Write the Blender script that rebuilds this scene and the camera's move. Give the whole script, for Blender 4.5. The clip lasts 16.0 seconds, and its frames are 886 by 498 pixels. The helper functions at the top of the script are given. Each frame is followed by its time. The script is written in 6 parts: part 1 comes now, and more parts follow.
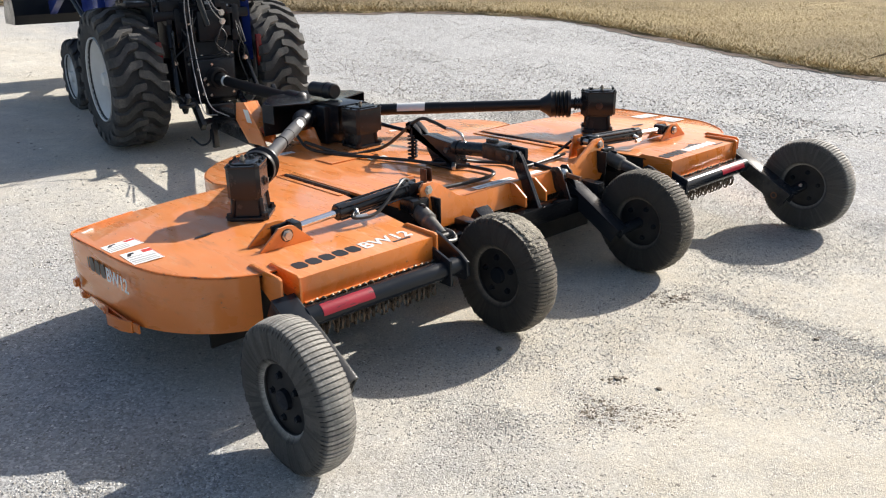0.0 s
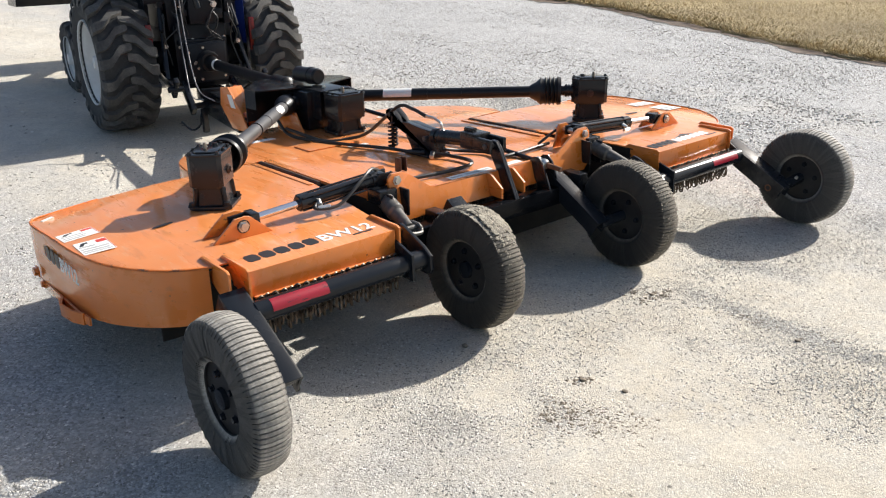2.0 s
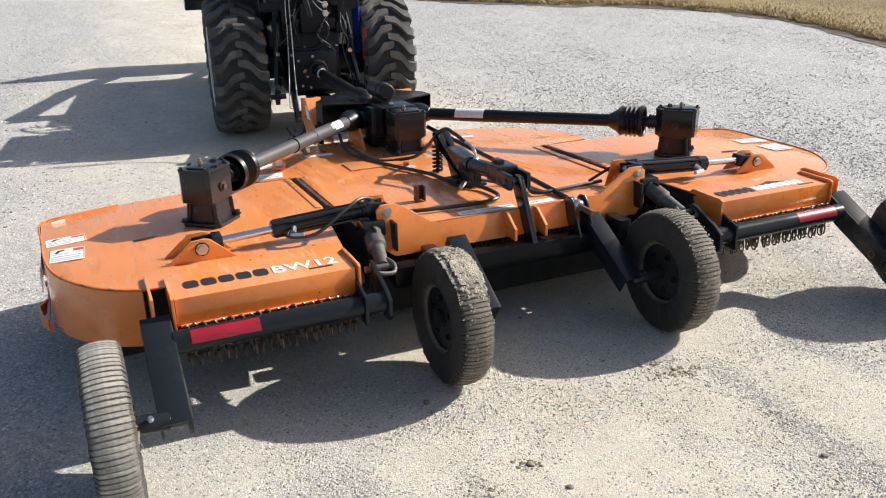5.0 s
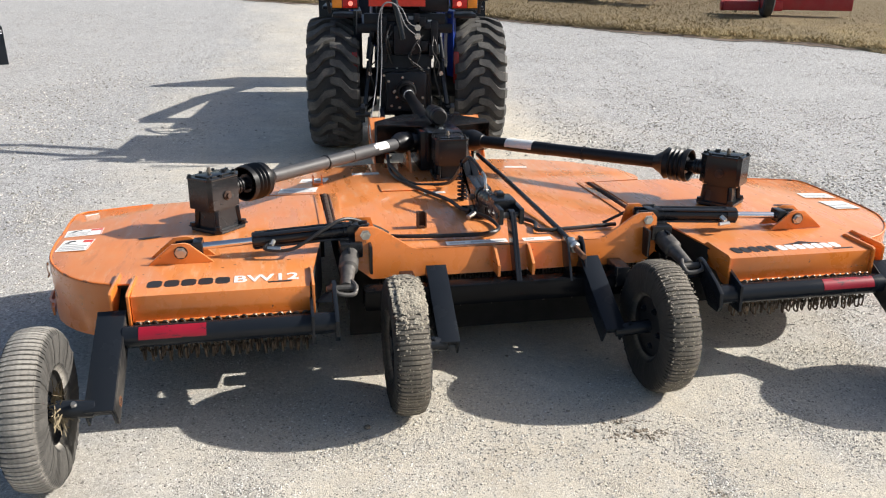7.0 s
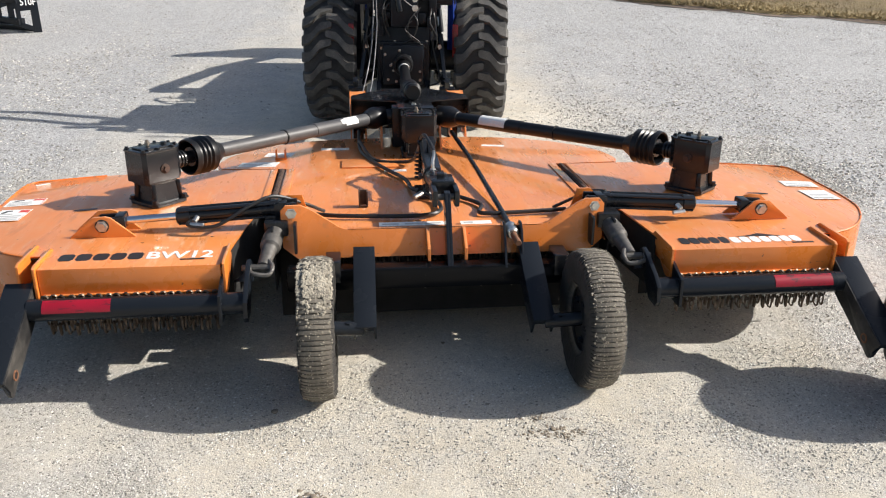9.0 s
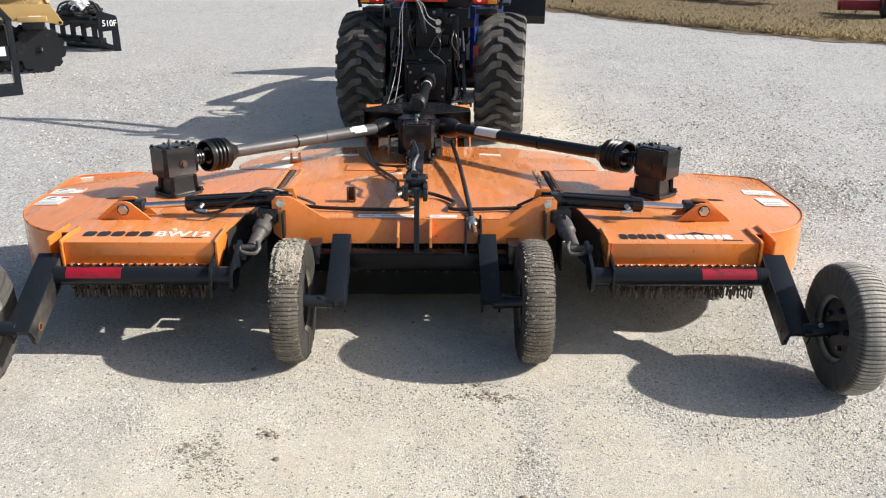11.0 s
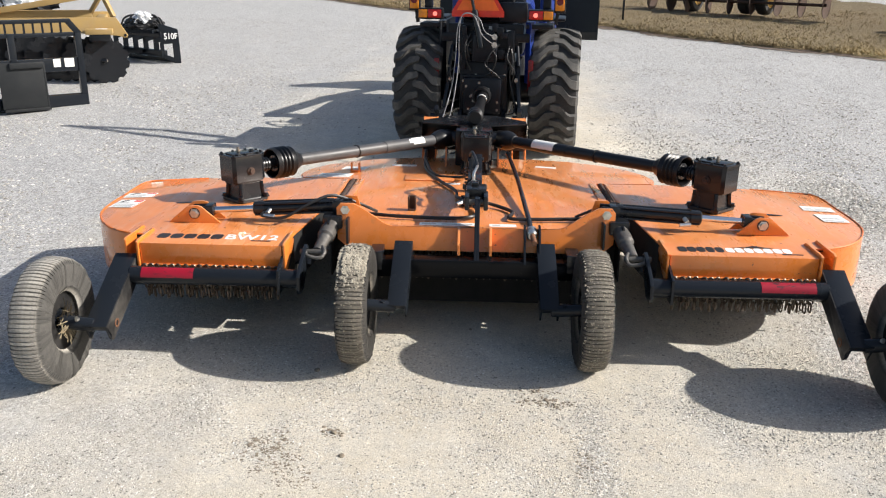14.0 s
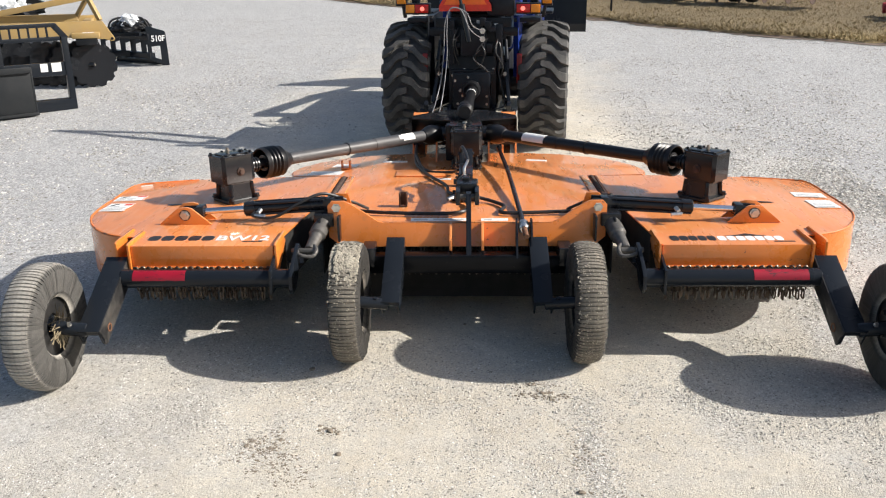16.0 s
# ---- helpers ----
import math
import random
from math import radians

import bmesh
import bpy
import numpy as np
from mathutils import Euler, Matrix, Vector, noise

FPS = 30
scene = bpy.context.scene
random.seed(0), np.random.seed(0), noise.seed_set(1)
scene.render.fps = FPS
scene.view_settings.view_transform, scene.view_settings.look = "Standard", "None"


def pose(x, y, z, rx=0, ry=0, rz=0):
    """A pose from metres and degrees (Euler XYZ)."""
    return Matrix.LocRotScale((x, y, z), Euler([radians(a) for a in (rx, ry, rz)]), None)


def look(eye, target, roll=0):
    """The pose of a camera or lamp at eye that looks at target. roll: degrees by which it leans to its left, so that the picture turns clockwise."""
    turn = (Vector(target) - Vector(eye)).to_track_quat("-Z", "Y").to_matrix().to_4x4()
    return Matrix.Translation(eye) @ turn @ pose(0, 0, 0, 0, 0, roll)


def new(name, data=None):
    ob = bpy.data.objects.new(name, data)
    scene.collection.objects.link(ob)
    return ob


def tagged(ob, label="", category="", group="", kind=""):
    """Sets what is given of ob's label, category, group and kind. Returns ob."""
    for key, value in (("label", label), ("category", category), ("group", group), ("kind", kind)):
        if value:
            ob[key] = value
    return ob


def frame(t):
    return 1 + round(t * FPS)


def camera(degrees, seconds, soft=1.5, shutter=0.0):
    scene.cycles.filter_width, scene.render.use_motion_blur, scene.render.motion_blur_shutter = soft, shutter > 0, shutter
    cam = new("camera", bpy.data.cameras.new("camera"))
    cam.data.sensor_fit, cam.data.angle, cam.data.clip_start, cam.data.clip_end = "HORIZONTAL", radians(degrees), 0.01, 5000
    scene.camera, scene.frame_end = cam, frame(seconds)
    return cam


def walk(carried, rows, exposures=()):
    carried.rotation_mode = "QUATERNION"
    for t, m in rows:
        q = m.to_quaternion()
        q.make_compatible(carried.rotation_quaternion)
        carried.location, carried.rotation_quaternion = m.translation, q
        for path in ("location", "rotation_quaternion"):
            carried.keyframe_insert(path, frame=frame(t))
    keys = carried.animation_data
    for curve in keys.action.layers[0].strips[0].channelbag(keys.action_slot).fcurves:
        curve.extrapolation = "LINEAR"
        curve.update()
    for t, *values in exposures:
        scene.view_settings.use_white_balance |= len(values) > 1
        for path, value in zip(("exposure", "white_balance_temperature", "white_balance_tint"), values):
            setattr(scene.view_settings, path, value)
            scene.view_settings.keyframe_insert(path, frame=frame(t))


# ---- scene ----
cam = camera(56.1, 16.0, 1.15)
PATH = [
    (0, (-2.987, -2.813, 1.676), (-1.742, -1.418, 0.968), -0.7),
    (0.5, (-2.931, -2.833, 1.677), (-1.699, -1.433, 0.955), -0.8),
    (1, (-2.874, -2.853, 1.676), (-1.653, -1.446, 0.949), -1.0),
    (1.5, (-2.802, -2.881, 1.672), (-1.593, -1.464, 0.943), -0.9),
    (2, (-2.715, -2.885, 1.668), (-1.525, -1.46, 0.924), -0.7),
    (2.5, (-2.557, -2.82, 1.659), (-1.397, -1.381, 0.896), -1.0),
    (3, (-2.43, -2.836, 1.679), (-1.338, -1.347, 0.911), -2.0),
    (3.5, (-2.253, -2.956, 1.681), (-1.239, -1.412, 0.915), -1.6),
    (4, (-2.056, -3.068, 1.672), (-1.118, -1.481, 0.896), -0.5),
    (4.5, (-1.886, -3.051, 1.655), (-1.03, -1.417, 0.881), -1.0),
    (5, (-1.718, -3.093, 1.676), (-0.961, -1.389, 0.951), -0.9),
    (5.2, (-1.627, -3.139, 1.676), (-0.926, -1.403, 0.973), -0.7),
    (7.3, (-0.846, -3.343, 1.697), (-0.523, -1.491, 1.015), 0.4),
    (7.5, (-0.795, -3.361, 1.696), (-0.495, -1.51, 1.0), 0.3),
    (8, (-0.656, -3.305, 1.683), (-0.386, -1.46, 0.96), -0.2),
    (8.5, (-0.531, -3.222, 1.684), (-0.264, -1.38, 0.952), 0.1),
    (9, (-0.366, -3.256, 1.685), (-0.159, -1.407, 0.951), 0.6),
    (9.2, (-0.282, -3.297, 1.703), (-0.113, -1.443, 0.972), 0.7),
    (11.3, (0.102, -3.835, 1.718), (0.106, -1.955, 1.037), -0.2),
    (11.5, (0.107, -3.865, 1.713), (0.099, -1.984, 1.033), -0.7),
    (12, (0.059, -3.88, 1.715), (0.048, -1.997, 1.041), -1.1),
    (12.5, (0.037, -3.881, 1.711), (0.034, -1.991, 1.056), -0.6),
    (13, (0.024, -3.869, 1.713), (0.015, -1.977, 1.066), -0.2),
    (13.5, (0.009, -3.862, 1.712), (-0.037, -1.971, 1.063), 0.4),
    (14, (0.001, -3.864, 1.713), (-0.075, -1.974, 1.062), 0.6),
    (14.5, (-0.02, -3.867, 1.711), (-0.109, -1.979, 1.056), 1.0),
    (15, (-0.009, -3.873, 1.715), (-0.107, -1.986, 1.059), 0.6),
    (15.5, (0.008, -3.861, 1.715), (-0.073, -1.973, 1.06), -0.3),
    (16, (0.014, -3.857, 1.71), (-0.05, -1.97, 1.049), -0.8),
]
walk(cam, [(t, look(eye, target, roll)) for t, eye, target, roll in PATH], [(0.0, 0.58), (5.0, 0.55), (8.5, 0.46), (12.0, 0.50), (16.0, 0.50)])

# ---- light ----
SUN = Vector((1.52, -0.09, 1.0)).normalized()
world = bpy.data.worlds.new("sky")
scene.world = world
world.use_nodes = True
wn = world.node_tree
sky = wn.nodes.new("ShaderNodeTexSky")
sky.sky_type, sky.sun_disc = "NISHITA", False
sky.dust_density = 2.5
sky.sun_elevation, sky.sun_rotation = math.asin(SUN.z), math.atan2(SUN.x, SUN.y)
wn.nodes["Background"].inputs["Strength"].default_value = 0.092
wn.links.new(sky.outputs[0], wn.nodes["Background"].inputs["Color"])
sun = new("sun", bpy.data.lights.new("sun", "SUN"))
sun.data.energy, sun.data.angle, sun.data.color = 5.0, radians(0.55), (1.0, 0.95, 0.88)
sun.matrix_world = look(SUN * 30, (0, 0, 0))


# ---- materials ----
def mat(name, build, rough=0.5, metal=0.0, bump=None):
    """A node material; build(nodes, link, bsdf) sets its colour."""
    m = bpy.data.materials.new(name)
    m.use_nodes = True
    t = m.node_tree
    b = t.nodes["Principled BSDF"]
    b.inputs["Roughness"].default_value, b.inputs["Metallic"].default_value = rough, metal
    build(t, b)
    return m


def coord(t, kind="Object"):
    return t.nodes.new("ShaderNodeTexCoord").outputs[kind]


def noise_tex(t, scale, detail=4, rough=0.55, vec=None):
    n = t.nodes.new("ShaderNodeTexNoise")
    n.inputs["Scale"].default_value, n.inputs["Detail"].default_value, n.inputs["Roughness"].default_value = scale, detail, rough
    t.links.new(vec or coord(t), n.inputs["Vector"])
    return n.outputs["Fac"]


def ramp(t, fac, stops):
    r = t.nodes.new("ShaderNodeValToRGB")
    e = r.color_ramp.elements
    while len(e) < len(stops):
        e.new(0.5)
    for el, (p, c) in zip(e, stops):
        el.position, el.color = p, (*c, 1) if len(c) == 3 else c
    t.links.new(fac, r.inputs["Fac"])
    return r.outputs["Color"]


def mix(t, fac, a, b, mode="MIX"):
    n = t.nodes.new("ShaderNodeMix")
    n.data_type, n.blend_type = "RGBA", mode
    for value, key in ((fac, 0), (a, 6), (b, 7)):
        if isinstance(value, (int, float)):
            n.inputs[key].default_value = value
        elif isinstance(value, tuple):
            n.inputs[key].default_value = (*value, 1)
        else:
            t.links.new(value, n.inputs[key])
    return n.outputs[2]


def bump(t, b, height, strength, distance):
    n = t.nodes.new("ShaderNodeBump")
    n.inputs["Strength"].default_value, n.inputs["Distance"].default_value = strength, distance
    t.links.new(height, n.inputs["Height"])
    t.links.new(n.outputs["Normal"], b.inputs["Normal"])


def calc(t, op, a, b=0.0, clamp=False):
    n = t.nodes.new("ShaderNodeMath")
    n.operation, n.use_clamp = op, clamp
    for key, value in enumerate((a, b)):
        if isinstance(value, (int, float)):
            n.inputs[key].default_value = value
        else:
            t.links.new(value, n.inputs[key])
    return n.outputs[0]


def g(v):
    return (v, v, v)


def painted(name, colour, dust, dust_amount, rough, chips=None, grain=0.08, gloss=0.5):
    """Sprayed steel: slight tone changes, a film of dust in blotches, small chips."""
    def build(t, b):
        c = mix(t, ramp(t, noise_tex(t, 2.3, 5), [(0.3, g(0.0)), (0.7, g(1.0))]), tuple(x * 0.86 for x in colour), tuple(min(1, x * 1.06) for x in colour))
        d = ramp(t, noise_tex(t, 7.0, 8, 0.68), [(0.42, g(0.0)), (0.85, g(dust_amount))])
        c = mix(t, d, c, dust)
        if chips:
            k = ramp(t, noise_tex(t, 38.0, 3, 0.5), [(0.735, g(0.0)), (0.75, g(1.0))])
            c = mix(t, k, c, chips)
        t.links.new(c, b.inputs["Base Color"])
        t.links.new(ramp(t, noise_tex(t, 5.0, 6), [(0.3, g(rough)), (0.75, g(rough + 0.22))]), b.inputs["Roughness"])
        bump(t, b, noise_tex(t, 420.0, 2), grain, 0.0006)
        b.inputs["Specular IOR Level"].default_value = gloss
    return mat(name, build)


def plain(name, colour, rough=0.5, metal=0.0, vary=0.15, scale=30.0, relief=0.1, gloss=0.5):
    def build(t, b):
        c = ramp(t, noise_tex(t, scale, 6), [(0.3, tuple(x * (1 - vary) for x in colour)), (0.7, tuple(min(1, x * (1 + vary)) for x in colour))])
        t.links.new(c, b.inputs["Base Color"])
        if relief:
            bump(t, b, noise_tex(t, 260.0, 3), relief, 0.001)
        b.inputs["Specular IOR Level"].default_value = gloss
    return mat(name, build, rough, metal)


def orange_build(t, b):
    """Orange enamel: dust settled on level faces, drip stains, scuffs, dull and glossy areas."""
    p = coord(t)
    base = (0.76, 0.208, 0.028)
    c = mix(t, ramp(t, noise_tex(t, 2.3, 5), [(0.3, g(0.0)), (0.7, g(1.0))]), tuple(x * 0.9 for x in base), tuple(min(1, x * 1.05) for x in base))
    geo = t.nodes.new("ShaderNodeNewGeometry")
    nrm = t.nodes.new("ShaderNodeSeparateXYZ")
    t.links.new(geo.outputs["Normal"], nrm.inputs[0])
    level = ramp(t, nrm.outputs["Z"], [(0.35, g(0.12)), (0.9, g(1.0))])
    d = ramp(t, noise_tex(t, 4.0, 8, 0.68), [(0.3, g(0.11)), (0.55, g(0.25)), (0.8, g(0.55))])
    c = mix(t, mix(t, 1.0, d, level, "MULTIPLY"), c, (0.65, 0.42, 0.235))
    drip = t.nodes.new("ShaderNodeMapping")
    drip.inputs["Scale"].default_value = (3.5, 0.7, 3.5)
    t.links.new(p, drip.inputs["Vector"])
    k = ramp(t, noise_tex(t, 4.0, 6, 0.62, drip.outputs["Vector"]), [(0.60, g(0.0)), (0.72, g(0.4))])
    c = mix(t, k, c, (0.34, 0.13, 0.05))
    scuff = ramp(t, noise_tex(t, 6.5, 9, 0.75, drip.outputs["Vector"]), [(0.55, g(0.0)), (0.69, g(0.5))])
    c = mix(t, mix(t, 1.0, scuff, level, "MULTIPLY"), c, (0.74, 0.53, 0.36))
    k = ramp(t, noise_tex(t, 38.0, 3, 0.5), [(0.72, g(0.0)), (0.735, g(1.0))])
    c = mix(t, k, c, (0.16, 0.07, 0.03))
    rub = t.nodes.new("ShaderNodeMapping")
    rub.inputs["Scale"].default_value = (1.0, 1.0, 4.5)
    t.links.new(p, rub.inputs["Vector"])
    k = ramp(t, noise_tex(t, 8.0, 8, 0.72, rub.outputs["Vector"]), [(0.655, g(0.0)), (0.68, g(0.85))])
    upright = ramp(t, nrm.outputs["Z"], [(0.2, g(1.0)), (0.5, g(0.0))])
    c = mix(t, mix(t, 1.0, k, upright, "MULTIPLY"), c, (0.09, 0.05, 0.035))
    t.links.new(c, b.inputs["Base Color"])
    t.links.new(ramp(t, noise_tex(t, 3.2, 7, 0.6, drip.outputs["Vector"]), [(0.36, g(0.17)), (0.62, g(0.5))]), b.inputs["Roughness"])
    bump(t, b, noise_tex(t, 6.0, 3), 0.10, 0.008)
    b.inputs["Coat Weight"].default_value = 0.55
    b.inputs["Coat Roughness"].default_value = 0.06


ORANGE = mat("orange_paint", orange_build)
BLACK = painted("black_paint", (0.012, 0.0135, 0.0165), (0.06, 0.058, 0.056), 0.035, 0.12, chips=(0.03, 0.026, 0.024), gloss=0.4)
GLOSSBLACK = painted("glossy_black_paint", (0.006, 0.0068, 0.0085), (0.04, 0.038, 0.036), 0.02, 0.08, chips=(0.02, 0.018, 0.017), gloss=0.12)
SATIN = painted("satin_black_paint", (0.0125, 0.0155, 0.0205), (0.06, 0.058, 0.056), 0.03, 0.11, gloss=0.24)
BLUE = painted("blue_paint", (0.012, 0.035, 0.22), (0.1, 0.1, 0.12), 0.15, 0.25)
YELLOW = painted("yellow_paint", (0.40, 0.265, 0.095), (0.34, 0.27, 0.18), 0.5, 0.45)
REDPAINT = painted("red_paint", (0.4, 0.025, 0.03), (0.25, 0.16, 0.13), 0.35, 0.4)
WHITE = painted("white_rim_paint", (0.75, 0.75, 0.73), (0.4, 0.37, 0.32), 0.35, 0.4)
def tape_build(t, b):
    """Red tape scratched through to the black tube in streaks."""
    m = t.nodes.new("ShaderNodeMapping")
    m.inputs["Scale"].default_value = (1.0, 3.0, 4.0)
    t.links.new(coord(t), m.inputs["Vector"])
    k = ramp(t, noise_tex(t, 14.0, 7, 0.72, m.outputs["Vector"]), [(0.56, g(0.0)), (0.60, g(0.9))])
    f = ramp(t, noise_tex(t, 6.0, 4), [(0.3, (0.25, 0.005, 0.018)), (0.7, (0.35, 0.009, 0.027))])
    t.links.new(mix(t, k, f, (0.03, 0.018, 0.02)), b.inputs["Base Color"])


def chipped_build(t, b):
    k = ramp(t, noise_tex(t, 13.0, 7, 0.7), [(0.55, g(0.0)), (0.61, g(1.0))])
    t.links.new(mix(t, k, (0.66, 0.165, 0.024), (0.14, 0.06, 0.035)), b.inputs["Base Color"])


CHIPPED = mat("chipped_orange_edge", chipped_build, 0.5)
TAPE = mat("red_reflective_tape", tape_build, 0.35)
HOSE = plain("hose_rubber", (0.014, 0.014, 0.015), 0.45)
PLASTIC = plain("black_plastic", (0.010, 0.0105, 0.012), 0.38, gloss=0.35)
CHROME = plain("chromed_rod", (0.78, 0.78, 0.8), 0.1, 1.0, 0.04, relief=0.0)
ZINC = plain("zinc_plated_steel", (0.62, 0.61, 0.58), 0.32, 1.0, 0.2)
STEEL = plain("worn_steel", (0.32, 0.28, 0.24), 0.5, 1.0, 0.35)
DUSTZINC = plain("dusty_zinc", (0.11, 0.104, 0.096), 0.5, 0.35, 0.35, 40, 0.3)
CHAINSTEEL = plain("browned_chain_steel", (0.10, 0.073, 0.052), 0.4, 0.6, 0.6, 60)
DARKRUST = plain("dark_rust", (0.06, 0.035, 0.025), 0.85, 0.0, 0.4)
RUST = plain("rust", (0.16, 0.07, 0.035), 0.85, 0.0, 0.45)
PAPER = plain("decal_white", (0.8, 0.8, 0.77), 0.4, 0.0, 0.05, relief=0.0)
INK = plain("decal_black", (0.02, 0.018, 0.018), 0.45, 0.0, 0.1, relief=0.0)
GREYINK = plain("decal_grey_print", (0.42, 0.42, 0.42), 0.5, 0.0, 0.1, relief=0.0)
DECALRED = plain("decal_red", (0.6, 0.05, 0.03), 0.4, 0.0, 0.1, relief=0.0)
FILM = plain("clear_wrap_film", (0.6, 0.62, 0.64), 0.15, 0.0, 0.4, 12, relief=0.3)
SMVORANGE = plain("fluorescent_orange", (0.95, 0.17, 0.02), 0.45, 0.0, 0.05, relief=0.0)
SMVRED = plain("reflective_red_border", (0.72, 0.035, 0.015), 0.3, 0.0, 0.1, relief=0.0)
AMBER = plain("amber_lens", (0.75, 0.25, 0.02), 0.15, 0.0, 0.1, relief=0.0)


def lens_glow(t, b):
    b.inputs["Base Color"].default_value = (0.3, 0.006, 0.006, 1)
    b.inputs["Emission Color"].default_value = (1, 0.02, 0.015, 1)
    b.inputs["Emission Strength"].default_value = 0.05


REDLENS_OFF = plain("red_reflector", (0.13, 0.004, 0.007), 0.2, 0.0, 0.1, relief=0.0)
YELLOWRIM = painted("yellow_rim_paint", (0.6, 0.36, 0.06), (0.3, 0.2, 0.1), 0.5, 0.45)
GREYHOSE = plain("grey_hose_cover", (0.2, 0.2, 0.21), 0.4)
STRAW = plain("dusty_straw", (0.21, 0.17, 0.105), 0.9, 0.0, 0.4, 40, 0.3)
DRYMUD = plain("dried_mud", (0.34, 0.305, 0.24), 0.95, 0.0, 0.35, 25, 0.5)


def bulb_glow(t, b):
    b.inputs["Base Color"].default_value = (0.8, 0.2, 0.15, 1)
    b.inputs["Emission Color"].default_value = (1, 0.16, 0.12, 1)
    b.inputs["Emission Strength"].default_value = 1.2


BULB = mat("lit_bulb", bulb_glow, 0.2)
REDLENS = mat("lit_red_lens", lens_glow, 0.15)


def rubber(name, base, dust, amount, scale=9.0, pieces=False):
    def build(t, b):
        d = ramp(t, noise_tex(t, scale, 8, 0.7), [(0.30, g(0.0)), (0.70, g(amount))])
        fine = ramp(t, noise_tex(t, 90.0, 4, 0.6), [(0.35, g(0.55)), (0.7, g(1.0))])
        geo = t.nodes.new("ShaderNodeNewGeometry")
        if pieces:
            geo = t.nodes.new("ShaderNodeObjectInfo")
        tone = ramp(t, geo.outputs["Random" if pieces else "Random Per Island"], [(0.0, g(0.80)), (1.0, g(1.2))])
        if pieces:
            p = t.nodes.new("ShaderNodeSeparateXYZ")
            t.links.new(coord(t), p.inputs[0])
            run = ramp(t, calc(t, "ABSOLUTE", p.outputs["X"]), [(0.048, g(0.95)), (0.058, g(0.13))])
            d = mix(t, 1.0, ramp(t, noise_tex(t, scale, 8, 0.7), [(0.2, g(0.35)), (0.66, g(amount))]), run, "MULTIPLY")
        c = mix(t, mix(t, 1.0, d, fine, "MULTIPLY"), base, dust)
        t.links.new(mix(t, 1.0, c, tone, "MULTIPLY"), b.inputs["Base Color"])
        bump(t, b, noise_tex(t, 150.0, 5), 0.35, 0.003)
    return mat(name, build, 0.78)


TYRE = rubber("dusty_lug_rubber", (0.018, 0.0185, 0.020), (0.13, 0.124, 0.115), 0.4)
TREAD = rubber("dusty_tread_bars", (0.024, 0.0245, 0.026), (0.24, 0.228, 0.205), 0.6, 4.0)
CAST = plain("black_cast_iron", (0.009, 0.011, 0.0155), 0.35, 0.0, 0.3, 20, 0.1, 0.25)
# mud colour taken down to near black, to deepen the shade under the decks
UNDERSHADE = plain("mud_and_shade_black", (0.013, 0.012, 0.011), 0.95, 0.0, 0.5, 12, 0.6)
LAMINATE = rubber("laminated_rubber", (0.026, 0.0255, 0.025), (0.49, 0.46, 0.405), 1.0, 6.0, True)
MUDDY = rubber("muddy_laminated_rubber", (0.015, 0.0145, 0.014), (0.25, 0.22, 0.175), 0.9, 5.0, True)


def cells(t, p, scale):
    v = t.nodes.new("ShaderNodeTexVoronoi")
    v.inputs["Scale"].default_value = scale
    t.links.new(p, v.inputs["Vector"])
    return v.outputs["Color"], v.outputs["Distance"]


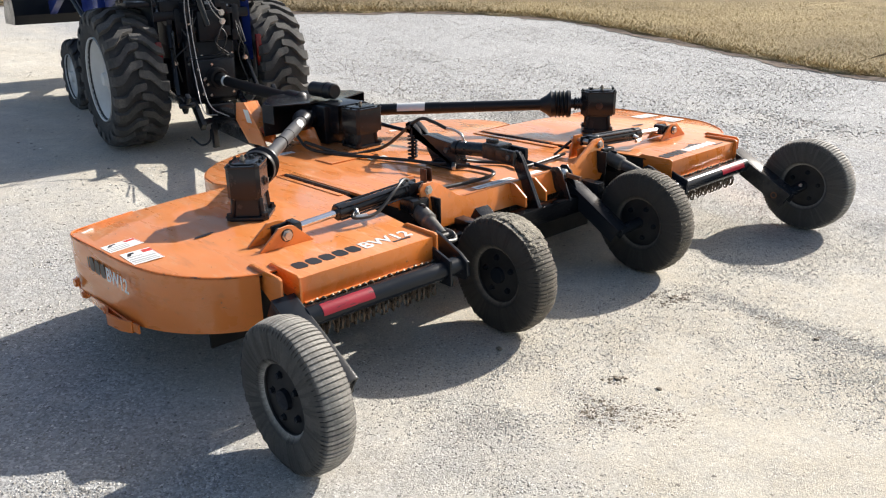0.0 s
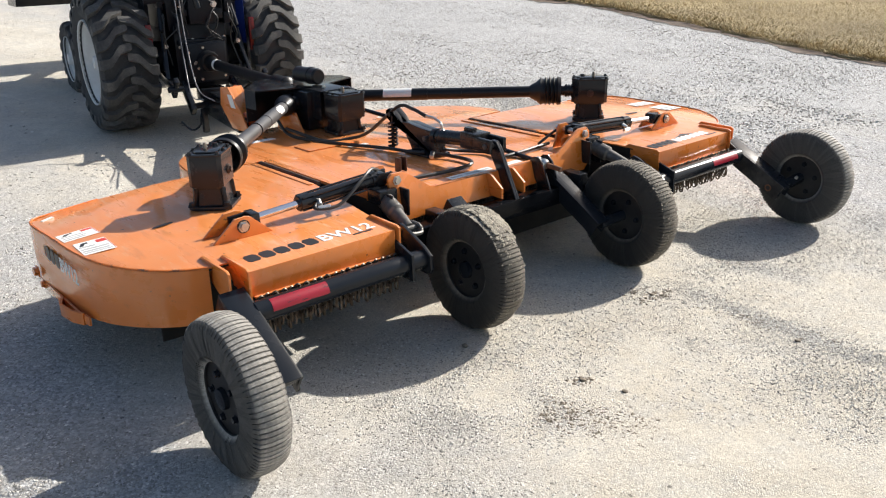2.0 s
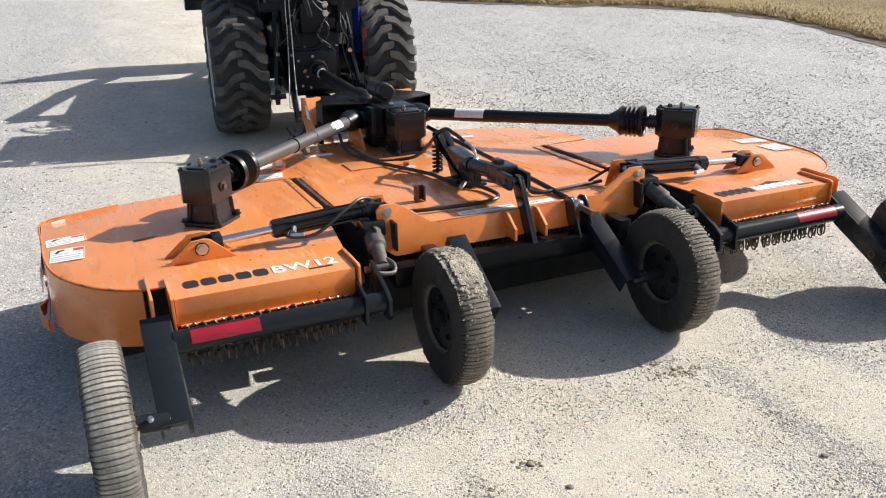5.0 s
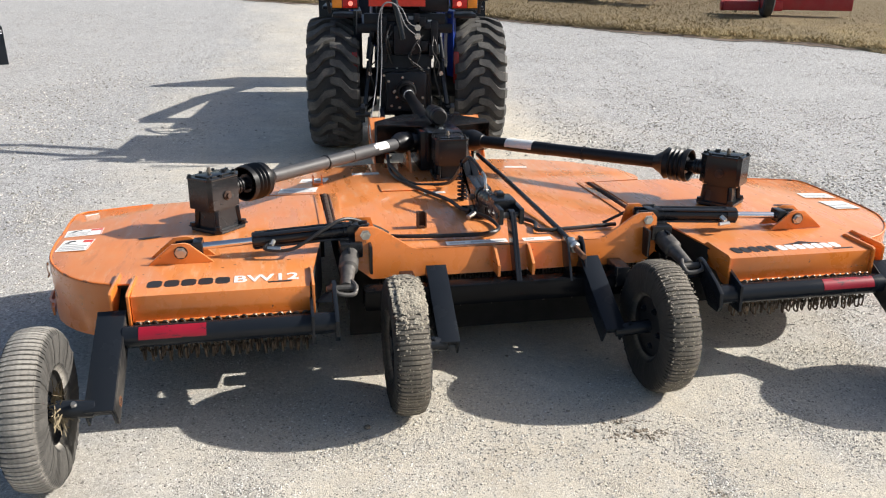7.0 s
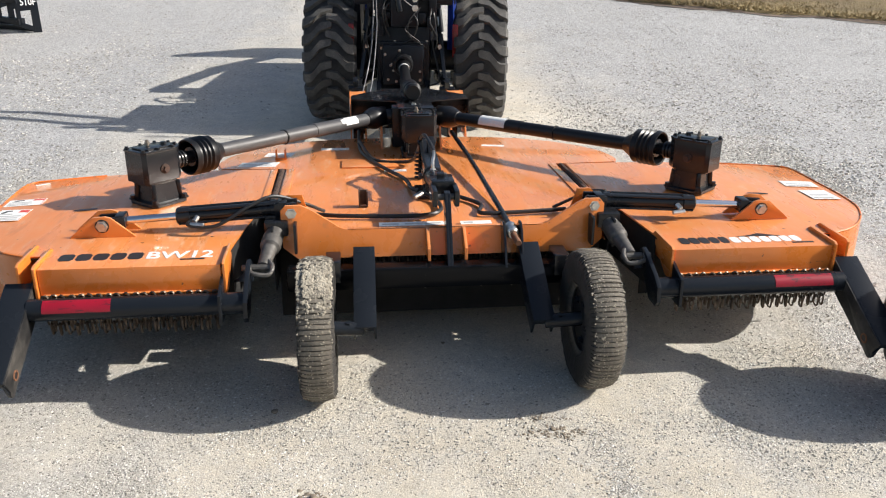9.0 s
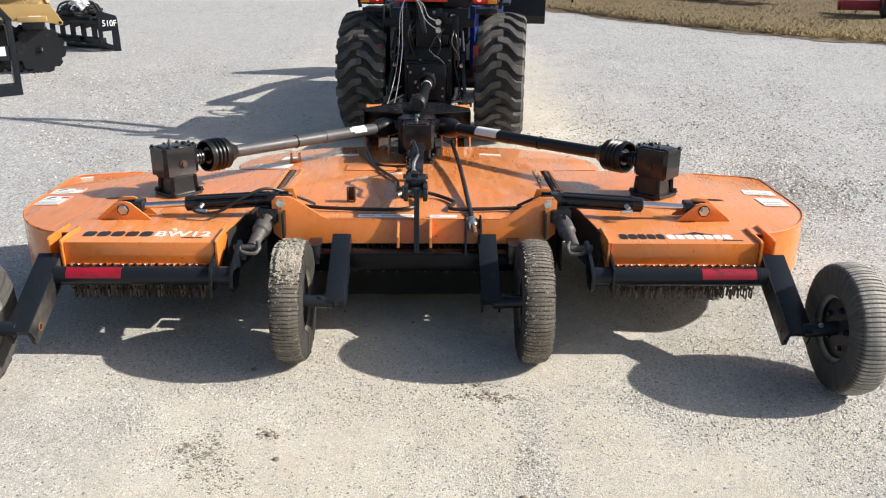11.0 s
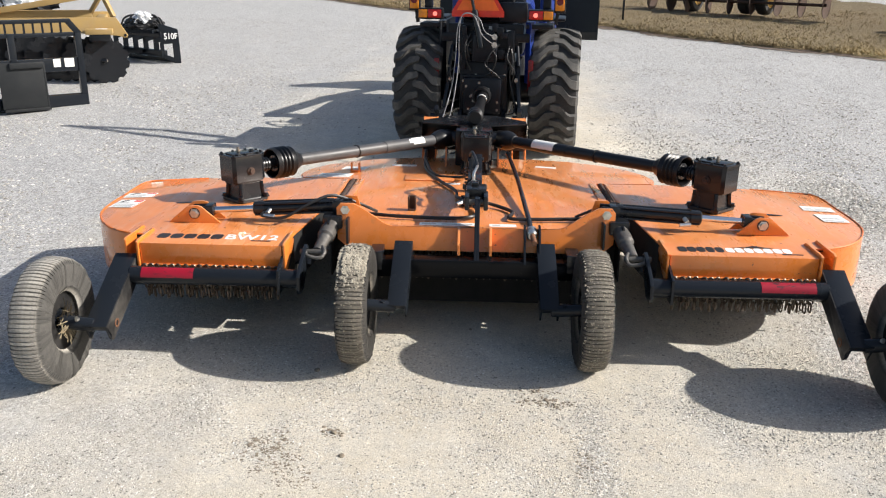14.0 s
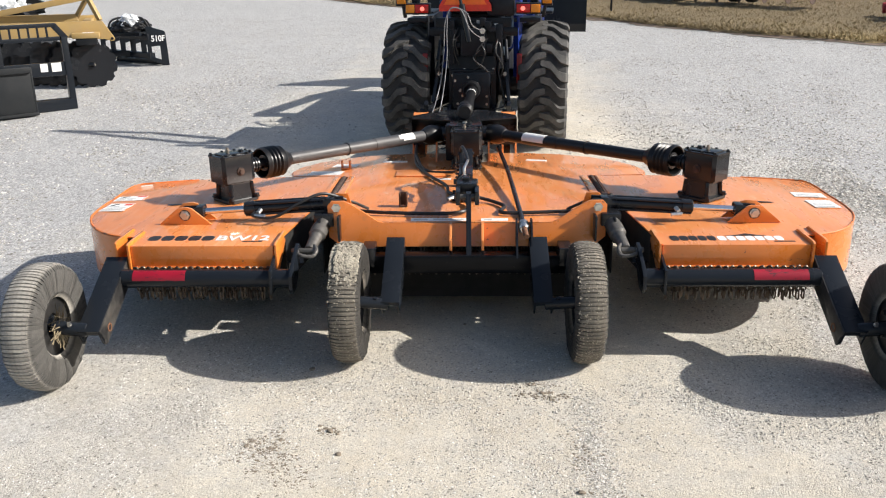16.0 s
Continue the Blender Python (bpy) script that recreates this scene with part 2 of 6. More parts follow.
def gravel_ground(t, b):
    """Rolled limestone fines in tan lanes, with grey crushed stone at the sides and in drifts."""
    p = coord(t)
    xyz = t.nodes.new("ShaderNodeSeparateXYZ")
    t.links.new(p, xyz.inputs[0])
    track = t.nodes.new("ShaderNodeMapping")
    track.inputs["Rotation"].default_value = (0, 0, radians(-24))
    track.inputs["Scale"].default_value = (1.0, 0.22, 1.0)
    t.links.new(p, track.inputs["Vector"])
    lanes = noise_tex(t, 0.8, 5, 0.6, track.outputs["Vector"])
    drift = noise_tex(t, 2.4, 6, 0.65, p)
    side = calc(t, "MAXIMUM", calc(t, "SUBTRACT", xyz.outputs["X"], 0.1), calc(t, "MULTIPLY", xyz.outputs["X"], -1.0))
    side = calc(t, "MULTIPLY_ADD", side, 0.22)
    side.node.inputs[2].default_value = -0.36
    side = calc(t, "MINIMUM", side, 0.26)
    far = calc(t, "MINIMUM", calc(t, "MULTIPLY", calc(t, "MAXIMUM", calc(t, "SUBTRACT", calc(t, "ADD", xyz.outputs["Y"], calc(t, "ABSOLUTE", xyz.outputs["X"])), 5.0), 0.0), 0.045), 0.26)
    side = calc(t, "ADD", side, far)
    coarse = calc(t, "ADD", calc(t, "ADD", side, calc(t, "MULTIPLY", lanes, 0.75)), calc(t, "MULTIPLY", drift, 0.45))
    coarse = ramp(t, coarse, [(0.46, g(0.0)), (0.62, g(0.4)), (0.84, g(0.9))])
    tan, pale = (0.54, 0.49, 0.40), (0.675, 0.635, 0.55)
    fines = mix(t, ramp(t, noise_tex(t, 1.5, 7, 0.65, p), [(0.36, g(0.0)), (0.68, g(1.0))]), tan, pale)
    fines = mix(t, ramp(t, noise_tex(t, 0.22, 4, 0.55, p), [(0.42, g(0.0)), (0.75, g(0.5))]), fines, (0.43, 0.375, 0.29))
    c1, d1 = cells(t, p, 95.0)
    c2, d2 = cells(t, p, 190.0)
    c3, d3 = cells(t, p, 360.0)
    grit = ramp(t, c3, [(0.0, g(0.25)), (0.3, g(0.82)), (0.7, g(1.1)), (1.0, g(1.6))])
    fines = mix(t, 0.8, fines, mix(t, 1.0, fines, grit, "MULTIPLY"))
    peb = ramp(t, c2, [(0.0, (0.15, 0.142, 0.125)), (0.3, (0.36, 0.342, 0.305)), (0.65, (0.51, 0.485, 0.43)), (1.0, (0.8, 0.775, 0.715))])
    some = ramp(t, noise_tex(t, 9.0, 6, 0.7, p), [(0.45, g(0.06)), (0.64, g(0.65))])
    fines = mix(t, some, fines, peb)
    # single larger chips, dark and pale, pressed into the fines
    chip = ramp(t, c1, [(0.0, g(0.30)), (0.06, g(0.45)), (0.08, g(1.0)), (0.90, g(1.0)), (0.93, g(1.22)), (1.0, g(1.35))])
    fines = mix(t, 1.0, fines, chip, "MULTIPLY")
    rock = ramp(t, c1, [(0.0, (0.11, 0.114, 0.122)), (0.3, (0.24, 0.246, 0.258)), (0.6, (0.36, 0.366, 0.376)), (1.0, (0.66, 0.665, 0.67))])
    rock = mix(t, 0.15, rock, peb)
    c = mix(t, coarse, fines, rock)
    t.links.new(c, b.inputs["Base Color"])
    rough1 = calc(t, "ADD", calc(t, "MULTIPLY", coarse, 0.65), 0.14)
    h = calc(t, "MULTIPLY", calc(t, "MULTIPLY", d1, -0.75), rough1)
    h = calc(t, "ADD", h, calc(t, "MULTIPLY", d2, -0.28))
    h = calc(t, "ADD", h, calc(t, "MULTIPLY", noise_tex(t, 170.0, 5, 0.75, p), 0.55))
    h = calc(t, "ADD", h, calc(t, "MULTIPLY", noise_tex(t, 14.0, 4, 0.6, p), 1.1))
    h = calc(t, "MULTIPLY", h, ramp(t, noise_tex(t, 1.7, 6, 0.7, p), [(0.40, g(0.35)), (0.60, g(1.0))]))
    bump(t, b, h, 0.85, 0.008)


GRAVEL = mat("packed_limestone_gravel", gravel_ground, 0.92)


def stone(t, b):
    info = t.nodes.new("ShaderNodeNewGeometry")
    c = ramp(t, info.outputs["Random Per Island"], [(0.0, (0.20, 0.19, 0.168)), (0.3, (0.36, 0.342, 0.305)), (0.65, (0.51, 0.488, 0.44)), (1.0, (0.78, 0.76, 0.71))])
    t.links.new(mix(t, 0.5, c, mix(t, 1.0, c, ramp(t, noise_tex(t, 120.0, 3), [(0.2, g(0.6)), (0.8, g(1.3))]), "MULTIPLY")), b.inputs["Base Color"])


STONE = mat("crushed_stone", stone, 0.9)


def thin_turf(t, p):
    """Browner, thinner turf on the far lawn, golden near by."""
    xyz = t.nodes.new("ShaderNodeSeparateXYZ")
    t.links.new(p, xyz.inputs[0])
    q = calc(t, "ADD", calc(t, "MULTIPLY", xyz.outputs["Y"], 0.06), calc(t, "MULTIPLY", noise_tex(t, 0.7, 5, 0.65, p), 0.6))
    return ramp(t, q, [(0.75, g(0.0)), (1.0, g(0.75))])


def dead_grass(t, b):
    p = coord(t)
    c = ramp(t, noise_tex(t, 0.5, 5, 0.65, p), [(0.3, (0.26, 0.19, 0.085)), (0.5, (0.40, 0.30, 0.14)), (0.72, (0.52, 0.40, 0.20))])
    c = mix(t, ramp(t, noise_tex(t, 26.0, 6, 0.75, p), [(0.35, g(0.0)), (0.7, g(0.8))]), c, (0.17, 0.13, 0.06))
    c = mix(t, ramp(t, noise_tex(t, 0.16, 3, 0.5, p), [(0.45, g(0.0)), (0.65, g(0.6))]), c, (0.13, 0.1, 0.045))
    c = mix(t, thin_turf(t, p), c, (0.15, 0.112, 0.062))
    t.links.new(c, b.inputs["Base Color"])
    bump(t, b, noise_tex(t, 60.0, 5, 0.8, p), 0.9, 0.04)


DRYGRASS = mat("winter_grass_sod", dead_grass, 0.95)


def blade(t, b):
    info = t.nodes.new("ShaderNodeNewGeometry")
    c = ramp(t, info.outputs["Random Per Island"], [(0.0, (0.27, 0.195, 0.085)), (0.4, (0.47, 0.35, 0.16)), (0.85, (0.60, 0.47, 0.25)), (1.0, (0.24, 0.21, 0.085))])
    c = mix(t, thin_turf(t, coord(t)), c, (0.19, 0.145, 0.08))
    t.links.new(c, b.inputs["Base Color"])


BLADE = mat("dry_grass_blade", blade, 0.85)
RIMSOIL = plain("bare_brown_soil", (0.135, 0.10, 0.075), 0.95, 0.0, 0.5, 9, 0.6)
CLOD = plain("dark_soil_clod", (0.21, 0.175, 0.132), 0.95, 0.0, 0.4, 40, 0.5)


# ---- builders ----
def box(bm, size, m=None, bev=0.0):
    r = bmesh.ops.create_cube(bm, size=1.0)
    vs = r["verts"]
    bmesh.ops.scale(bm, vec=size, verts=vs)
    if bev:
        es = list({e for v in vs for e in v.link_edges})
        r = bmesh.ops.bevel(bm, geom=es, offset=bev, segments=2, affect="EDGES", profile=0.6)
        vs = list({v for f in r["faces"] for v in f.verts} | {v for v in vs if v.is_valid})
    bmesh.ops.transform(bm, matrix=m or Matrix(), verts=vs)
    return vs


def slab(bm, lo, hi, bev=0.0):
    c = [(a + b) / 2 for a, b in zip(lo, hi)]
    return box(bm, [abs(b - a) for a, b in zip(lo, hi)], Matrix.Translation(c), bev)


def along(a, b):
    """A frame at a whose z axis points to b, and the distance."""
    a, b = Vector(a), Vector(b)
    d = b - a
    return Matrix.Translation(a) @ d.to_track_quat("Z", "Y").to_matrix().to_4x4(), d.length


def lathe(bm, a, b, profile, seg=24):
    """Turned shape on the axis from a towards b; profile: (distance from a, radius)."""
    m, _ = along(a, b)
    rings = []
    for h, r in profile:
        if r < 1e-5:
            rings.append([bm.verts.new(m @ Vector((0, 0, h)))])
        else:
            rings.append([bm.verts.new(m @ Vector((r * math.cos(6.28318531 * i / seg), r * math.sin(6.28318531 * i / seg), h))) for i in range(seg)])
    for p, q in zip(rings, rings[1:]):
        for i in range(seg):
            j = (i + 1) % seg
            if len(p) == 1 and len(q) > 1:
                bm.faces.new((p[0], q[j], q[i]))
            elif len(q) == 1 and len(p) > 1:
                bm.faces.new((p[i], p[j], q[0]))
            elif len(p) > 1:
                bm.faces.new((p[i], p[j], q[j], q[i]))


def rod(bm, a, b, r, seg=16, bev=0.0):
    _, L = along(a, b)
    c = bev or min(r * 0.12, L * 0.2)
    lathe(bm, a, b, [(0, 0), (0, r - c), (c, r), (L - c, r), (L, r - c), (L, 0)], seg)


def bar(bm, a, b, w, h, bev=0.004, roll=0.0):
    """A square bar from a to b, w wide (level) and h high."""
    m, L = along(a, b)
    q = m.to_3x3()
    z = q @ Vector((0, 0, 1))
    side = Vector((0, 0, 1)).cross(z)
    side = side.normalized() if side.length > 1e-4 else Vector((1, 0, 0))
    up = z.cross(side)
    f = Matrix((side, up, z)).transposed().to_4x4()
    f.translation = (Vector(a) + Vector(b)) / 2
    return box(bm, (w, h, L), f @ pose(0, 0, 0, 0, 0, roll), bev)


def plate(bm, outline, lo, hi, m=None, bev=0.0):
    """An outline in x, y as a sheet from lo to hi, set by m."""
    m = m or Matrix()
    area = sum(a[0] * b[1] - b[0] * a[1] for a, b in zip(outline, outline[1:] + outline[:1]))
    pts = outline if area > 0 else outline[::-1]
    low = [bm.verts.new(m @ Vector((x, y, lo))) for x, y in pts]
    top = [bm.verts.new(m @ Vector((x, y, hi))) for x, y in pts]
    fs = [bm.faces.new(top), bm.faces.new(low[::-1])]
    n = len(pts)
    for i in range(n):
        j = (i + 1) % n
        fs.append(bm.faces.new((low[i], low[j], top[j], top[i])))
    if bev:
        es = list({e for f in fs[:2] for e in f.edges})
        bmesh.ops.bevel(bm, geom=es, offset=bev, segments=2, affect="EDGES", profile=0.6)


def strip(bm, path, lo, hi, thick):
    """A standing sheet that follows a path in x, y."""
    n = len(path)
    side = []
    for i in range(n):
        a, b = Vector(path[max(0, i - 1)]), Vector(path[min(n - 1, i + 1)])
        d = (b - a).normalized()
        side.append(Vector((-d.y, d.x)) * thick / 2)
    rows = []
    for p, s in zip(path, side):
        p = Vector(p)
        l, h = (lo(p), hi) if callable(lo) else (lo, hi)
        rows.append([bm.verts.new((*(p + s), l)), bm.verts.new((*(p - s), l)), bm.verts.new((*(p - s), h)), bm.verts.new((*(p + s), h))])
    for p, q in zip(rows, rows[1:]):
        for i in range(4):
            j = (i + 1) % 4
            bm.faces.new((p[i], p[j], q[j], q[i]))
    bm.faces.new(rows[0][::-1])
    bm.faces.new(rows[-1])


def smooth(points, n=8):
    """A Catmull-Rom curve through the points."""
    P = [Vector(p) for p in points]
    P = [2 * P[0] - P[1], *P, 2 * P[-1] - P[-2]]
    out = []
    for i in range(1, len(P) - 2):
        a, b, c, d = P[i - 1:i + 3]
        for k in range(n):
            u = k / n
            out.append(0.5 * (2 * b + (c - a) * u + (2 * a - 5 * b + 4 * c - d) * u * u + (3 * b - a - 3 * c + d) * u ** 3))
    return out + [P[-2]]


def hose(bm, points, r, n=8, seg=8):
    pts = smooth(points, n)
    ref = Vector((0.31, 0.52, 0.8))
    rings = []
    for i, p in enumerate(pts):
        d = (pts[min(i + 1, len(pts) - 1)] - pts[max(i - 1, 0)]).normalized()
        u = d.cross(ref).normalized()
        w = d.cross(u)
        rings.append([bm.verts.new(p + r * (math.cos(6.2831853 * k / seg) * u + math.sin(6.2831853 * k / seg) * w)) for k in range(seg)])
    for p, q in zip(rings, rings[1:]):
        for k in range(seg):
            bm.faces.new((p[k], p[(k + 1) % seg], q[(k + 1) % seg], q[k]))
    bm.faces.new(rings[0][::-1])
    bm.faces.new(rings[-1])


def bolt(bm, p, axis, r=0.012, h=0.009):
    a = Vector(p)
    z = Vector(axis).normalized()
    lathe(bm, a, a + z, [(0, 0), (0, r * 1.35), (h * 0.25, r * 1.35), (h * 0.25, r), (h, r * 0.95), (h, 0)], 6)


def finish(bm, name, material, angle=32):
    bmesh.ops.recalc_face_normals(bm, faces=bm.faces)
    me = bpy.data.meshes.new(name)
    bm.to_mesh(me)
    bm.free()
    me.materials.append(material)
    me.polygons.foreach_set("use_smooth", [True] * len(me.polygons))
    me.set_sharp_from_angle(angle=radians(angle))
    return me


def part(name, bm, material, parent, label="", m=None):
    """Links a bmesh as one mesh object under a thing or a part."""
    ob = new(name, finish(bm, name, material) if isinstance(bm, bmesh.types.BMesh) else bm)
    ob.parent = parent
    if m is not None:
        ob.matrix_basis = m
    return tagged(ob, label)


def thing(name, label, category, at=(0, 0, 0), rz=0.0, group="", kind=""):
    ob = new(name)
    ob.empty_display_size = 0.2
    ob.matrix_basis = pose(*at, 0, 0, rz)
    return tagged(ob, label, category, group, kind)


def B():
    return bmesh.new()


def lift(x, y):
    """Height of the ground: level behind the cutter, rising gently ahead of it."""
    s = 0.042
    return 0.0 if y < 0 else (s / 2 * y * y if y < 1 else s * (y - 0.5) if y < 26 else s * 25.5)


# ---- ground ----
def ground_sheet():
    xs = np.unique(np.concatenate([np.arange(-4, 4.01, 0.1), np.arange(-14, 14.01, 0.5), np.linspace(-400, 400, 41)]))
    ys = np.unique(np.concatenate([np.arange(-4, 7.01, 0.1), np.arange(-10, 30.01, 0.5), np.linspace(-200, 900, 45)]))
    n = len(ys)
    vs = [(x, y, lift(x, y) + 0.006 * noise.noise((x * 0.9, y * 0.9, 0)) + 0.0025 * noise.noise((x * 4, y * 4, 3))) for x in xs for y in ys]
    fs = [(i * n + j, (i + 1) * n + j, (i + 1) * n + j + 1, i * n + j + 1) for i in range(len(xs) - 1) for j in range(n - 1)]
    me = bpy.data.meshes.new("ground")
    me.from_pydata(vs, [], fs)
    me.materials.append(GRAVEL)
    me.polygons.foreach_set("use_smooth", [True] * len(me.polygons))
    return tagged(new("ground", me), "pale grey-tan packed crushed limestone yard", "gravel ground", kind="structure")


ground_sheet()

# edge of the lawn, from the far left round to the near right
LAWN = [(-30, 50), (-14, 32), (-7, 22.5), (-3.4, 18.1), (-1.8, 16.3), (0.4, 14.8), (2.45, 13.2), (3.3, 12.15), (4.25, 11.1), (5.2, 10.3), (6.1, 9.6), (7.16, 8.95), (8.05, 7.8), (8.35, 6.7), (8.2, 5.4), (7.9, 4.15), (7.55, 2.65), (7.38, 1.8), (7.45, 1.0), (7.9, -2.0), (9.5, -8.0)]


def lawn_edge(n=6):
    return [p.to_2d() for p in smooth([(x, y, 0) for x, y in LAWN], n)]


def lawn():
    """Sod laid over the gravel with a ragged lip, and the blades on it."""
    edge = lawn_edge(24)
    rings = []
    for i, p in enumerate(edge):
        a, b = edge[max(0, i - 1)], edge[min(len(edge) - 1, i + 1)]
        d = (b - a).normalized()
        out = Vector((-d.y, d.x))
        p = p + out * (0.22 * noise.noise((p.x * 1.7, p.y * 1.7, 5)) + 0.1 * noise.noise((p.x * 7, p.y * 7, 9)))
        far = Vector((max(p.x + 30, 60 + p.x), p.y + 60)) if p.y > 4 else Vector((p.x + 200, p.y - 20))
        row = []
        for k, f in enumerate((0.0, 0.06, 0.3, 1.0, 3.0, 8.0)):
            q = p + out * f
            row.append((q.x, q.y, lift(q.x, q.y) + (-0.02, 0.03, 0.05, 0.06, 0.06, 0.06)[k] + 0.02 * noise.noise((q.x * 2, q.y * 2, 1)) * (k > 0)))
        row.append((far.x, far.y, lift(*far) + 0.07))
        row.append((far.x + 250, far.y + 500, lift(*far) + 0.08))
        rings.append(row)
    n = len(rings[0])
    vs = [v for r in rings for v in r]
    fs = [(i * n + k, i * n + k + 1, (i + 1) * n + k + 1, (i + 1) * n + k) for i in range(len(rings) - 1) for k in range(n - 1)]
    me = bpy.data.meshes.new("lawn")
    me.from_pydata(vs, [], fs)
    me.materials.append(DRYGRASS)
    me.polygons.foreach_set("use_smooth", [True] * len(me.polygons))
    tagged(new("lawn", me), "dormant straw-coloured winter lawn along the yard", "lawn", kind="structure")


lawn()


def soil_rim():
    """Bare brown soil in a ragged strip where the lawn meets the gravel."""
    edge = lawn_edge(24)
    V, F = [], []
    for i, p in enumerate(edge):
        a, b = edge[max(0, i - 1)], edge[min(len(edge) - 1, i + 1)]
        d = (b - a).normalized()
        out = Vector((-d.y, d.x))
        w = 0.16 + 0.22 * noise.noise((p.x * 1.3, p.y * 1.3, 3)) + 0.12 * noise.noise((p.x * 6, p.y * 6, 4))
        for f in (-max(0.03, w), 0.25):
            q = p + out * f
            V.append((q.x, q.y, lift(q.x, q.y) + 0.008))
    F = [(2 * i, 2 * i + 1, 2 * i + 3, 2 * i + 2) for i in range(len(edge) - 1)]
    me = bpy.data.meshes.new("soil_edge")
    me.from_pydata(V, [], F)
    me.materials.append(RIMSOIL)
    tagged(new("soil_edge", me), "bare brown soil along the edge of the lawn", "soil", kind="structure")


soil_rim()

# ---- the cutter ----
DECK = 0.505
cutter = thing("rotary_cutter", "wide orange folding-wing rotary cutter with black fittings, hitched behind a tractor", "rotary cutter")


def wing_outline(s):
    """Top plate of a wing without its rear box; s: -1 or 1."""
    curve = [(1.60, -0.235), (1.69, -0.19), (1.77, -0.12), (1.84, -0.02), (1.89, 0.10), (1.915, 0.27), (1.925, 0.50), (1.93, 0.785)]
    front = [(1.82, 0.855), (1.60, 0.925), (1.30, 0.98), (1.06, 0.995), (0.76, 0.99)]
    inner = [(0.755, 0.42), (0.80, 0.15), (0.84, -0.16), (0.865, -0.365), (1.51, -0.365), (1.515, -0.235)]
    return [(s * x, y) for x, y in curve], [(s * x, y) for x, y in front], [(s * x, y) for x, y in inner]


def glyph_bars(parent, material, x, y, w, h, n, m):
    """A row of n plain blocks in place of a trade name."""
    step = w / n
    for i in range(n):
        bm = B()
        a, e = x + (i + 0.07) * step, 0.86 * step
        plate(bm, [(a + 0.18 * e, y), (a + 0.82 * e, y), (a + e, y + 0.2 * h), (a + e, y + 0.8 * h), (a + 0.82 * e, y + h), (a + 0.18 * e, y + h), (a, y + 0.8 * h), (a, y + 0.2 * h)], 0, 0.0012, m)
        part("lettering_block", bm, material, parent)


def lettering(text, size, m, material, parent, label):
    c = bpy.data.curves.new("lettering", "FONT")
    c.body, c.size, c.extrude, c.offset = text, size, 0.0006, 0.0018 * size / 0.1
    c.resolution_u = 3
    tmp = bpy.data.objects.new("lettering", c)
    scene.collection.objects.link(tmp)
    me = bpy.data.meshes.new_from_object(tmp.evaluated_get(bpy.context.evaluated_depsgraph_get()))
    bpy.data.objects.remove(tmp)
    me.transform(m)
    me.materials.clear()
    me.materials.append(material)
    ob = new("lettering", me)
    ob.parent = parent
    return tagged(ob, label)


def decal(parent, corners, z, bands, name="decal", label="white warning decal with small grey print"):
    """A sticker with bars of print; corners: origin, width vector, height vector."""
    o, u, v = (Vector(c) for c in corners)
    f = Matrix(((u.x, v.x, 0, o.x), (u.y, v.y, 0, o.y), (0, 0, 1, z), (0, 0, 0, 1)))
    bm = B()
    plate(bm, [(0, 0), (1, 0), (1, 1), (0, 1)], 0.0, 0.0012, f)
    d = part(name, bm, PAPER, parent, label)
    bm = B()
    for a, b, c, e in bands:
        plate(bm, [(a, b), (c, b), (c, e), (a, e)], 0.0014, 0.002, f)
    part("print", bm, GREYINK, d) if bands else None
    if len(bands) > 2:
        bm = B()
        plate(bm, [(0.66, 0.72), (0.96, 0.72), (0.96, 0.93), (0.66, 0.93)], 0.0014, 0.002, f)
        plate(bm, [(0.97, 0.04), (0.985, 0.04), (0.985, 0.96), (0.97, 0.96)], 0.0014, 0.002, f)
        part("heading", bm, DECALRED, d)
        bm = B()
        plate(bm, [(0.1, 0.68), (0.22, 0.66), (0.3, 0.8), (0.42, 0.82), (0.4, 0.92), (0.22, 0.9)], 0.0014, 0.002, f)
        part("pictogram", bm, INK, d)
    return d


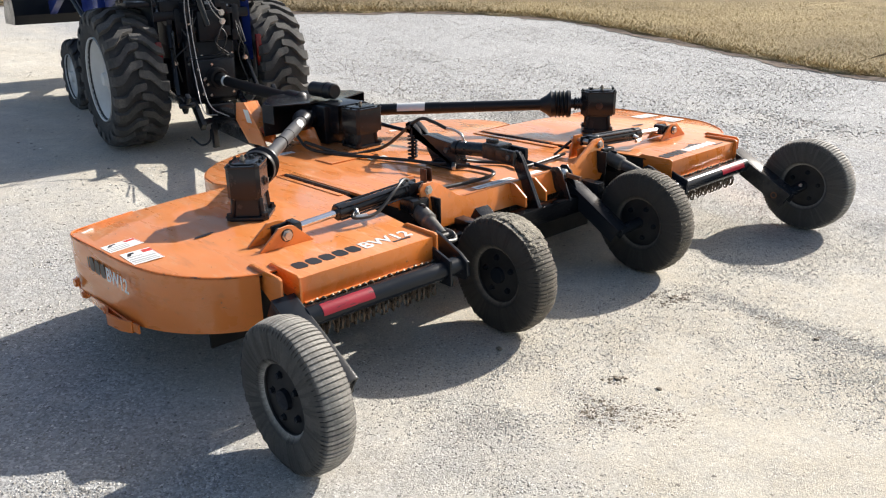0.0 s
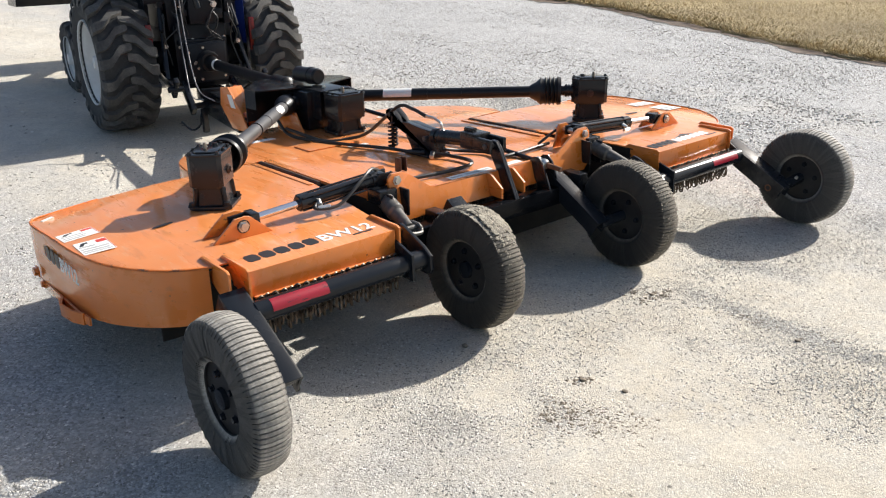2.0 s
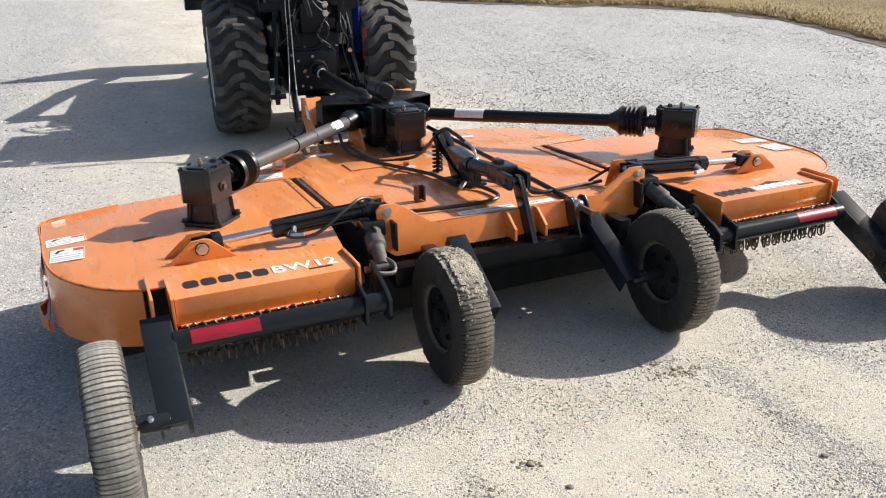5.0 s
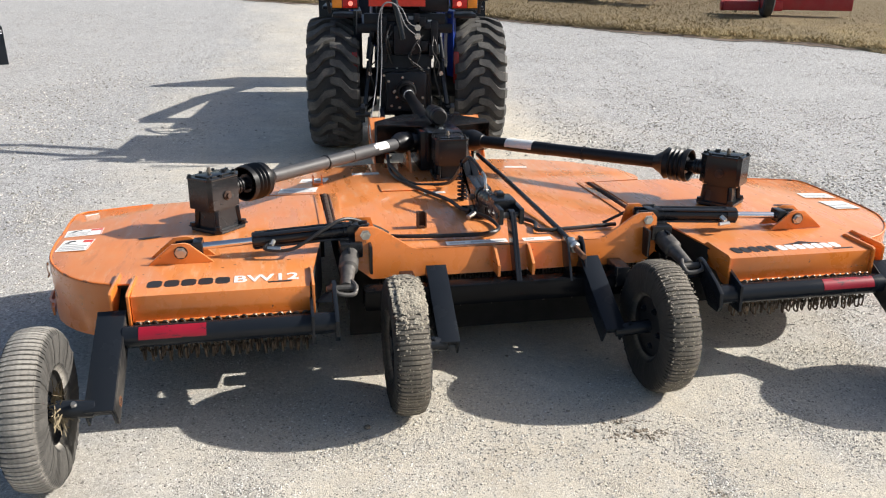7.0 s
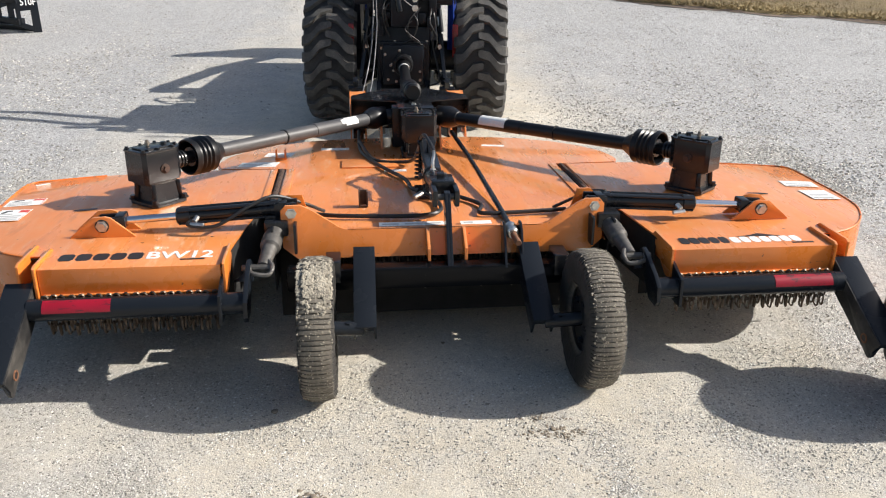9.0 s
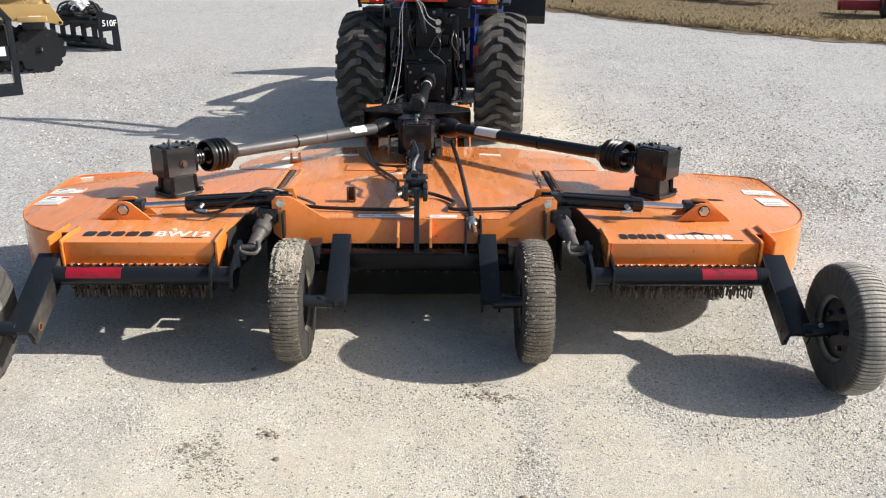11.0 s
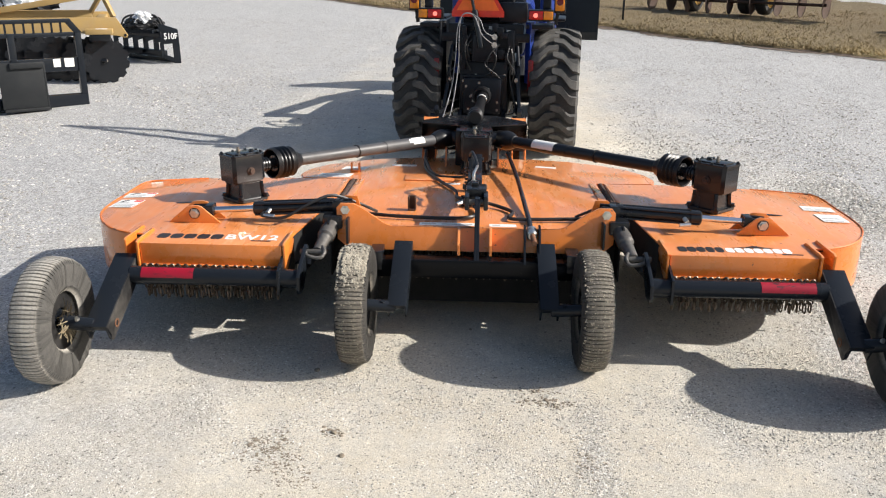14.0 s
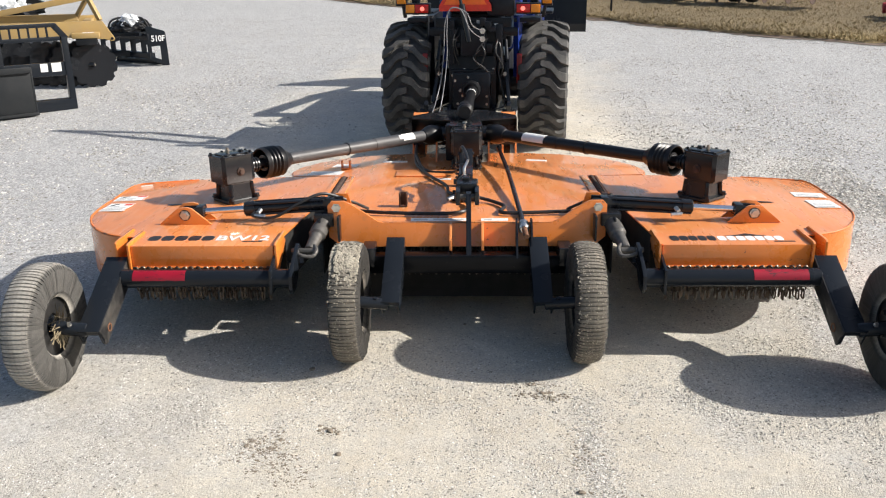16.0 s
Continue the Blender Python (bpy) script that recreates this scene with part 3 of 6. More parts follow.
def wing(s):
    curve, front, inner = wing_outline(s)
    bm = B()
    plate(bm, curve + front + inner, DECK - 0.006, DECK, None, 0.0015)
    deck = part("wing_deck", bm, ORANGE, cutter, "orange painted steel wing deck with rounded outer end")
    bm = B()
    strip(bm, smooth3(curve + front[:1]), lambda p: 0.245 + 0.09 * max(0, 0.25 - p.y), DECK - 0.004, 0.007)
    part("side_skirt", bm, ORANGE, deck)
    bm = B()
    strip(bm, front, 0.33, DECK - 0.004, 0.006)
    part("front_skirt", bm, ORANGE, deck)
    # near-black lining, blade pan and inner strips, added to hold back bounced light
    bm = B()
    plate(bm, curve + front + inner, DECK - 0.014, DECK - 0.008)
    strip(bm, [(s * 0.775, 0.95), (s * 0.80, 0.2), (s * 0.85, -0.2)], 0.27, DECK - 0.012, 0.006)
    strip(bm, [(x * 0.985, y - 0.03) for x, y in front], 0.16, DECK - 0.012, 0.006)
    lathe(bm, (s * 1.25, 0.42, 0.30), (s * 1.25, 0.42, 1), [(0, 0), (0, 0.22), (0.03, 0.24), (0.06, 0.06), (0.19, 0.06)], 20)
    part("underside", bm, UNDERSHADE, deck, "muddy steel underside with blade pan, near black to deepen the shade")
    # added upright sheet, near black: stands in for deep shade under the wing
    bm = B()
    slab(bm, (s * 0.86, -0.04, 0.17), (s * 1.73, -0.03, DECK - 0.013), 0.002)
    part("baffle", bm, UNDERSHADE, deck, "added near-black sheet standing in for deep shade under the wing")
    # rolled edge round the rim
    bm = B()
    hose(bm, [(x, y, DECK + 0.0) for x, y in curve + front[:2]], 0.0045, 4, 6)
    part("edge_bead", bm, CHIPPED, deck, "chipped orange edge worn to dark steel")
    # rear box: face, ends
    bm = B()
    slab(bm, (s * 0.865, -0.372, 0.405), (s * 1.51, -0.364, DECK + 0.001), 0.002)
    slab(bm, (s * 0.865, -0.366, 0.408), (s * 0.872, -0.10, DECK - 0.005))
    slab(bm, (s * 1.503, -0.366, 0.408), (s * 1.51, -0.23, DECK - 0.005))
    slab(bm, (s * 0.875, -0.384, 0.403), (s * 1.50, -0.366, 0.409), 0.001)
    part("rear_box", bm, ORANGE, deck)
    # ribs at the outer and inner ends of the box
    for x, y0, y1 in ((1.582, -0.36, -0.13), (1.518, -0.385, -0.17), (0.852, -0.385, -0.17)):
        bm = B()
        prof = [(y0, 0.39), (y0, DECK + 0.008), (y0 + 0.015, DECK + 0.016), (y1 - 0.02, DECK + 0.014), (y1, DECK + 0.001), (y1, DECK - 0.02), (y0 + 0.05, 0.39)]
        plate(bm, prof, -0.005, 0.005, Matrix.Translation((s * x, 0, 0)) @ Matrix(((0, 0, 1, 0), (1, 0, 0, 0), (0, 1, 0, 0), (0, 0, 0, 1))), 0.001)
        part("rib", bm, ORANGE, deck)
    # inner hinge lip and tube
    bm = B()
    slab(bm, (s * 0.765, 0.40, DECK), (s * 0.79, 0.98, DECK + 0.004), 0.001)
    part("hinge_lip", bm, ORANGE, deck)
    for k in range(8):
        bm = B()
        y = 0.40 + k * 0.072
        rod(bm, (s * 0.737, y, DECK - 0.006), (s * 0.737, y + 0.066, DECK - 0.006), 0.016, 10)
        part("hinge_barrel", bm, DARKRUST, deck, "rusty steel wing hinge barrel")
    # oval slot in the deck, hole ring
    bm = B()
    plate(bm, [(0.05 * math.cos(a * math.pi / 8), 0.011 * math.sin(a * math.pi / 8)) for a in range(16)], DECK, DECK + 0.0012, Matrix.Translation((s * 1.535, 0.33, 0)) @ pose(0, 0, 0, 0, 0, -s * 12))
    part("slot", bm, INK, deck, "dark oval slot in the deck")
    # bracket with the cylinder pin
    bm = B()
    for y in (-0.045, 0.045):
        plate(bm, [(s * 1.235, DECK), (s * 1.49, DECK), (s * 1.475, DECK + 0.014), (s * 1.395, DECK + 0.082), (s * 1.345, DECK + 0.086), (s * 1.325, DECK + 0.08)], -0.005, 0.005, Matrix.Translation((0, y, 0)) @ pose(0, 0, 0, 90), 0.001)
    part("cylinder_bracket", bm, ORANGE, deck)
    bm = B()
    rod(bm, (s * 1.36, -0.062, 0.553), (s * 1.36, 0.062, 0.553), 0.013)
    bolt(bm, (s * 1.36, -0.052, 0.553), (0, -1, 0), 0.018, 0.014)
    part("pin", bm, ZINC, deck, "zinc-plated clevis pin")
    bm = B()
    lathe(bm, (s * 1.36, -0.050, 0.553), (s * 1.36, -1, 0.553), [(0, 0), (0, 0.027), (0.004, 0.027), (0.004, 0)], 20)
    part("washer", bm, INK, deck, "dark rubber washer behind the pin")
    # stickers
    if s < 0:
        decal(deck, ((-1.905, 0.40), (0.15, 0.03), (-0.005, 0.10)), DECK, [(0.05, 0.1, 0.62, 0.2), (0.05, 0.3, 0.7, 0.38), (0.05, 0.5, 0.66, 0.58)])
        decal(deck, ((-1.895, 0.19), (0.125, 0.005), (0.005, 0.16)), DECK, [(0.05, 0.08, 0.9, 0.14), (0.05, 0.2, 0.86, 0.28), (0.05, 0.36, 0.9, 0.44), (0.05, 0.55, 0.55, 0.62)])
        decal(deck, ((-1.885, 0.755), (0.055, 0.035), (-0.008, 0.014)), DECK, [], "scrape", "white paint scrape on the front corner")
    else:
        decal(deck, ((1.735, 0.44), (0.155, -0.03), (0.01, 0.10)), DECK, [(0.1, 0.1, 0.8, 0.2), (0.1, 0.4, 0.8, 0.5)])
        decal(deck, ((1.755, 0.21), (0.125, -0.01), (0.0, 0.15)), DECK, [(0.1, 0.1, 0.8, 0.2), (0.1, 0.4, 0.8, 0.5)])
    # trade name: dark blocks, then white
    m = Matrix.Translation((-1.47 if s < 0 else 0.915, -0.292 if s < 0 else -0.312, DECK))
    glyph_bars(deck, INK, 0.0, 0.0, 0.312 if s < 0 else 0.206, 0.066, 5, m)
    if s < 0:
        lettering("BW12", 0.096, m @ Matrix.Translation((0.318, 0.0, 0.0012)), PAPER, deck, "white model lettering")
    else:
        glyph_bars(deck, PAPER, 0.21, 0.0, 0.295, 0.06, 7, m)
        bm = B()
        plate(bm, [(0.25, 0.062), (0.44, 0.062), (0.39, 0.08), (0.355, 0.097), (0.32, 0.08)], 0, 0.0012, m)
        part("emblem", bm, INK, deck)
    bm = B()
    plate(bm, [(0.45, -0.02), (0.54, -0.02), (0.54, -0.008), (0.45, -0.008)], 0, 0.0012, m)
    part("fine_print", bm, INK, deck)
    # chain guard strands hang below the box
    for i in range(39):
        part("chain", CHAIN, CHAINSTEEL, deck, "", Matrix.Translation((s * (0.886 + 0.0159 * i + 0.003 * math.sin(i * 4.1)), (-0.396 if i % 2 == 0 else -0.355) + 0.003 * math.sin(i * 2.3), 0.404 if i % 2 == 0 else 0.40)) @ pose(0, 0, 0, 3 * math.sin(i * 1.7), 3 * math.sin(i * 3.1), 18 * math.sin(i * 5.3)))
    return deck


def smooth3(path, n=5):
    return [p.to_2d() for p in smooth([(x, y, 0) for x, y in path], n)]


def chain_mesh(links=5):
    bm = B()
    for k in range(links):
        z = -0.012 - 0.037 * k
        pts = []
        for i in range(10):
            a = 6.2831853 * i / 10
            u, w = 0.0112 * math.cos(a), 0.0125 * math.sin(a) + (0.0105 if math.sin(a) > 0 else -0.0105)
            pts.append((u, 0, w + z) if k % 2 == 0 else (0, u, w + z))
        rings = []
        for i, p in enumerate(pts):
            p = Vector(p)
            d = (Vector(pts[(i + 1) % 10]) - Vector(pts[i - 1])).normalized()
            nrm = Vector((0, 1, 0)) if k % 2 == 0 else Vector((1, 0, 0))
            w = d.cross(nrm)
            rings.append([bm.verts.new(p + 0.0043 * (math.cos(q * 1.5708) * nrm + math.sin(q * 1.5708) * w)) for q in range(4)])
        for i in range(10):
            a, b = rings[i], rings[(i + 1) % 10]
            for q in range(4):
                bm.faces.new((a[q], a[(q + 1) % 4], b[(q + 1) % 4], b[q]))
    return finish(bm, "chain", CHAINSTEEL, 80)


CHAIN = chain_mesh(4)
WINGS = {s: wing(s) for s in (-1, 1)}

# side lettering and the skid at the outer end of the left wing
m = Matrix.Translation((-1.934, 0.68, 0.395)) @ Matrix(((0, 0, -1, 0), (-1, 0, 0, 0), (0, 1, 0, 0), (0, 0, 0, 1)))
glyph_bars(WINGS[-1], INK, -0.03, 0.0, 0.30, 0.06, 5, m)
lettering("BW12", 0.085, m @ Matrix.Translation((0.275, 0.0, 0.0012)), PAPER, WINGS[-1], "white model lettering")
for s in (-1, 1):
    bm = B()
    strip(bm, [(s * 1.92, 0.80), (s * 1.938, 0.76), (s * 1.938, 0.24), (s * 1.925, 0.16)], 0.232, 0.268, 0.008)
    for y in (0.70, 0.45, 0.27):
        bolt(bm, (s * 1.942, y, 0.25), (s, 0, 0), 0.014, 0.012)
    strip(bm, [(s * 1.935, 0.20), (s * 1.96, 0.26), (s * 1.972, 0.36), (s * 1.94, 0.44)], 0.225, 0.275, 0.009)
    bolt(bm, (s * 1.945, 0.74, 0.30), (s, 0, 0), 0.02, 0.02)
    part("skid_shoe", bm, ORANGE, WINGS[s], "worn orange bolted skid shoe")


BRACKET = plain("dull_brown_steel", (0.10, 0.055, 0.035), 0.6, 0.3, 0.4)


def centre():
    bm = B()
    side = [(0.70, -0.06), (0.72, 0.42), (0.715, 1.00), (1.05, 1.02), (1.08, 1.12), (1.05, 1.28), (0.96, 1.43), (0.82, 1.56), (0.62, 1.67), (0.36, 1.73)]
    plate(bm, side + [(-x, y) for x, y in side[::-1]], DECK - 0.007, DECK - 0.001, None, 0.0015)
    deck = part("centre_deck", bm, ORANGE, cutter, "orange painted steel centre deck, worn and dusty")
    # lining with side and front strips, near black so the shade stays deep
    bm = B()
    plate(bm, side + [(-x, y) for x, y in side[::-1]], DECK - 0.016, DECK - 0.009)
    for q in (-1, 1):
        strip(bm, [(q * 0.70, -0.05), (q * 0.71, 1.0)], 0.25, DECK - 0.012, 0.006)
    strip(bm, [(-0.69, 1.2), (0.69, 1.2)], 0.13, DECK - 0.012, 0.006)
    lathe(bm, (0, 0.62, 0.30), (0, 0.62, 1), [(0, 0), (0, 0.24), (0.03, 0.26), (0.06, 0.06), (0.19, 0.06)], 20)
    part("underside", bm, UNDERSHADE, deck, "muddy steel underside with blade pan, near black to deepen the shade")
    # added sheet that hides lit ground and stands in for the shade below
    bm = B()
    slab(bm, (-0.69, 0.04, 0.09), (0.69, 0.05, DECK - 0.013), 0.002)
    part("baffle", bm, UNDERSHADE, deck, "added near-black sheet standing in for deep shade under the deck")
    bm = B()
    for s in (-1, 1):
        strip(bm, smooth3([(s * x, y) for x, y in side[3:]]), 0.24, DECK - 0.005, 0.007)
    strip(bm, [(-0.36, 1.73), (0.36, 1.73)], 0.17, DECK - 0.005, 0.007)
    part("front_skirt", bm, ORANGE, deck)
    # rear plate with the raised ears that carry the wing cylinders
    bm = B()
    half = [(0.03, 0.405), (0.60, 0.405), (0.66, 0.45), (0.665, 0.60), (0.645, 0.622), (0.585, 0.622), (0.55, 0.605), (0.43, 0.522), (0.40, 0.512), (0.03, 0.512)]
    flip = Matrix(((1, 0, 0, 0), (0, 0, 1, 0), (0, 1, 0, 0), (0, 0, 0, 1)))
    for s in (-1, 1):
        plate(bm, [(s * x, z) for x, z in half], -0.006, 0.006, Matrix.Translation((0, -0.055, 0)) @ flip, 0.0015)
        plate(bm, [(s * x, z) for x, z in ((0.55, 0.50), (0.665, 0.50), (0.665, 0.60), (0.645, 0.622), (0.585, 0.622))], -0.006, 0.006, Matrix.Translation((0, 0.085, 0)) @ flip, 0.0015)
    slab(bm, (-0.05, -0.062, 0.405), (0.05, -0.05, 0.512))
    slab(bm, (-0.60, -0.06, 0.506), (0.60, -0.03, 0.512), 0.001)
    # the plate leans: its foot stands further back than its bent top edge
    for v in bm.verts:
        if v.co.y < 0:
            v.co.y -= 0.34 * max(0.0, 0.506 - v.co.z)
    part("rear_plate", bm, ORANGE, deck)
    for x in (-0.075, 0.075):
        bm = B()
        plate(bm, [(-0.17, 0.41), (-0.06, 0.41), (-0.06, 0.515), (-0.09, 0.515), (-0.17, 0.46)], -0.006, 0.006, Matrix.Translation((x, 0, 0)) @ Matrix(((0, 0, 1, 0), (1, 0, 0, 0), (0, 1, 0, 0), (0, 0, 0, 1))), 0.0015)
        part("lug", bm, ORANGE, deck)
    for s in (-1, 1):
        # holes in the ears
        for shape in ([(0.617 + 0.013 * math.cos(a * 0.449), 0.536 + 0.013 * math.sin(a * 0.449)) for a in range(14)], [(0.503 + 0.009 * math.cos(a * 0.449), 0.520 + 0.009 * math.sin(a * 0.449)) for a in range(14)], [(0.526, 0.520), (0.530, 0.514), (0.578, 0.514), (0.582, 0.520), (0.582, 0.556), (0.574, 0.560)]):
            bm = B()
            plate(bm, [(s * x, z) for x, z in shape], -0.0008, 0.0008, Matrix.Translation((0, -0.0618, 0)) @ flip)
            part("hole", bm, INK, deck, "dark cut-out in the ear plate")
        # wing hinge rails of the deck
        bm = B()
        slab(bm, (s * 0.672, 0.30, DECK - 0.002), (s * 0.712, 0.98, DECK + 0.005), 0.002)
        part("hinge_rail", bm, ORANGE, deck)
        bm = B()
        slab(bm, (s * 0.55, 0.02, 0.496), (s * 0.72, 0.03, 0.56), 0.002)
        slab(bm, (s * 0.69, -0.02, 0.42), (s * 0.70, 0.20, 0.54), 0.002)
        part("hinge_gusset", bm, ORANGE, deck)
    # inspection cover, small upright bracket, capped posts
    bm = B()
    slab(bm, (-0.43, 0.98, DECK), (-0.13, 1.15, DECK + 0.006), 0.002)
    part("cover_plate", bm, ORANGE, deck)
    bm = B()
    slab(bm, (-0.348, 0.300, DECK - 0.001), (-0.308, 0.306, DECK + 0.07), 0.001)
    slab(bm, (-0.350, 0.265, DECK - 0.001), (-0.343, 0.31, DECK + 0.07), 0.001)
    slab(bm, (-0.315, 0.265, DECK - 0.001), (-0.308, 0.31, DECK + 0.07), 0.001)
    part("hose_bracket", bm, BRACKET, deck, "bare steel upright hose bracket")
    for s in (-1,):
        bm = B()
        slab(bm, (s * 0.76 - 0.03, 1.20, DECK), (s * 0.76 + 0.03, 1.26, DECK + 0.012), 0.002)
        slab(bm, (s * 0.76 - 0.028, 1.205, DECK), (s * 0.76 - 0.02, 1.255, DECK + 0.055), 0.002)
        slab(bm, (s * 0.76 + 0.02, 1.205, DECK), (s * 0.76 + 0.028, 1.255, DECK + 0.055), 0.002)
        part("stop_bracket", bm, ORANGE, deck)
    # stickers
    decal(deck, ((-0.21, 0.90), (0.115, -0.005), (0.0, 0.04)), DECK - 0.001, [(0.1, 0.3, 0.85, 0.6)])
    decal(deck, ((-0.27, -0.028), (0.27, 0.0), (0.0, 0.045)), DECK + 0.007, [(0.05, 0.3, 0.3, 0.6), (0.4, 0.3, 0.95, 0.6)])
    decal(deck, ((0.07, -0.03), (0.13, 0.0), (0.0, 0.04)), DECK + 0.007, [(0.1, 0.3, 0.4, 0.7)])
    decal(deck, ((-0.98, 1.05), (0.20, 0.0), (0.02, 0.10)), DECK - 0.001, [(0.1, 0.2, 0.9, 0.3), (0.1, 0.5, 0.8, 0.6)])
    decal(deck, ((-0.86, 1.28), (0.15, 0.0), (0.02, 0.09)), DECK - 0.001, [(0.1, 0.2, 0.9, 0.3)])
    decal(deck, ((-0.55, 1.42), (0.16, 0.0), (0.0, 0.05)), DECK - 0.001, [])
    decal(deck, ((0.38, 1.46), (0.13, -0.03), (0.01, 0.04)), DECK - 0.001, [])
    return deck


centre_deck = centre()
for i in range(69):
    part("chain", CHAIN, CHAINSTEEL, centre_deck, "", Matrix.Translation((-0.56 + 0.0166 * i, (-0.075 if i % 2 else -0.02) + 0.006 * math.sin(i * 2.3), 0.405)) @ pose(0, 0, 0, 4 * math.sin(i * 1.7), 3 * math.sin(i * 3.1), 25 * math.sin(i * 5.3)))


# ---- gearboxes and drivelines ----
def octagon(a, b, outer, inner):
    """Plan of a gearbox 2a long and 2b wide, with small corners outward and large ones at the shaft."""
    return [(-a + outer, -b), (a - inner, -b), (a, -b + inner), (a, b - inner), (a - inner, b), (-a + outer, b), (-a, b - outer), (-a, -b + outer)]


def gearbox(x, y, top, turn, plug, name="wing_gearbox", a=0.106, b=0.074):
    f = Matrix.Translation((x, y, 0)) @ pose(0, 0, 0, 0, 0, turn)
    low = top - 0.165
    bm = B()
    plate(bm, octagon(a, b, 0.016, 0.040), low + 0.012, top - 0.016, f, 0.004)
    plate(bm, octagon(a - 0.016, b - 0.012, 0.016, 0.036), low, low + 0.016, f, 0.003)
    body = part(name, bm, BLACK, cutter, "glossy black cast gearbox on the deck")
    bm = B()
    plate(bm, octagon(a + 0.003, b + 0.003, 0.017, 0.041), top - 0.018, top - 0.008, f, 0.002)
    plate(bm, octagon(a - 0.022, b - 0.02, 0.02, 0.036), top - 0.009, top - 0.001, f, 0.003)
    for u, v in ((-0.88, -0.8), (-0.88, 0.8), (0.5, -0.86), (0.5, 0.86), (-0.2, -0.88), (-0.2, 0.88), (0.9, 0.3), (0.9, -0.3)):
        bolt(bm, f @ Vector((u * a, v * b, top - 0.008)), (0, 0, 1), 0.008, 0.010)
    part("cover", bm, BLACK, body)
    # square pedestal that flares to the deck, with a rib on each corner
    bm = B()
    rows = [[bm.verts.new(f @ Vector((sx * r, sy * r, z))) for sx, sy in ((-1, -1), (1, -1), (1, 1), (-1, 1))] for r, z in ((0.070, DECK), (0.063, DECK + 0.05), (0.060, low + 0.002))]
    for p, q in zip(rows, rows[1:]):
        for i in range(4):
            bm.faces.new((p[i], p[(i + 1) % 4], q[(i + 1) % 4], q[i]))
    bm.faces.new(rows[-1])
    for sx, sy in ((-1, -1), (1, -1), (1, 1), (-1, 1)):
        bar(bm, f @ Vector((sx * 0.070, sy * 0.066, DECK + 0.01)), f @ Vector((sx * 0.064, sy * 0.060, low + 0.004)), 0.018, 0.018, 0.003)
    part("pedestal", bm, BLACK, body)
    bm = B()
    plate(bm, octagon(0.094, 0.094, 0.02, 0.02), DECK, DECK + 0.016, f, 0.003)
    part("flange", bm, BLACK, body)
    for sx, sy in ((-1, -1), (1, -1), (1, 1), (-1, 1)):
        bm = B()
        bolt(bm, f @ Vector((0.078 * sx, 0.078 * sy, DECK + 0.016)), (0, 0, 1), 0.015, 0.018)
        part("flange_bolt", bm, BLACK, body)
    bm = B()
    rod(bm, f @ Vector((-0.02, 0.012, top - 0.004)), f @ Vector((-0.02, 0.012, top + 0.026)), 0.0075, 10)
    bolt(bm, f @ Vector((-0.02, 0.012, top + 0.006)), (0, 0, 1), 0.011, 0.009)
    part("breather", bm, STEEL, body, "small metal breather plug")
    bm = B()
    bolt(bm, f @ Vector((0.045, -0.012, top - 0.002)), (0, 0, 1), 0.013, 0.012)
    part("fill_plug", bm, BLACK, body)
    bm = B()
    n = f.to_3x3() @ Vector((0, plug, 0))
    lathe(bm, f @ Vector((-0.005, plug * b, top - 0.095)), f @ Vector((-0.005, plug * (b + 1), top - 0.095)), [(0, 0), (0, 0.022), (0.006, 0.022), (0.006, 0.015)], 16)
    bolt(bm, f @ Vector((-0.005, plug * (b + 0.005), top - 0.095)), n, 0.014, 0.012)
    part("level_plug", bm, DARKRUST, body, "rusty brown level plug")
    return body


GB = {s: gearbox(s * 1.245, 0.44, 0.765, 48 if s < 0 else 132, s) for s in (-1, 1)}


def wrap(bm, p, q, r, lo, hi, thick, facing):
    """A sheet bent round the rod from p to q; lo and hi in degrees, up from the facing side."""
    p, q = Vector(p), Vector(q)
    d = (q - p).normalized()
    side = (Vector(facing) - d * Vector(facing).dot(d)).normalized()
    up = d.cross(side)
    if up.z < 0:
        up = -up
    n = 12
    rows = []
    for i in range(n + 1):
        a = radians(lo + (hi - lo) * i / n)
        v = side * math.cos(a) + up * math.sin(a)
        rows.append([bm.verts.new(e + v * w) for e in (p, q) for w in (r - 0.001, r + thick)])
    for s0, s1 in zip(rows, rows[1:]):
        for i, j in ((0, 1), (1, 3), (3, 2), (2, 0)):
            bm.faces.new((s0[i], s0[j], s1[j], s1[i]))
    bm.faces.new([rows[0][i] for i in (0, 1, 3, 2)])
    bm.faces.new([rows[-1][i] for i in (0, 2, 3, 1)])


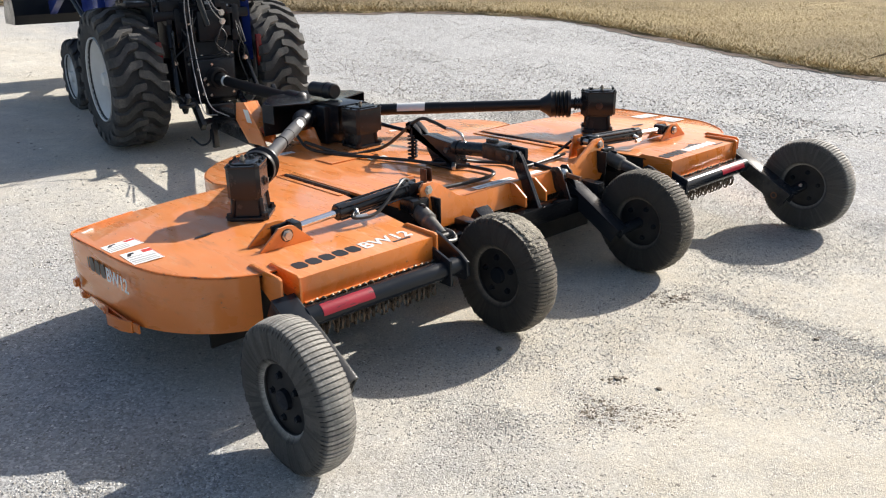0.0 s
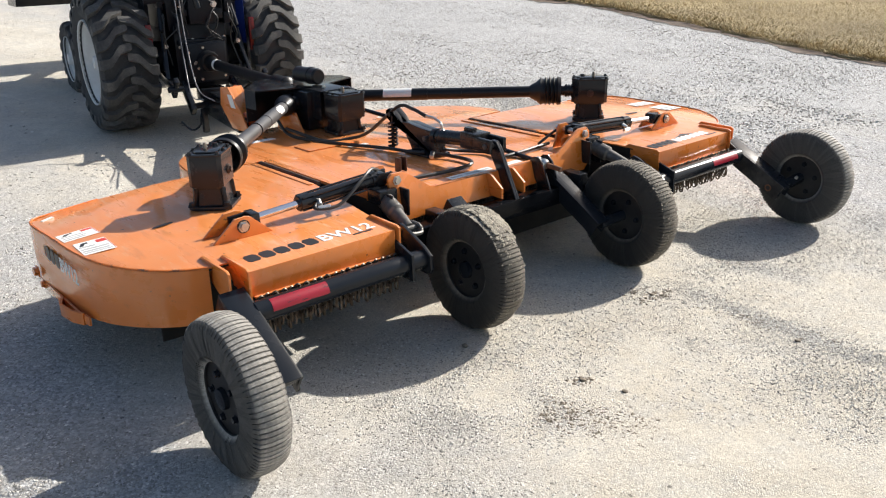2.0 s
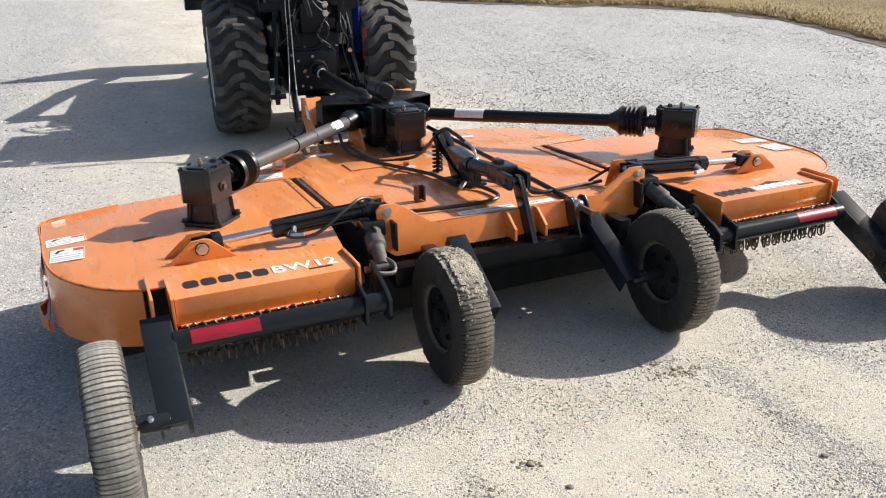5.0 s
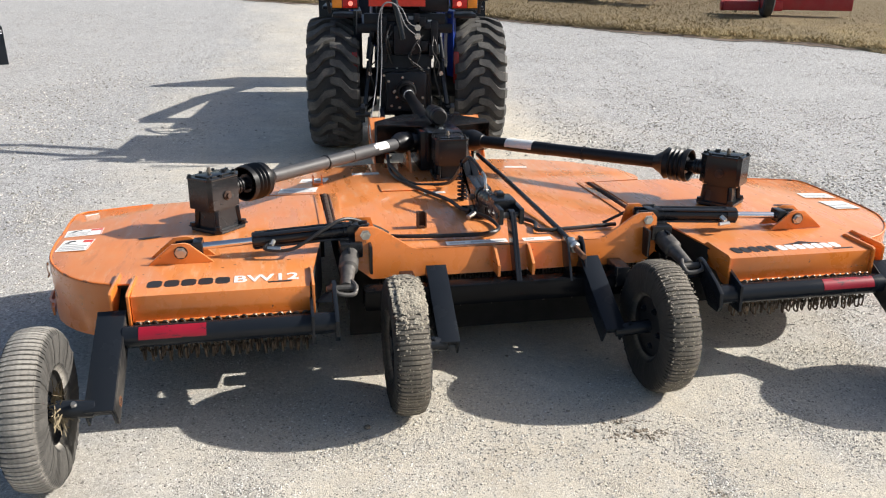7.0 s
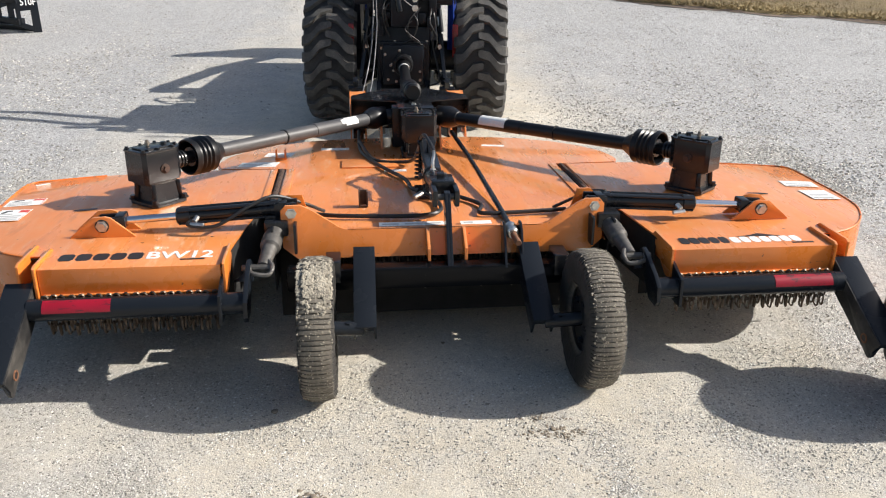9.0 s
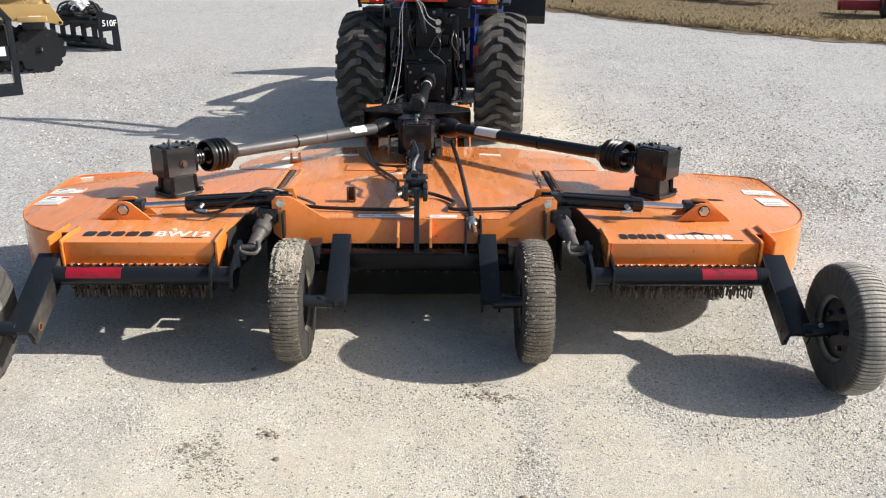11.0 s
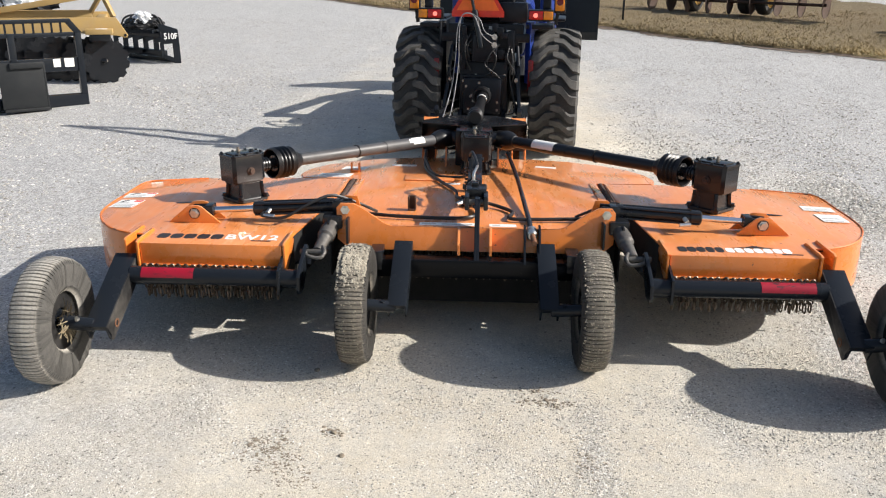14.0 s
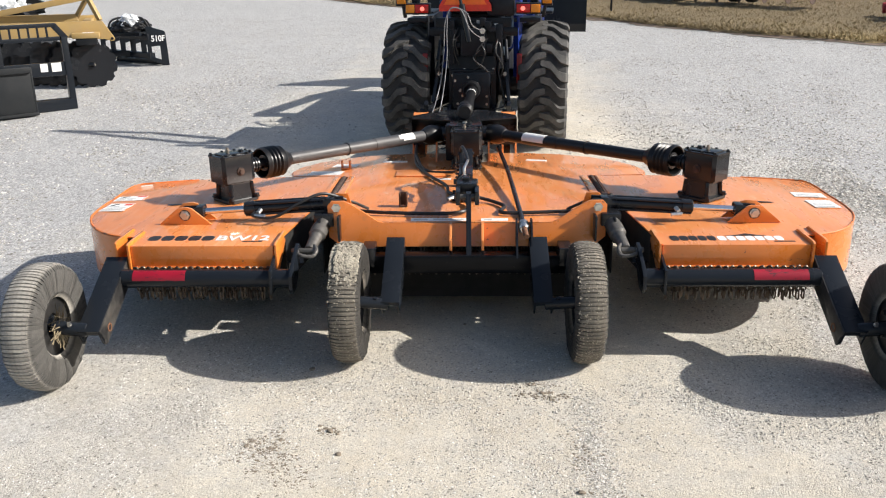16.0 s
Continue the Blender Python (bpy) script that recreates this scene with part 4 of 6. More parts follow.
def driveline(s):
    a, b = Vector((s * 1.245, 0.44, 0.678)), Vector((s * 0.205 - 0.02, 1.57, 0.662))
    d = (b - a).normalized()
    L = (b - a).length
    P = lambda u: a + d * u
    bm = B()
    lathe(bm, P(0.35), P(2), [(0, 0), (0, 0.034), (L - 0.35 - 0.06, 0.036), (L - 0.35 - 0.06, 0)], 24)
    tube = part("driveline", bm, PLASTIC if s > 0 else GREYTUBE, cutter, "black shielded driveline" if s > 0 else "scuffed dark grey shielded driveline")
    bm = B()
    lathe(bm, P(0.09), P(2), [(0, 0), (0, 0.040), (0.022, 0.040), (0.022, 0.033), (0.030, 0.033), (0.030, 0.040), (0.038, 0.040), (0.038, 0.033), (0.046, 0.033), (0.046, 0.040), (0.056, 0.040), (0.06, 0.03), (0.10, 0.03), (0.10, 0.045), (0.16, 0.045), (0.16, 0)], 20)
    part("yoke", bm, BLACK, tube)
    bm = B()
    prof = [(0.11, 0.03), (0.105, 0.072), (0.004, 0.075), (0.0, 0.078), (0.0, 0.083), (0.012, 0.086)]
    for k in range(4):
        prof += [(0.02 + k * 0.024, 0.088), (0.028 + k * 0.024, 0.077), (0.036 + k * 0.024, 0.077)]
    prof += [(0.125, 0.084), (0.15, 0.06), (0.19, 0.038), (0.19, 0.0)]
    lathe(bm, P(0.172), P(2), prof, 32)
    part("bell_guard", bm, PLASTIC, tube, "ribbed black bell-shaped guard")
    bm = B()
    lathe(bm, P(L - 0.10), P(3), [(0, 0.036), (0.004, 0.041), (0.02, 0.046), (0.04, 0.056), (0.06, 0.062), (0.08, 0.065), (0.10, 0.064), (0.13, 0.06), (0.16, 0.06), (0.16, 0)], 28)
    part("boot", bm, PLASTIC, tube)
    bm = B()
    lathe(bm, P(0.78), P(3), [(0, 0.034), (0, 0.0395), (0.006, 0.0395), (0.006, 0.036)], 24)
    part("clamp_band", bm, PLASTIC, tube)
    bm = B()
    lathe(bm, P(1.0), P(3), [(0, 0.034), (0, 0.0375), (0.25, 0.0375), (0.25, 0.036)], 24)
    part("sleeve", bm, PLASTIC if s > 0 else GREYTUBE, tube)
    bm = B()
    if s > 0:
        wrap(bm, P(L - 0.45), P(L - 0.27), 0.0375, -12, 100, 0.0012, (-1, -1, 0))
        part("decal", bm, PAPER, tube, "torn white warning label wrapped round the tube")
    else:
        wrap(bm, P(L - 0.30), P(L - 0.20), 0.0375, 0, 75, 0.0012, (1, -1, 0))
        wrap(bm, P(L - 0.33), P(L - 0.30), 0.0375, 20, 62, 0.0012, (1, -1, 0))
        part("decal", bm, PAPER, tube, "torn remains of a white label on the tube")


GREYTUBE = painted("scuffed_grey_plastic", (0.05, 0.05, 0.053), (0.16, 0.155, 0.15), 0.35, 0.4)
for s in (-1, 1):
    driveline(s)

# splitter gearbox with its shield
splitter = gearbox(-0.005, 1.27, 0.752, 90, -1, "centre_gearbox", 0.10, 0.094)
bm = B()
top = [(-0.37, 1.67), (-0.11, 1.58), (-0.11, 1.34), (0.09, 1.34), (0.09, 1.58), (0.33, 1.68), (0.33, 1.80), (0.12, 2.06), (-0.16, 2.06), (-0.37, 1.80)]
plate(bm, top, 0.748, 0.755, None, 0.001)
shield = part("driveline_shield", bm, BLACK, cutter, "black sheet-steel shield over the splitter gearbox")
bm = B()
strip(bm, [(-0.37, 1.80), (-0.37, 1.67)], 0.64, 0.75, 0.005)
strip(bm, [(0.33, 1.68), (0.33, 1.80)], 0.64, 0.75, 0.005)
strip(bm, [(-0.11, 1.57), (-0.11, 1.35)], 0.58, 0.75, 0.005)
strip(bm, [(0.09, 1.35), (0.09, 1.57)], 0.58, 0.75, 0.005)
strip(bm, [(-0.37, 1.80), (-0.16, 2.06), (0.12, 2.06), (0.33, 1.80)], 0.66, 0.75, 0.005)
part("skirt", bm, BLACK, shield)
for lo, hi in (((-0.372, 1.80, 0.55), (-0.11, 1.806, 0.747)), ((0.09, 1.80, 0.55), (0.332, 1.806, 0.747))):
    bm = B()
    slab(bm, lo, hi, 0.001)
    part("back_plate", bm, BLACK, shield)
bm = B()
slab(bm, (-0.14, 1.46, DECK), (0.10, 1.90, 0.74), 0.012)
rod(bm, (-0.24, 1.60, 0.665), (0.20, 1.60, 0.665), 0.05, 20)
part("splitter_housing", bm, BLACK, shield)
bm = B()
lathe(bm, (-0.015, 1.51, 0.815), (-0.015, 1.95, 0.81), [(0, 0), (0, 0.04), (0.012, 0.049), (0.07, 0.049), (0.075, 0.053), (0.10, 0.053), (0.105, 0.047), (0.24, 0.047), (0.25, 0)], 24)
slab(bm, (-0.035, 1.48, 0.752), (0.005, 1.56, 0.762), 0.002)
part("storage_tube", bm, PLASTIC, shield, "black plastic tube with a screw cap")
bm = B()
bolt(bm, (-0.015, 1.46, 0.755), (0, 0, 1), 0.012, 0.01)
part("bolt", bm, ZINC, shield)
# orange uprights and the tongue
for s in (-1, 1):
    bm = B()
    prof = [(1.78, DECK - 0.02), (2.0, DECK - 0.02), (2.14, 0.62), (2.12, 0.735), (2.02, 0.745), (1.86, 0.60)]
    swap = Matrix(((0, 0, 1, 0), (1, 0, 0, 0), (0, 1, 0, 0), (0, 0, 0, 1)))
    for o in (-0.045, 0.045):
        plate(bm, prof, -0.005, 0.005, Matrix.Translation((-0.02 + s * 0.31 + o, 0, 0)) @ swap, 0.001)
    bar(bm, (-0.02 + s * 0.31, 1.865, 0.60), (-0.02 + s * 0.31, 2.025, 0.742), 0.09, 0.008, 0.001)
    upright = part("hitch_upright", bm, ORANGE, centre_deck)
    if s < 0:
        bm = B()
        plate(bm, [(1.93, 0.62), (1.99, 0.62), (2.03, 0.70), (1.97, 0.70)], -0.0008, 0.0008, Matrix.Translation((-0.3815, 0, 0)) @ swap)
        part("decal", bm, PAPER, upright, "small white decal")
    bm = B()
    plate(bm, [(1.42, DECK), (1.73, DECK), (1.66, 0.62), (1.5, 0.62)], -0.006, 0.006, Matrix.Translation((-0.03 + s * 0.17, 0, 0)) @ swap, 0.001)
    part("gusset", bm, ORANGE, centre_deck)
bm = B()
for s in (-1, 1):
    bar(bm, (-0.03 + s * 0.30, 1.95, 0.50), (s * 0.05, 3.0, 0.44), 0.07, 0.09, 0.006)
slab(bm, (-0.09, 2.92, 0.40), (0.09, 3.10, 0.48), 0.01)
part("tongue", bm, BLACK, cutter, "black hitch tongue with clevis")
bm = B()
hose(bm, [(-0.12, 3.05, 0.40), (-0.16, 3.0, 0.33), (-0.22, 3.02, 0.30), (-0.26, 3.1, 0.36)], 0.008)
bar(bm, (-0.14, 2.95, 0.46), (-0.14, 2.95, 0.28), 0.04, 0.04)
part("jack_mount", bm, BLACK, cutter)

# ---- hydraulics ----
def wing_cylinder(s):
    a, b = Vector((s * 0.622, 0.02, 0.592)), Vector((s * 1.36, 0.0, 0.553))
    d = (b - a).normalized()
    P = lambda u: a + d * u
    bm = B()
    lathe(bm, P(0.055), P(2), [(0, 0), (0, 0.034), (0.03, 0.034), (0.032, 0.029), (0.35, 0.029), (0.352, 0.035), (0.40, 0.035), (0.405, 0.03), (0.405, 0)], 24)
    cyl = part("wing_cylinder", bm, BLACK, cutter, "black hydraulic cylinder that folds the wing")
    bm = B()
    rod(bm, P(0.40), P(0.70), 0.0155, 18)
    part("rod", bm, CHROME, cyl, "bright chromed piston rod")
    for u0, u1 in ((-0.02, 0.07), (0.655, 0.765)):
        bm = B()
        for y in (-0.028, 0.028):
            bar(bm, P(u0) + Vector((0, y, 0)), P(u1) + Vector((0, y, 0)), 0.014, 0.05, 0.004)
        slab(bm, *((P(u1 - 0.03 if u0 < 0 else u0 + 0.02) + Vector((-0.018, -0.033, -0.026))), (P(u1 - 0.03 if u0 < 0 else u0 + 0.02) + Vector((0.018, 0.033, 0.03)))), 0.004)
        part("clevis", bm, BLACK, cyl)
    for w in (-0.026, 0.026):
        for h in (-0.026, 0.026):
            bm = B()
            rod(bm, P(0.07) + Vector((0, w, h)), P(0.45) + Vector((0, w, h)), 0.005, 8)
            part("tie_rod", bm, BLACK, cyl)
    bm = B()
    rod(bm, a + Vector((0, -0.09, 0)), a + Vector((0, 0.11, 0)), 0.0135)
    bolt(bm, a + Vector((0, -0.088, 0)), (0, -1, 0), 0.017, 0.012)
    part("pin", bm, ZINC, cyl, "zinc-plated pin")
    bm = B()
    if s < 0:
        hose(bm, [P(0.37) + Vector((0, -0.03, 0.0)), P(0.41) + Vector((0, -0.06, -0.02)), P(0.30) + Vector((0, -0.075, -0.03)), P(0.17) + Vector((0, -0.05, 0.03)), P(0.07) + Vector((0, 0.0, 0.05)), P(-0.05) + Vector((0, 0.08, -0.02)), (s * 0.5, 0.18, DECK + 0.012)], 0.0075)
    else:
        hose(bm, [P(0.08) + Vector((0, 0.03, 0.03)), P(0.02) + Vector((0, 0.10, 0.0)), (s * 0.5, 0.15, DECK + 0.012)], 0.0075)
    part("hose", bm, HOSE, cyl)
    bm = B()
    rod(bm, P(0.375) + Vector((0, -0.03, 0.0)), P(0.385) + Vector((0, -0.055, -0.012)), 0.011, 8)
    rod(bm, P(0.40) + Vector((0, -0.06, -0.02)), P(0.345) + Vector((0, -0.07, -0.025)), 0.0095, 8)
    part("fitting", bm, ZINC, cyl)


for s in (-1, 1):
    wing_cylinder(s)

# lift cylinder on the centre line, its lugs and spring
bm = B()
lathe(bm, (-0.015, 0.40, 0.612), (0.0, 0.0, 0.640), [(0, 0), (0, 0.042), (0.03, 0.042), (0.03, 0.037), (0.25, 0.037), (0.25, 0.044), (0.30, 0.044), (0.30, 0)], 24)
lift_cyl = part("lift_cylinder", bm, BLACK, cutter, "black hydraulic lift cylinder")
bm = B()
slab(bm, (-0.048, 0.05, 0.592), (0.052, 0.17, 0.676), 0.008)
for x in (-0.036, 0.054):
    slab(bm, (x - 0.016, -0.055, 0.596), (x + 0.006, 0.07, 0.666), 0.008)
slab(bm, (-0.02, 0.11, 0.668), (0.015, 0.17, 0.692), 0.004)
part("clevis", bm, BLACK, lift_cyl)
bm = B()
rod(bm, (-0.060, -0.022, 0.631), (0.062, -0.022, 0.631), 0.013)
part("pin", bm, DUSTZINC, lift_cyl)
bm = B()
rod(bm, (-0.07, 0.43, 0.60), (0.06, 0.43, 0.60), 0.014)
part("pin", bm, DUSTZINC, lift_cyl)
bm = B()
swap = Matrix(((0, 0, 1, 0), (1, 0, 0, 0), (0, 1, 0, 0), (0, 0, 0, 1)))
for x in (-0.024, 0.014):
    plate(bm, [(0.37, DECK), (0.56, DECK), (0.57, 0.53), (0.62, 0.60), (0.70, 0.675), (0.765, 0.715), (0.795, 0.70), (0.79, 0.665), (0.755, 0.64), (0.60, 0.66), (0.50, 0.645), (0.42, 0.64), (0.38, 0.60)], -0.018, 0.018, Matrix.Translation((x, 0, 0)) @ swap, 0.002)
slab(bm, (-0.08, 0.37, DECK), (0.06, 0.58, DECK + 0.012), 0.003)
part("lift_lug", bm, BLACK, lift_cyl)
bm = B()
hose(bm, [(-0.037 + 0.024 * math.cos(i * 0.785), 0.74 + 0.024 * math.sin(i * 0.785), 0.502 + 0.0026 * i) for i in range(57)], 0.0065, 2, 6)
part("spring", bm, BLACK, lift_cyl, "black coil spring")
bm = B()
rod(bm, (-0.037, 0.74, 0.495), (-0.037, 0.74, 0.68), 0.01, 10)
rod(bm, (-0.05, 0.755, 0.685), (0.04, 0.755, 0.685), 0.014, 10)
part("spring_guide", bm, BLACK, lift_cyl)
bm = B()
rod(bm, (-0.012, 0.345, 0.63), (-0.012, 0.345, 0.655), 0.014, 8)
hose(bm, [(-0.012, 0.345, 0.65), (-0.012, 0.36, 0.685), (0.0, 0.43, 0.70), (0.006, 0.50, 0.70)], 0.0075)
part("fitting", bm, ZINC, lift_cyl, "bright chromed elbow fitting")
bm = B()
rod(bm, (-0.06, 0.37, 0.535), (-0.10, 0.33, 0.525), 0.012, 8)
part("hose_fitting", bm, ZINC, lift_cyl)

# levelling rod to the rear axle
bm = B()
hose(bm, [(0.20, 1.42, 0.60), (0.235, 0.9, 0.565), (0.258, 0.3, 0.53), (0.27, -0.06, 0.508)], 0.0125, 6, 10)
level = part("levelling_rod", bm, BLACK, cutter, "long black levelling rod with worn paint")
bm = B()
for u in (-0.03, 0.012):
    lathe(bm, (0.27, -0.092 - u, 0.505 - 0.06 * u), (0.274, -1, 0.44), [(0, 0), (0, 0.026), (0.02, 0.026), (0.026, 0.018), (0.032, 0.018), (0.032, 0)], 12)
part("nut", bm, ZINC, level, "zinc-plated adjusting nuts")
bm = B()
rod(bm, (0.27, -0.10, 0.503), (0.276, -0.222, 0.495), 0.013, 12)
part("threaded_end", bm, RUST, level, "rusty brown threaded rod end")

# hoses across the centre deck
for pts in (
    [(-0.33, 1.5, 0.60), (-0.33, 1.38, 0.53), (-0.30, 1.2, DECK + 0.012), (-0.22, 0.95, DECK + 0.012), (-0.12, 0.70, DECK + 0.012), (-0.10, 0.50, DECK + 0.02), (-0.07, 0.42, 0.53)],
    [(-0.55, 0.14, DECK + 0.012), (-0.40, 0.10, DECK + 0.012), (-0.10, 0.08, DECK + 0.012), (0.0, 0.14, DECK + 0.014), (0.0, 0.3, DECK + 0.014), (-0.05, 0.38, 0.53)],
    [(0.02, 0.36, 0.54), (0.12, 0.34, DECK + 0.012), (0.19, 0.22, DECK + 0.012), (0.17, 0.10, DECK + 0.012), (0.30, 0.09, DECK + 0.012), (0.55, 0.12, DECK + 0.012)],
    [(0.006, 0.50, 0.70), (-0.01, 0.60, 0.73), (-0.03, 0.70, 0.73), (-0.05, 0.95, 0.56), (-0.12, 1.05, DECK + 0.012), (-0.26, 1.12, DECK + 0.014), (-0.33, 1.4, 0.56)],
):
    bm = B()
    hose(bm, pts, 0.0095)
    part("hose", bm, HOSE, lift_cyl)

# ---- rear axle, arms and wheels ----
def channel(bm, a, b, w, h, t=0.009):
    """A folded channel from a to b, open underneath and at its lower end."""
    a, b = Vector(a), Vector(b)
    d = (b - a).normalized()
    side = Vector((1, 0, 0))
    up = side.cross(d).normalized()
    if up.z < 0:
        up = -up
    bar(bm, a + up * (h - t) / 2, b + up * (h - t) / 2, w, t, 0.003)
    for q in (-1, 1):
        o = side * q * (w - t) / 2 - up * t / 2
        bar(bm, a + o, b + o, t, h - t, 0.003)
    bar(bm, a, a + d * 0.02, w - 2 * t, h - 2 * t, 0.002)
    bar(bm, b - d * 0.012 + up * h * 0.28, b - d * 0.004 + up * h * 0.28, w - 2 * t + 0.002, h * 0.3, 0.002)


RIMBLACK = painted("dusty_black_rim", (0.016, 0.016, 0.0165), (0.11, 0.10, 0.09), 0.3, 0.35, gloss=0.3)
WORNBLACK = painted("worn_black_paint", (0.012, 0.012, 0.013), (0.17, 0.155, 0.135), 0.75, 0.35, chips=(0.12, 0.07, 0.045), gloss=0.4)


bm = B()
slab(bm, (-0.645, -0.20, 0.302), (0.645, -0.112, 0.395), 0.018)
axle = part("rear_axle", bm, GLOSSBLACK, cutter, "black square-tube rear axle")
for x in (0.004, 0.016):
    bm = B()
    plate(bm, [(-0.195, 0.382), (-0.122, 0.382), (-0.095, 0.44), (0.004, 0.60), (0.008, 0.632), (-0.012, 0.655), (-0.042, 0.652), (-0.066, 0.622)], -0.006, 0.006, Matrix.Translation((x, 0, 0)) @ swap, 0.0015)
    part("lift_lever", bm, BLACK, axle)
for x in (0.236, 0.306):
    bm = B()
    plate(bm, [(-0.20, 0.382), (-0.122, 0.382), (-0.065, 0.46), (-0.05, 0.515), (-0.07, 0.538), (-0.105, 0.542), (-0.135, 0.515)], -0.005, 0.005, Matrix.Translation((x, 0, 0)) @ swap, 0.0015)
    part("lever_plate", bm, BLACK, axle)
for s in (-1, 1):
    bm = B()
    slab(bm, (s * 0.43, -0.215, 0.345), (s * 0.49, -0.095, 0.435), 0.006)
    part("bearing_block", bm, BLACK, axle)
    bm = B()
    channel(bm, (s * 0.336, -0.099, 0.425), (s * 0.342, -0.436, 0.231), 0.086, 0.085)
    arm = part("wheel_arm", bm, SATIN, axle, "black box-section wheel arm")
    bm = B()
    rod(bm, (s * 0.35, -0.425, 0.248), (s * 0.50, -0.452, 0.268), 0.028, 16)
    bolt(bm, (s * 0.405, -0.445, 0.278), (0, -0.5, 1), 0.009, 0.010)
    part("stub_axle", bm, SATIN, arm)
    # wing axle
    bm = B()
    rod(bm, (s * 0.765, -0.43, 0.375), (s * 1.54, -0.43, 0.375), 0.041, 22)
    tube = part("wing_axle", bm, SATIN, cutter, "black round-tube wing axle")
    bm = B()
    wrap(bm, (s * 1.245, -0.43, 0.375), (s * 1.48, -0.43, 0.375), 0.0412, 4, 76, 0.0008, (0, -1, 0))
    part("reflective_tape", bm, TAPE, tube, "scratched red reflective tape")
    bm = B()
    plate(bm, [(-0.485, 0.315), (-0.395, 0.315), (-0.33, 0.40), (-0.335, 0.455), (-0.37, 0.46), (-0.48, 0.425)], -0.006, 0.006, Matrix.Translation((s * 0.862, 0, 0)) @ swap, 0.0015)
    plate(bm, [(-0.475, 0.318), (-0.40, 0.318), (-0.375, 0.345), (-0.262, 0.44), (-0.258, 0.47), (-0.285, 0.488), (-0.315, 0.482), (-0.44, 0.43), (-0.485, 0.40), (-0.49, 0.34)], -0.008, 0.008, Matrix.Translation((s * 0.772, 0, 0)) @ swap, 0.0015)
    plate(bm, [(s * 0.772, 0.405), (s * 0.85, 0.405), (s * 0.80, 0.445), (s * 0.772, 0.485)], -0.005, 0.005, Matrix.Translation((0, -0.385, 0)) @ pose(0, 0, 0, 90 - 28), 0.001)
    part("crank_plate", bm, SATIN, tube)
    # linkage between centre axle and wing axle
    bm = B()
    lathe(bm, (s * 0.683, -0.03, 0.525), (s * 0.722, -0.28, 0.45), [(0, 0), (0, 0.03), (0.02, 0.04), (0.035, 0.036), (0.05, 0.04), (0.065, 0.036), (0.08, 0.04), (0.14, 0.04), (0.15, 0.03), (0.26, 0.024), (0.265, 0)], 18)
    link = part("wing_link", bm, DUSTZINC, cutter, "dusty zinc-plated wing levelling link")
    bm = B()
    slab(bm, (s * 0.635, -0.09, 0.50), (s * 0.73, 0.01, 0.565), 0.01)
    slab(bm, (s * 0.60, -0.13, 0.44), (s * 0.612, -0.02, 0.56), 0.003)
    slab(bm, (s * 0.69, -0.13, 0.43), (s * 0.70, 0.05, 0.55), 0.003)
    part("clevis", bm, BLACK, link)
    bm = B()
    hose(bm, [(s * 0.70, -0.26, 0.47), (s * 0.685, -0.30, 0.46), (s * 0.70, -0.33, 0.44), (s * 0.76, -0.33, 0.45), (s * 0.775, -0.29, 0.475)], 0.009)
    rod(bm, (s * 0.68, -0.285, 0.452), (s * 0.80, -0.285, 0.452), 0.013, 10)
    part("shackle", bm, DUSTZINC, link)
    # outer arm
    bm = B()
    channel(bm, (s * 1.583, -0.3405, 0.414), (s * 1.583, -0.7205, 0.218), 0.095, 0.085)
    arm = part("wheel_arm", bm, SATIN, tube, "black box-section wheel arm")
    bm = B()
    rod(bm, (s * 1.60, -0.702, 0.246), (s * 1.74, -0.718, 0.268), 0.030, 16)
    part("stub_axle", bm, SATIN, arm)
    # cheek plate on the inner side, rounded round its pin hole
    bm = B()
    lug = [(-0.686 + 0.020 * math.cos(radians(a)), 0.194 + 0.020 * math.sin(radians(a))) for a in range(-50, -211, -20)]
    plate(bm, [(-0.316, 0.366), (-0.655, 0.191)] + lug + [(-0.738, 0.254), (-0.358, 0.451)], -0.003, 0.003, Matrix.Translation((s * 1.5335, 0, 0)) @ swap, 0.001)
    cheek = part("cheek_plate", bm, WORNBLACK, arm, "scraped and dusty black cheek plate")
    bm = B()
    c = Vector((s * 1.531, -0.645, 0.234))
    lathe(bm, c, c + Vector((-s, 0, 0)), [(0, 0.013), (0.003, 0.013), (0.003, 0.019), (0, 0.020)], 18)
    part("bushing", bm, RUST, cheek, "rust-rimmed pin hole")
    bm = B()
    lathe(bm, c, c + Vector((-s, 0, 0)), [(0, 0), (0, 0.0135), (0.0012, 0.0135), (0.0012, 0)], 14)
    part("hole", bm, INK, cheek)
    bm = B()
    bolt(bm, (s * 1.655, -0.735, 0.284), (0, -0.6, 1), 0.008, 0.014)
    part("grease_fitting", bm, ZINC, arm, "bright grease fitting")


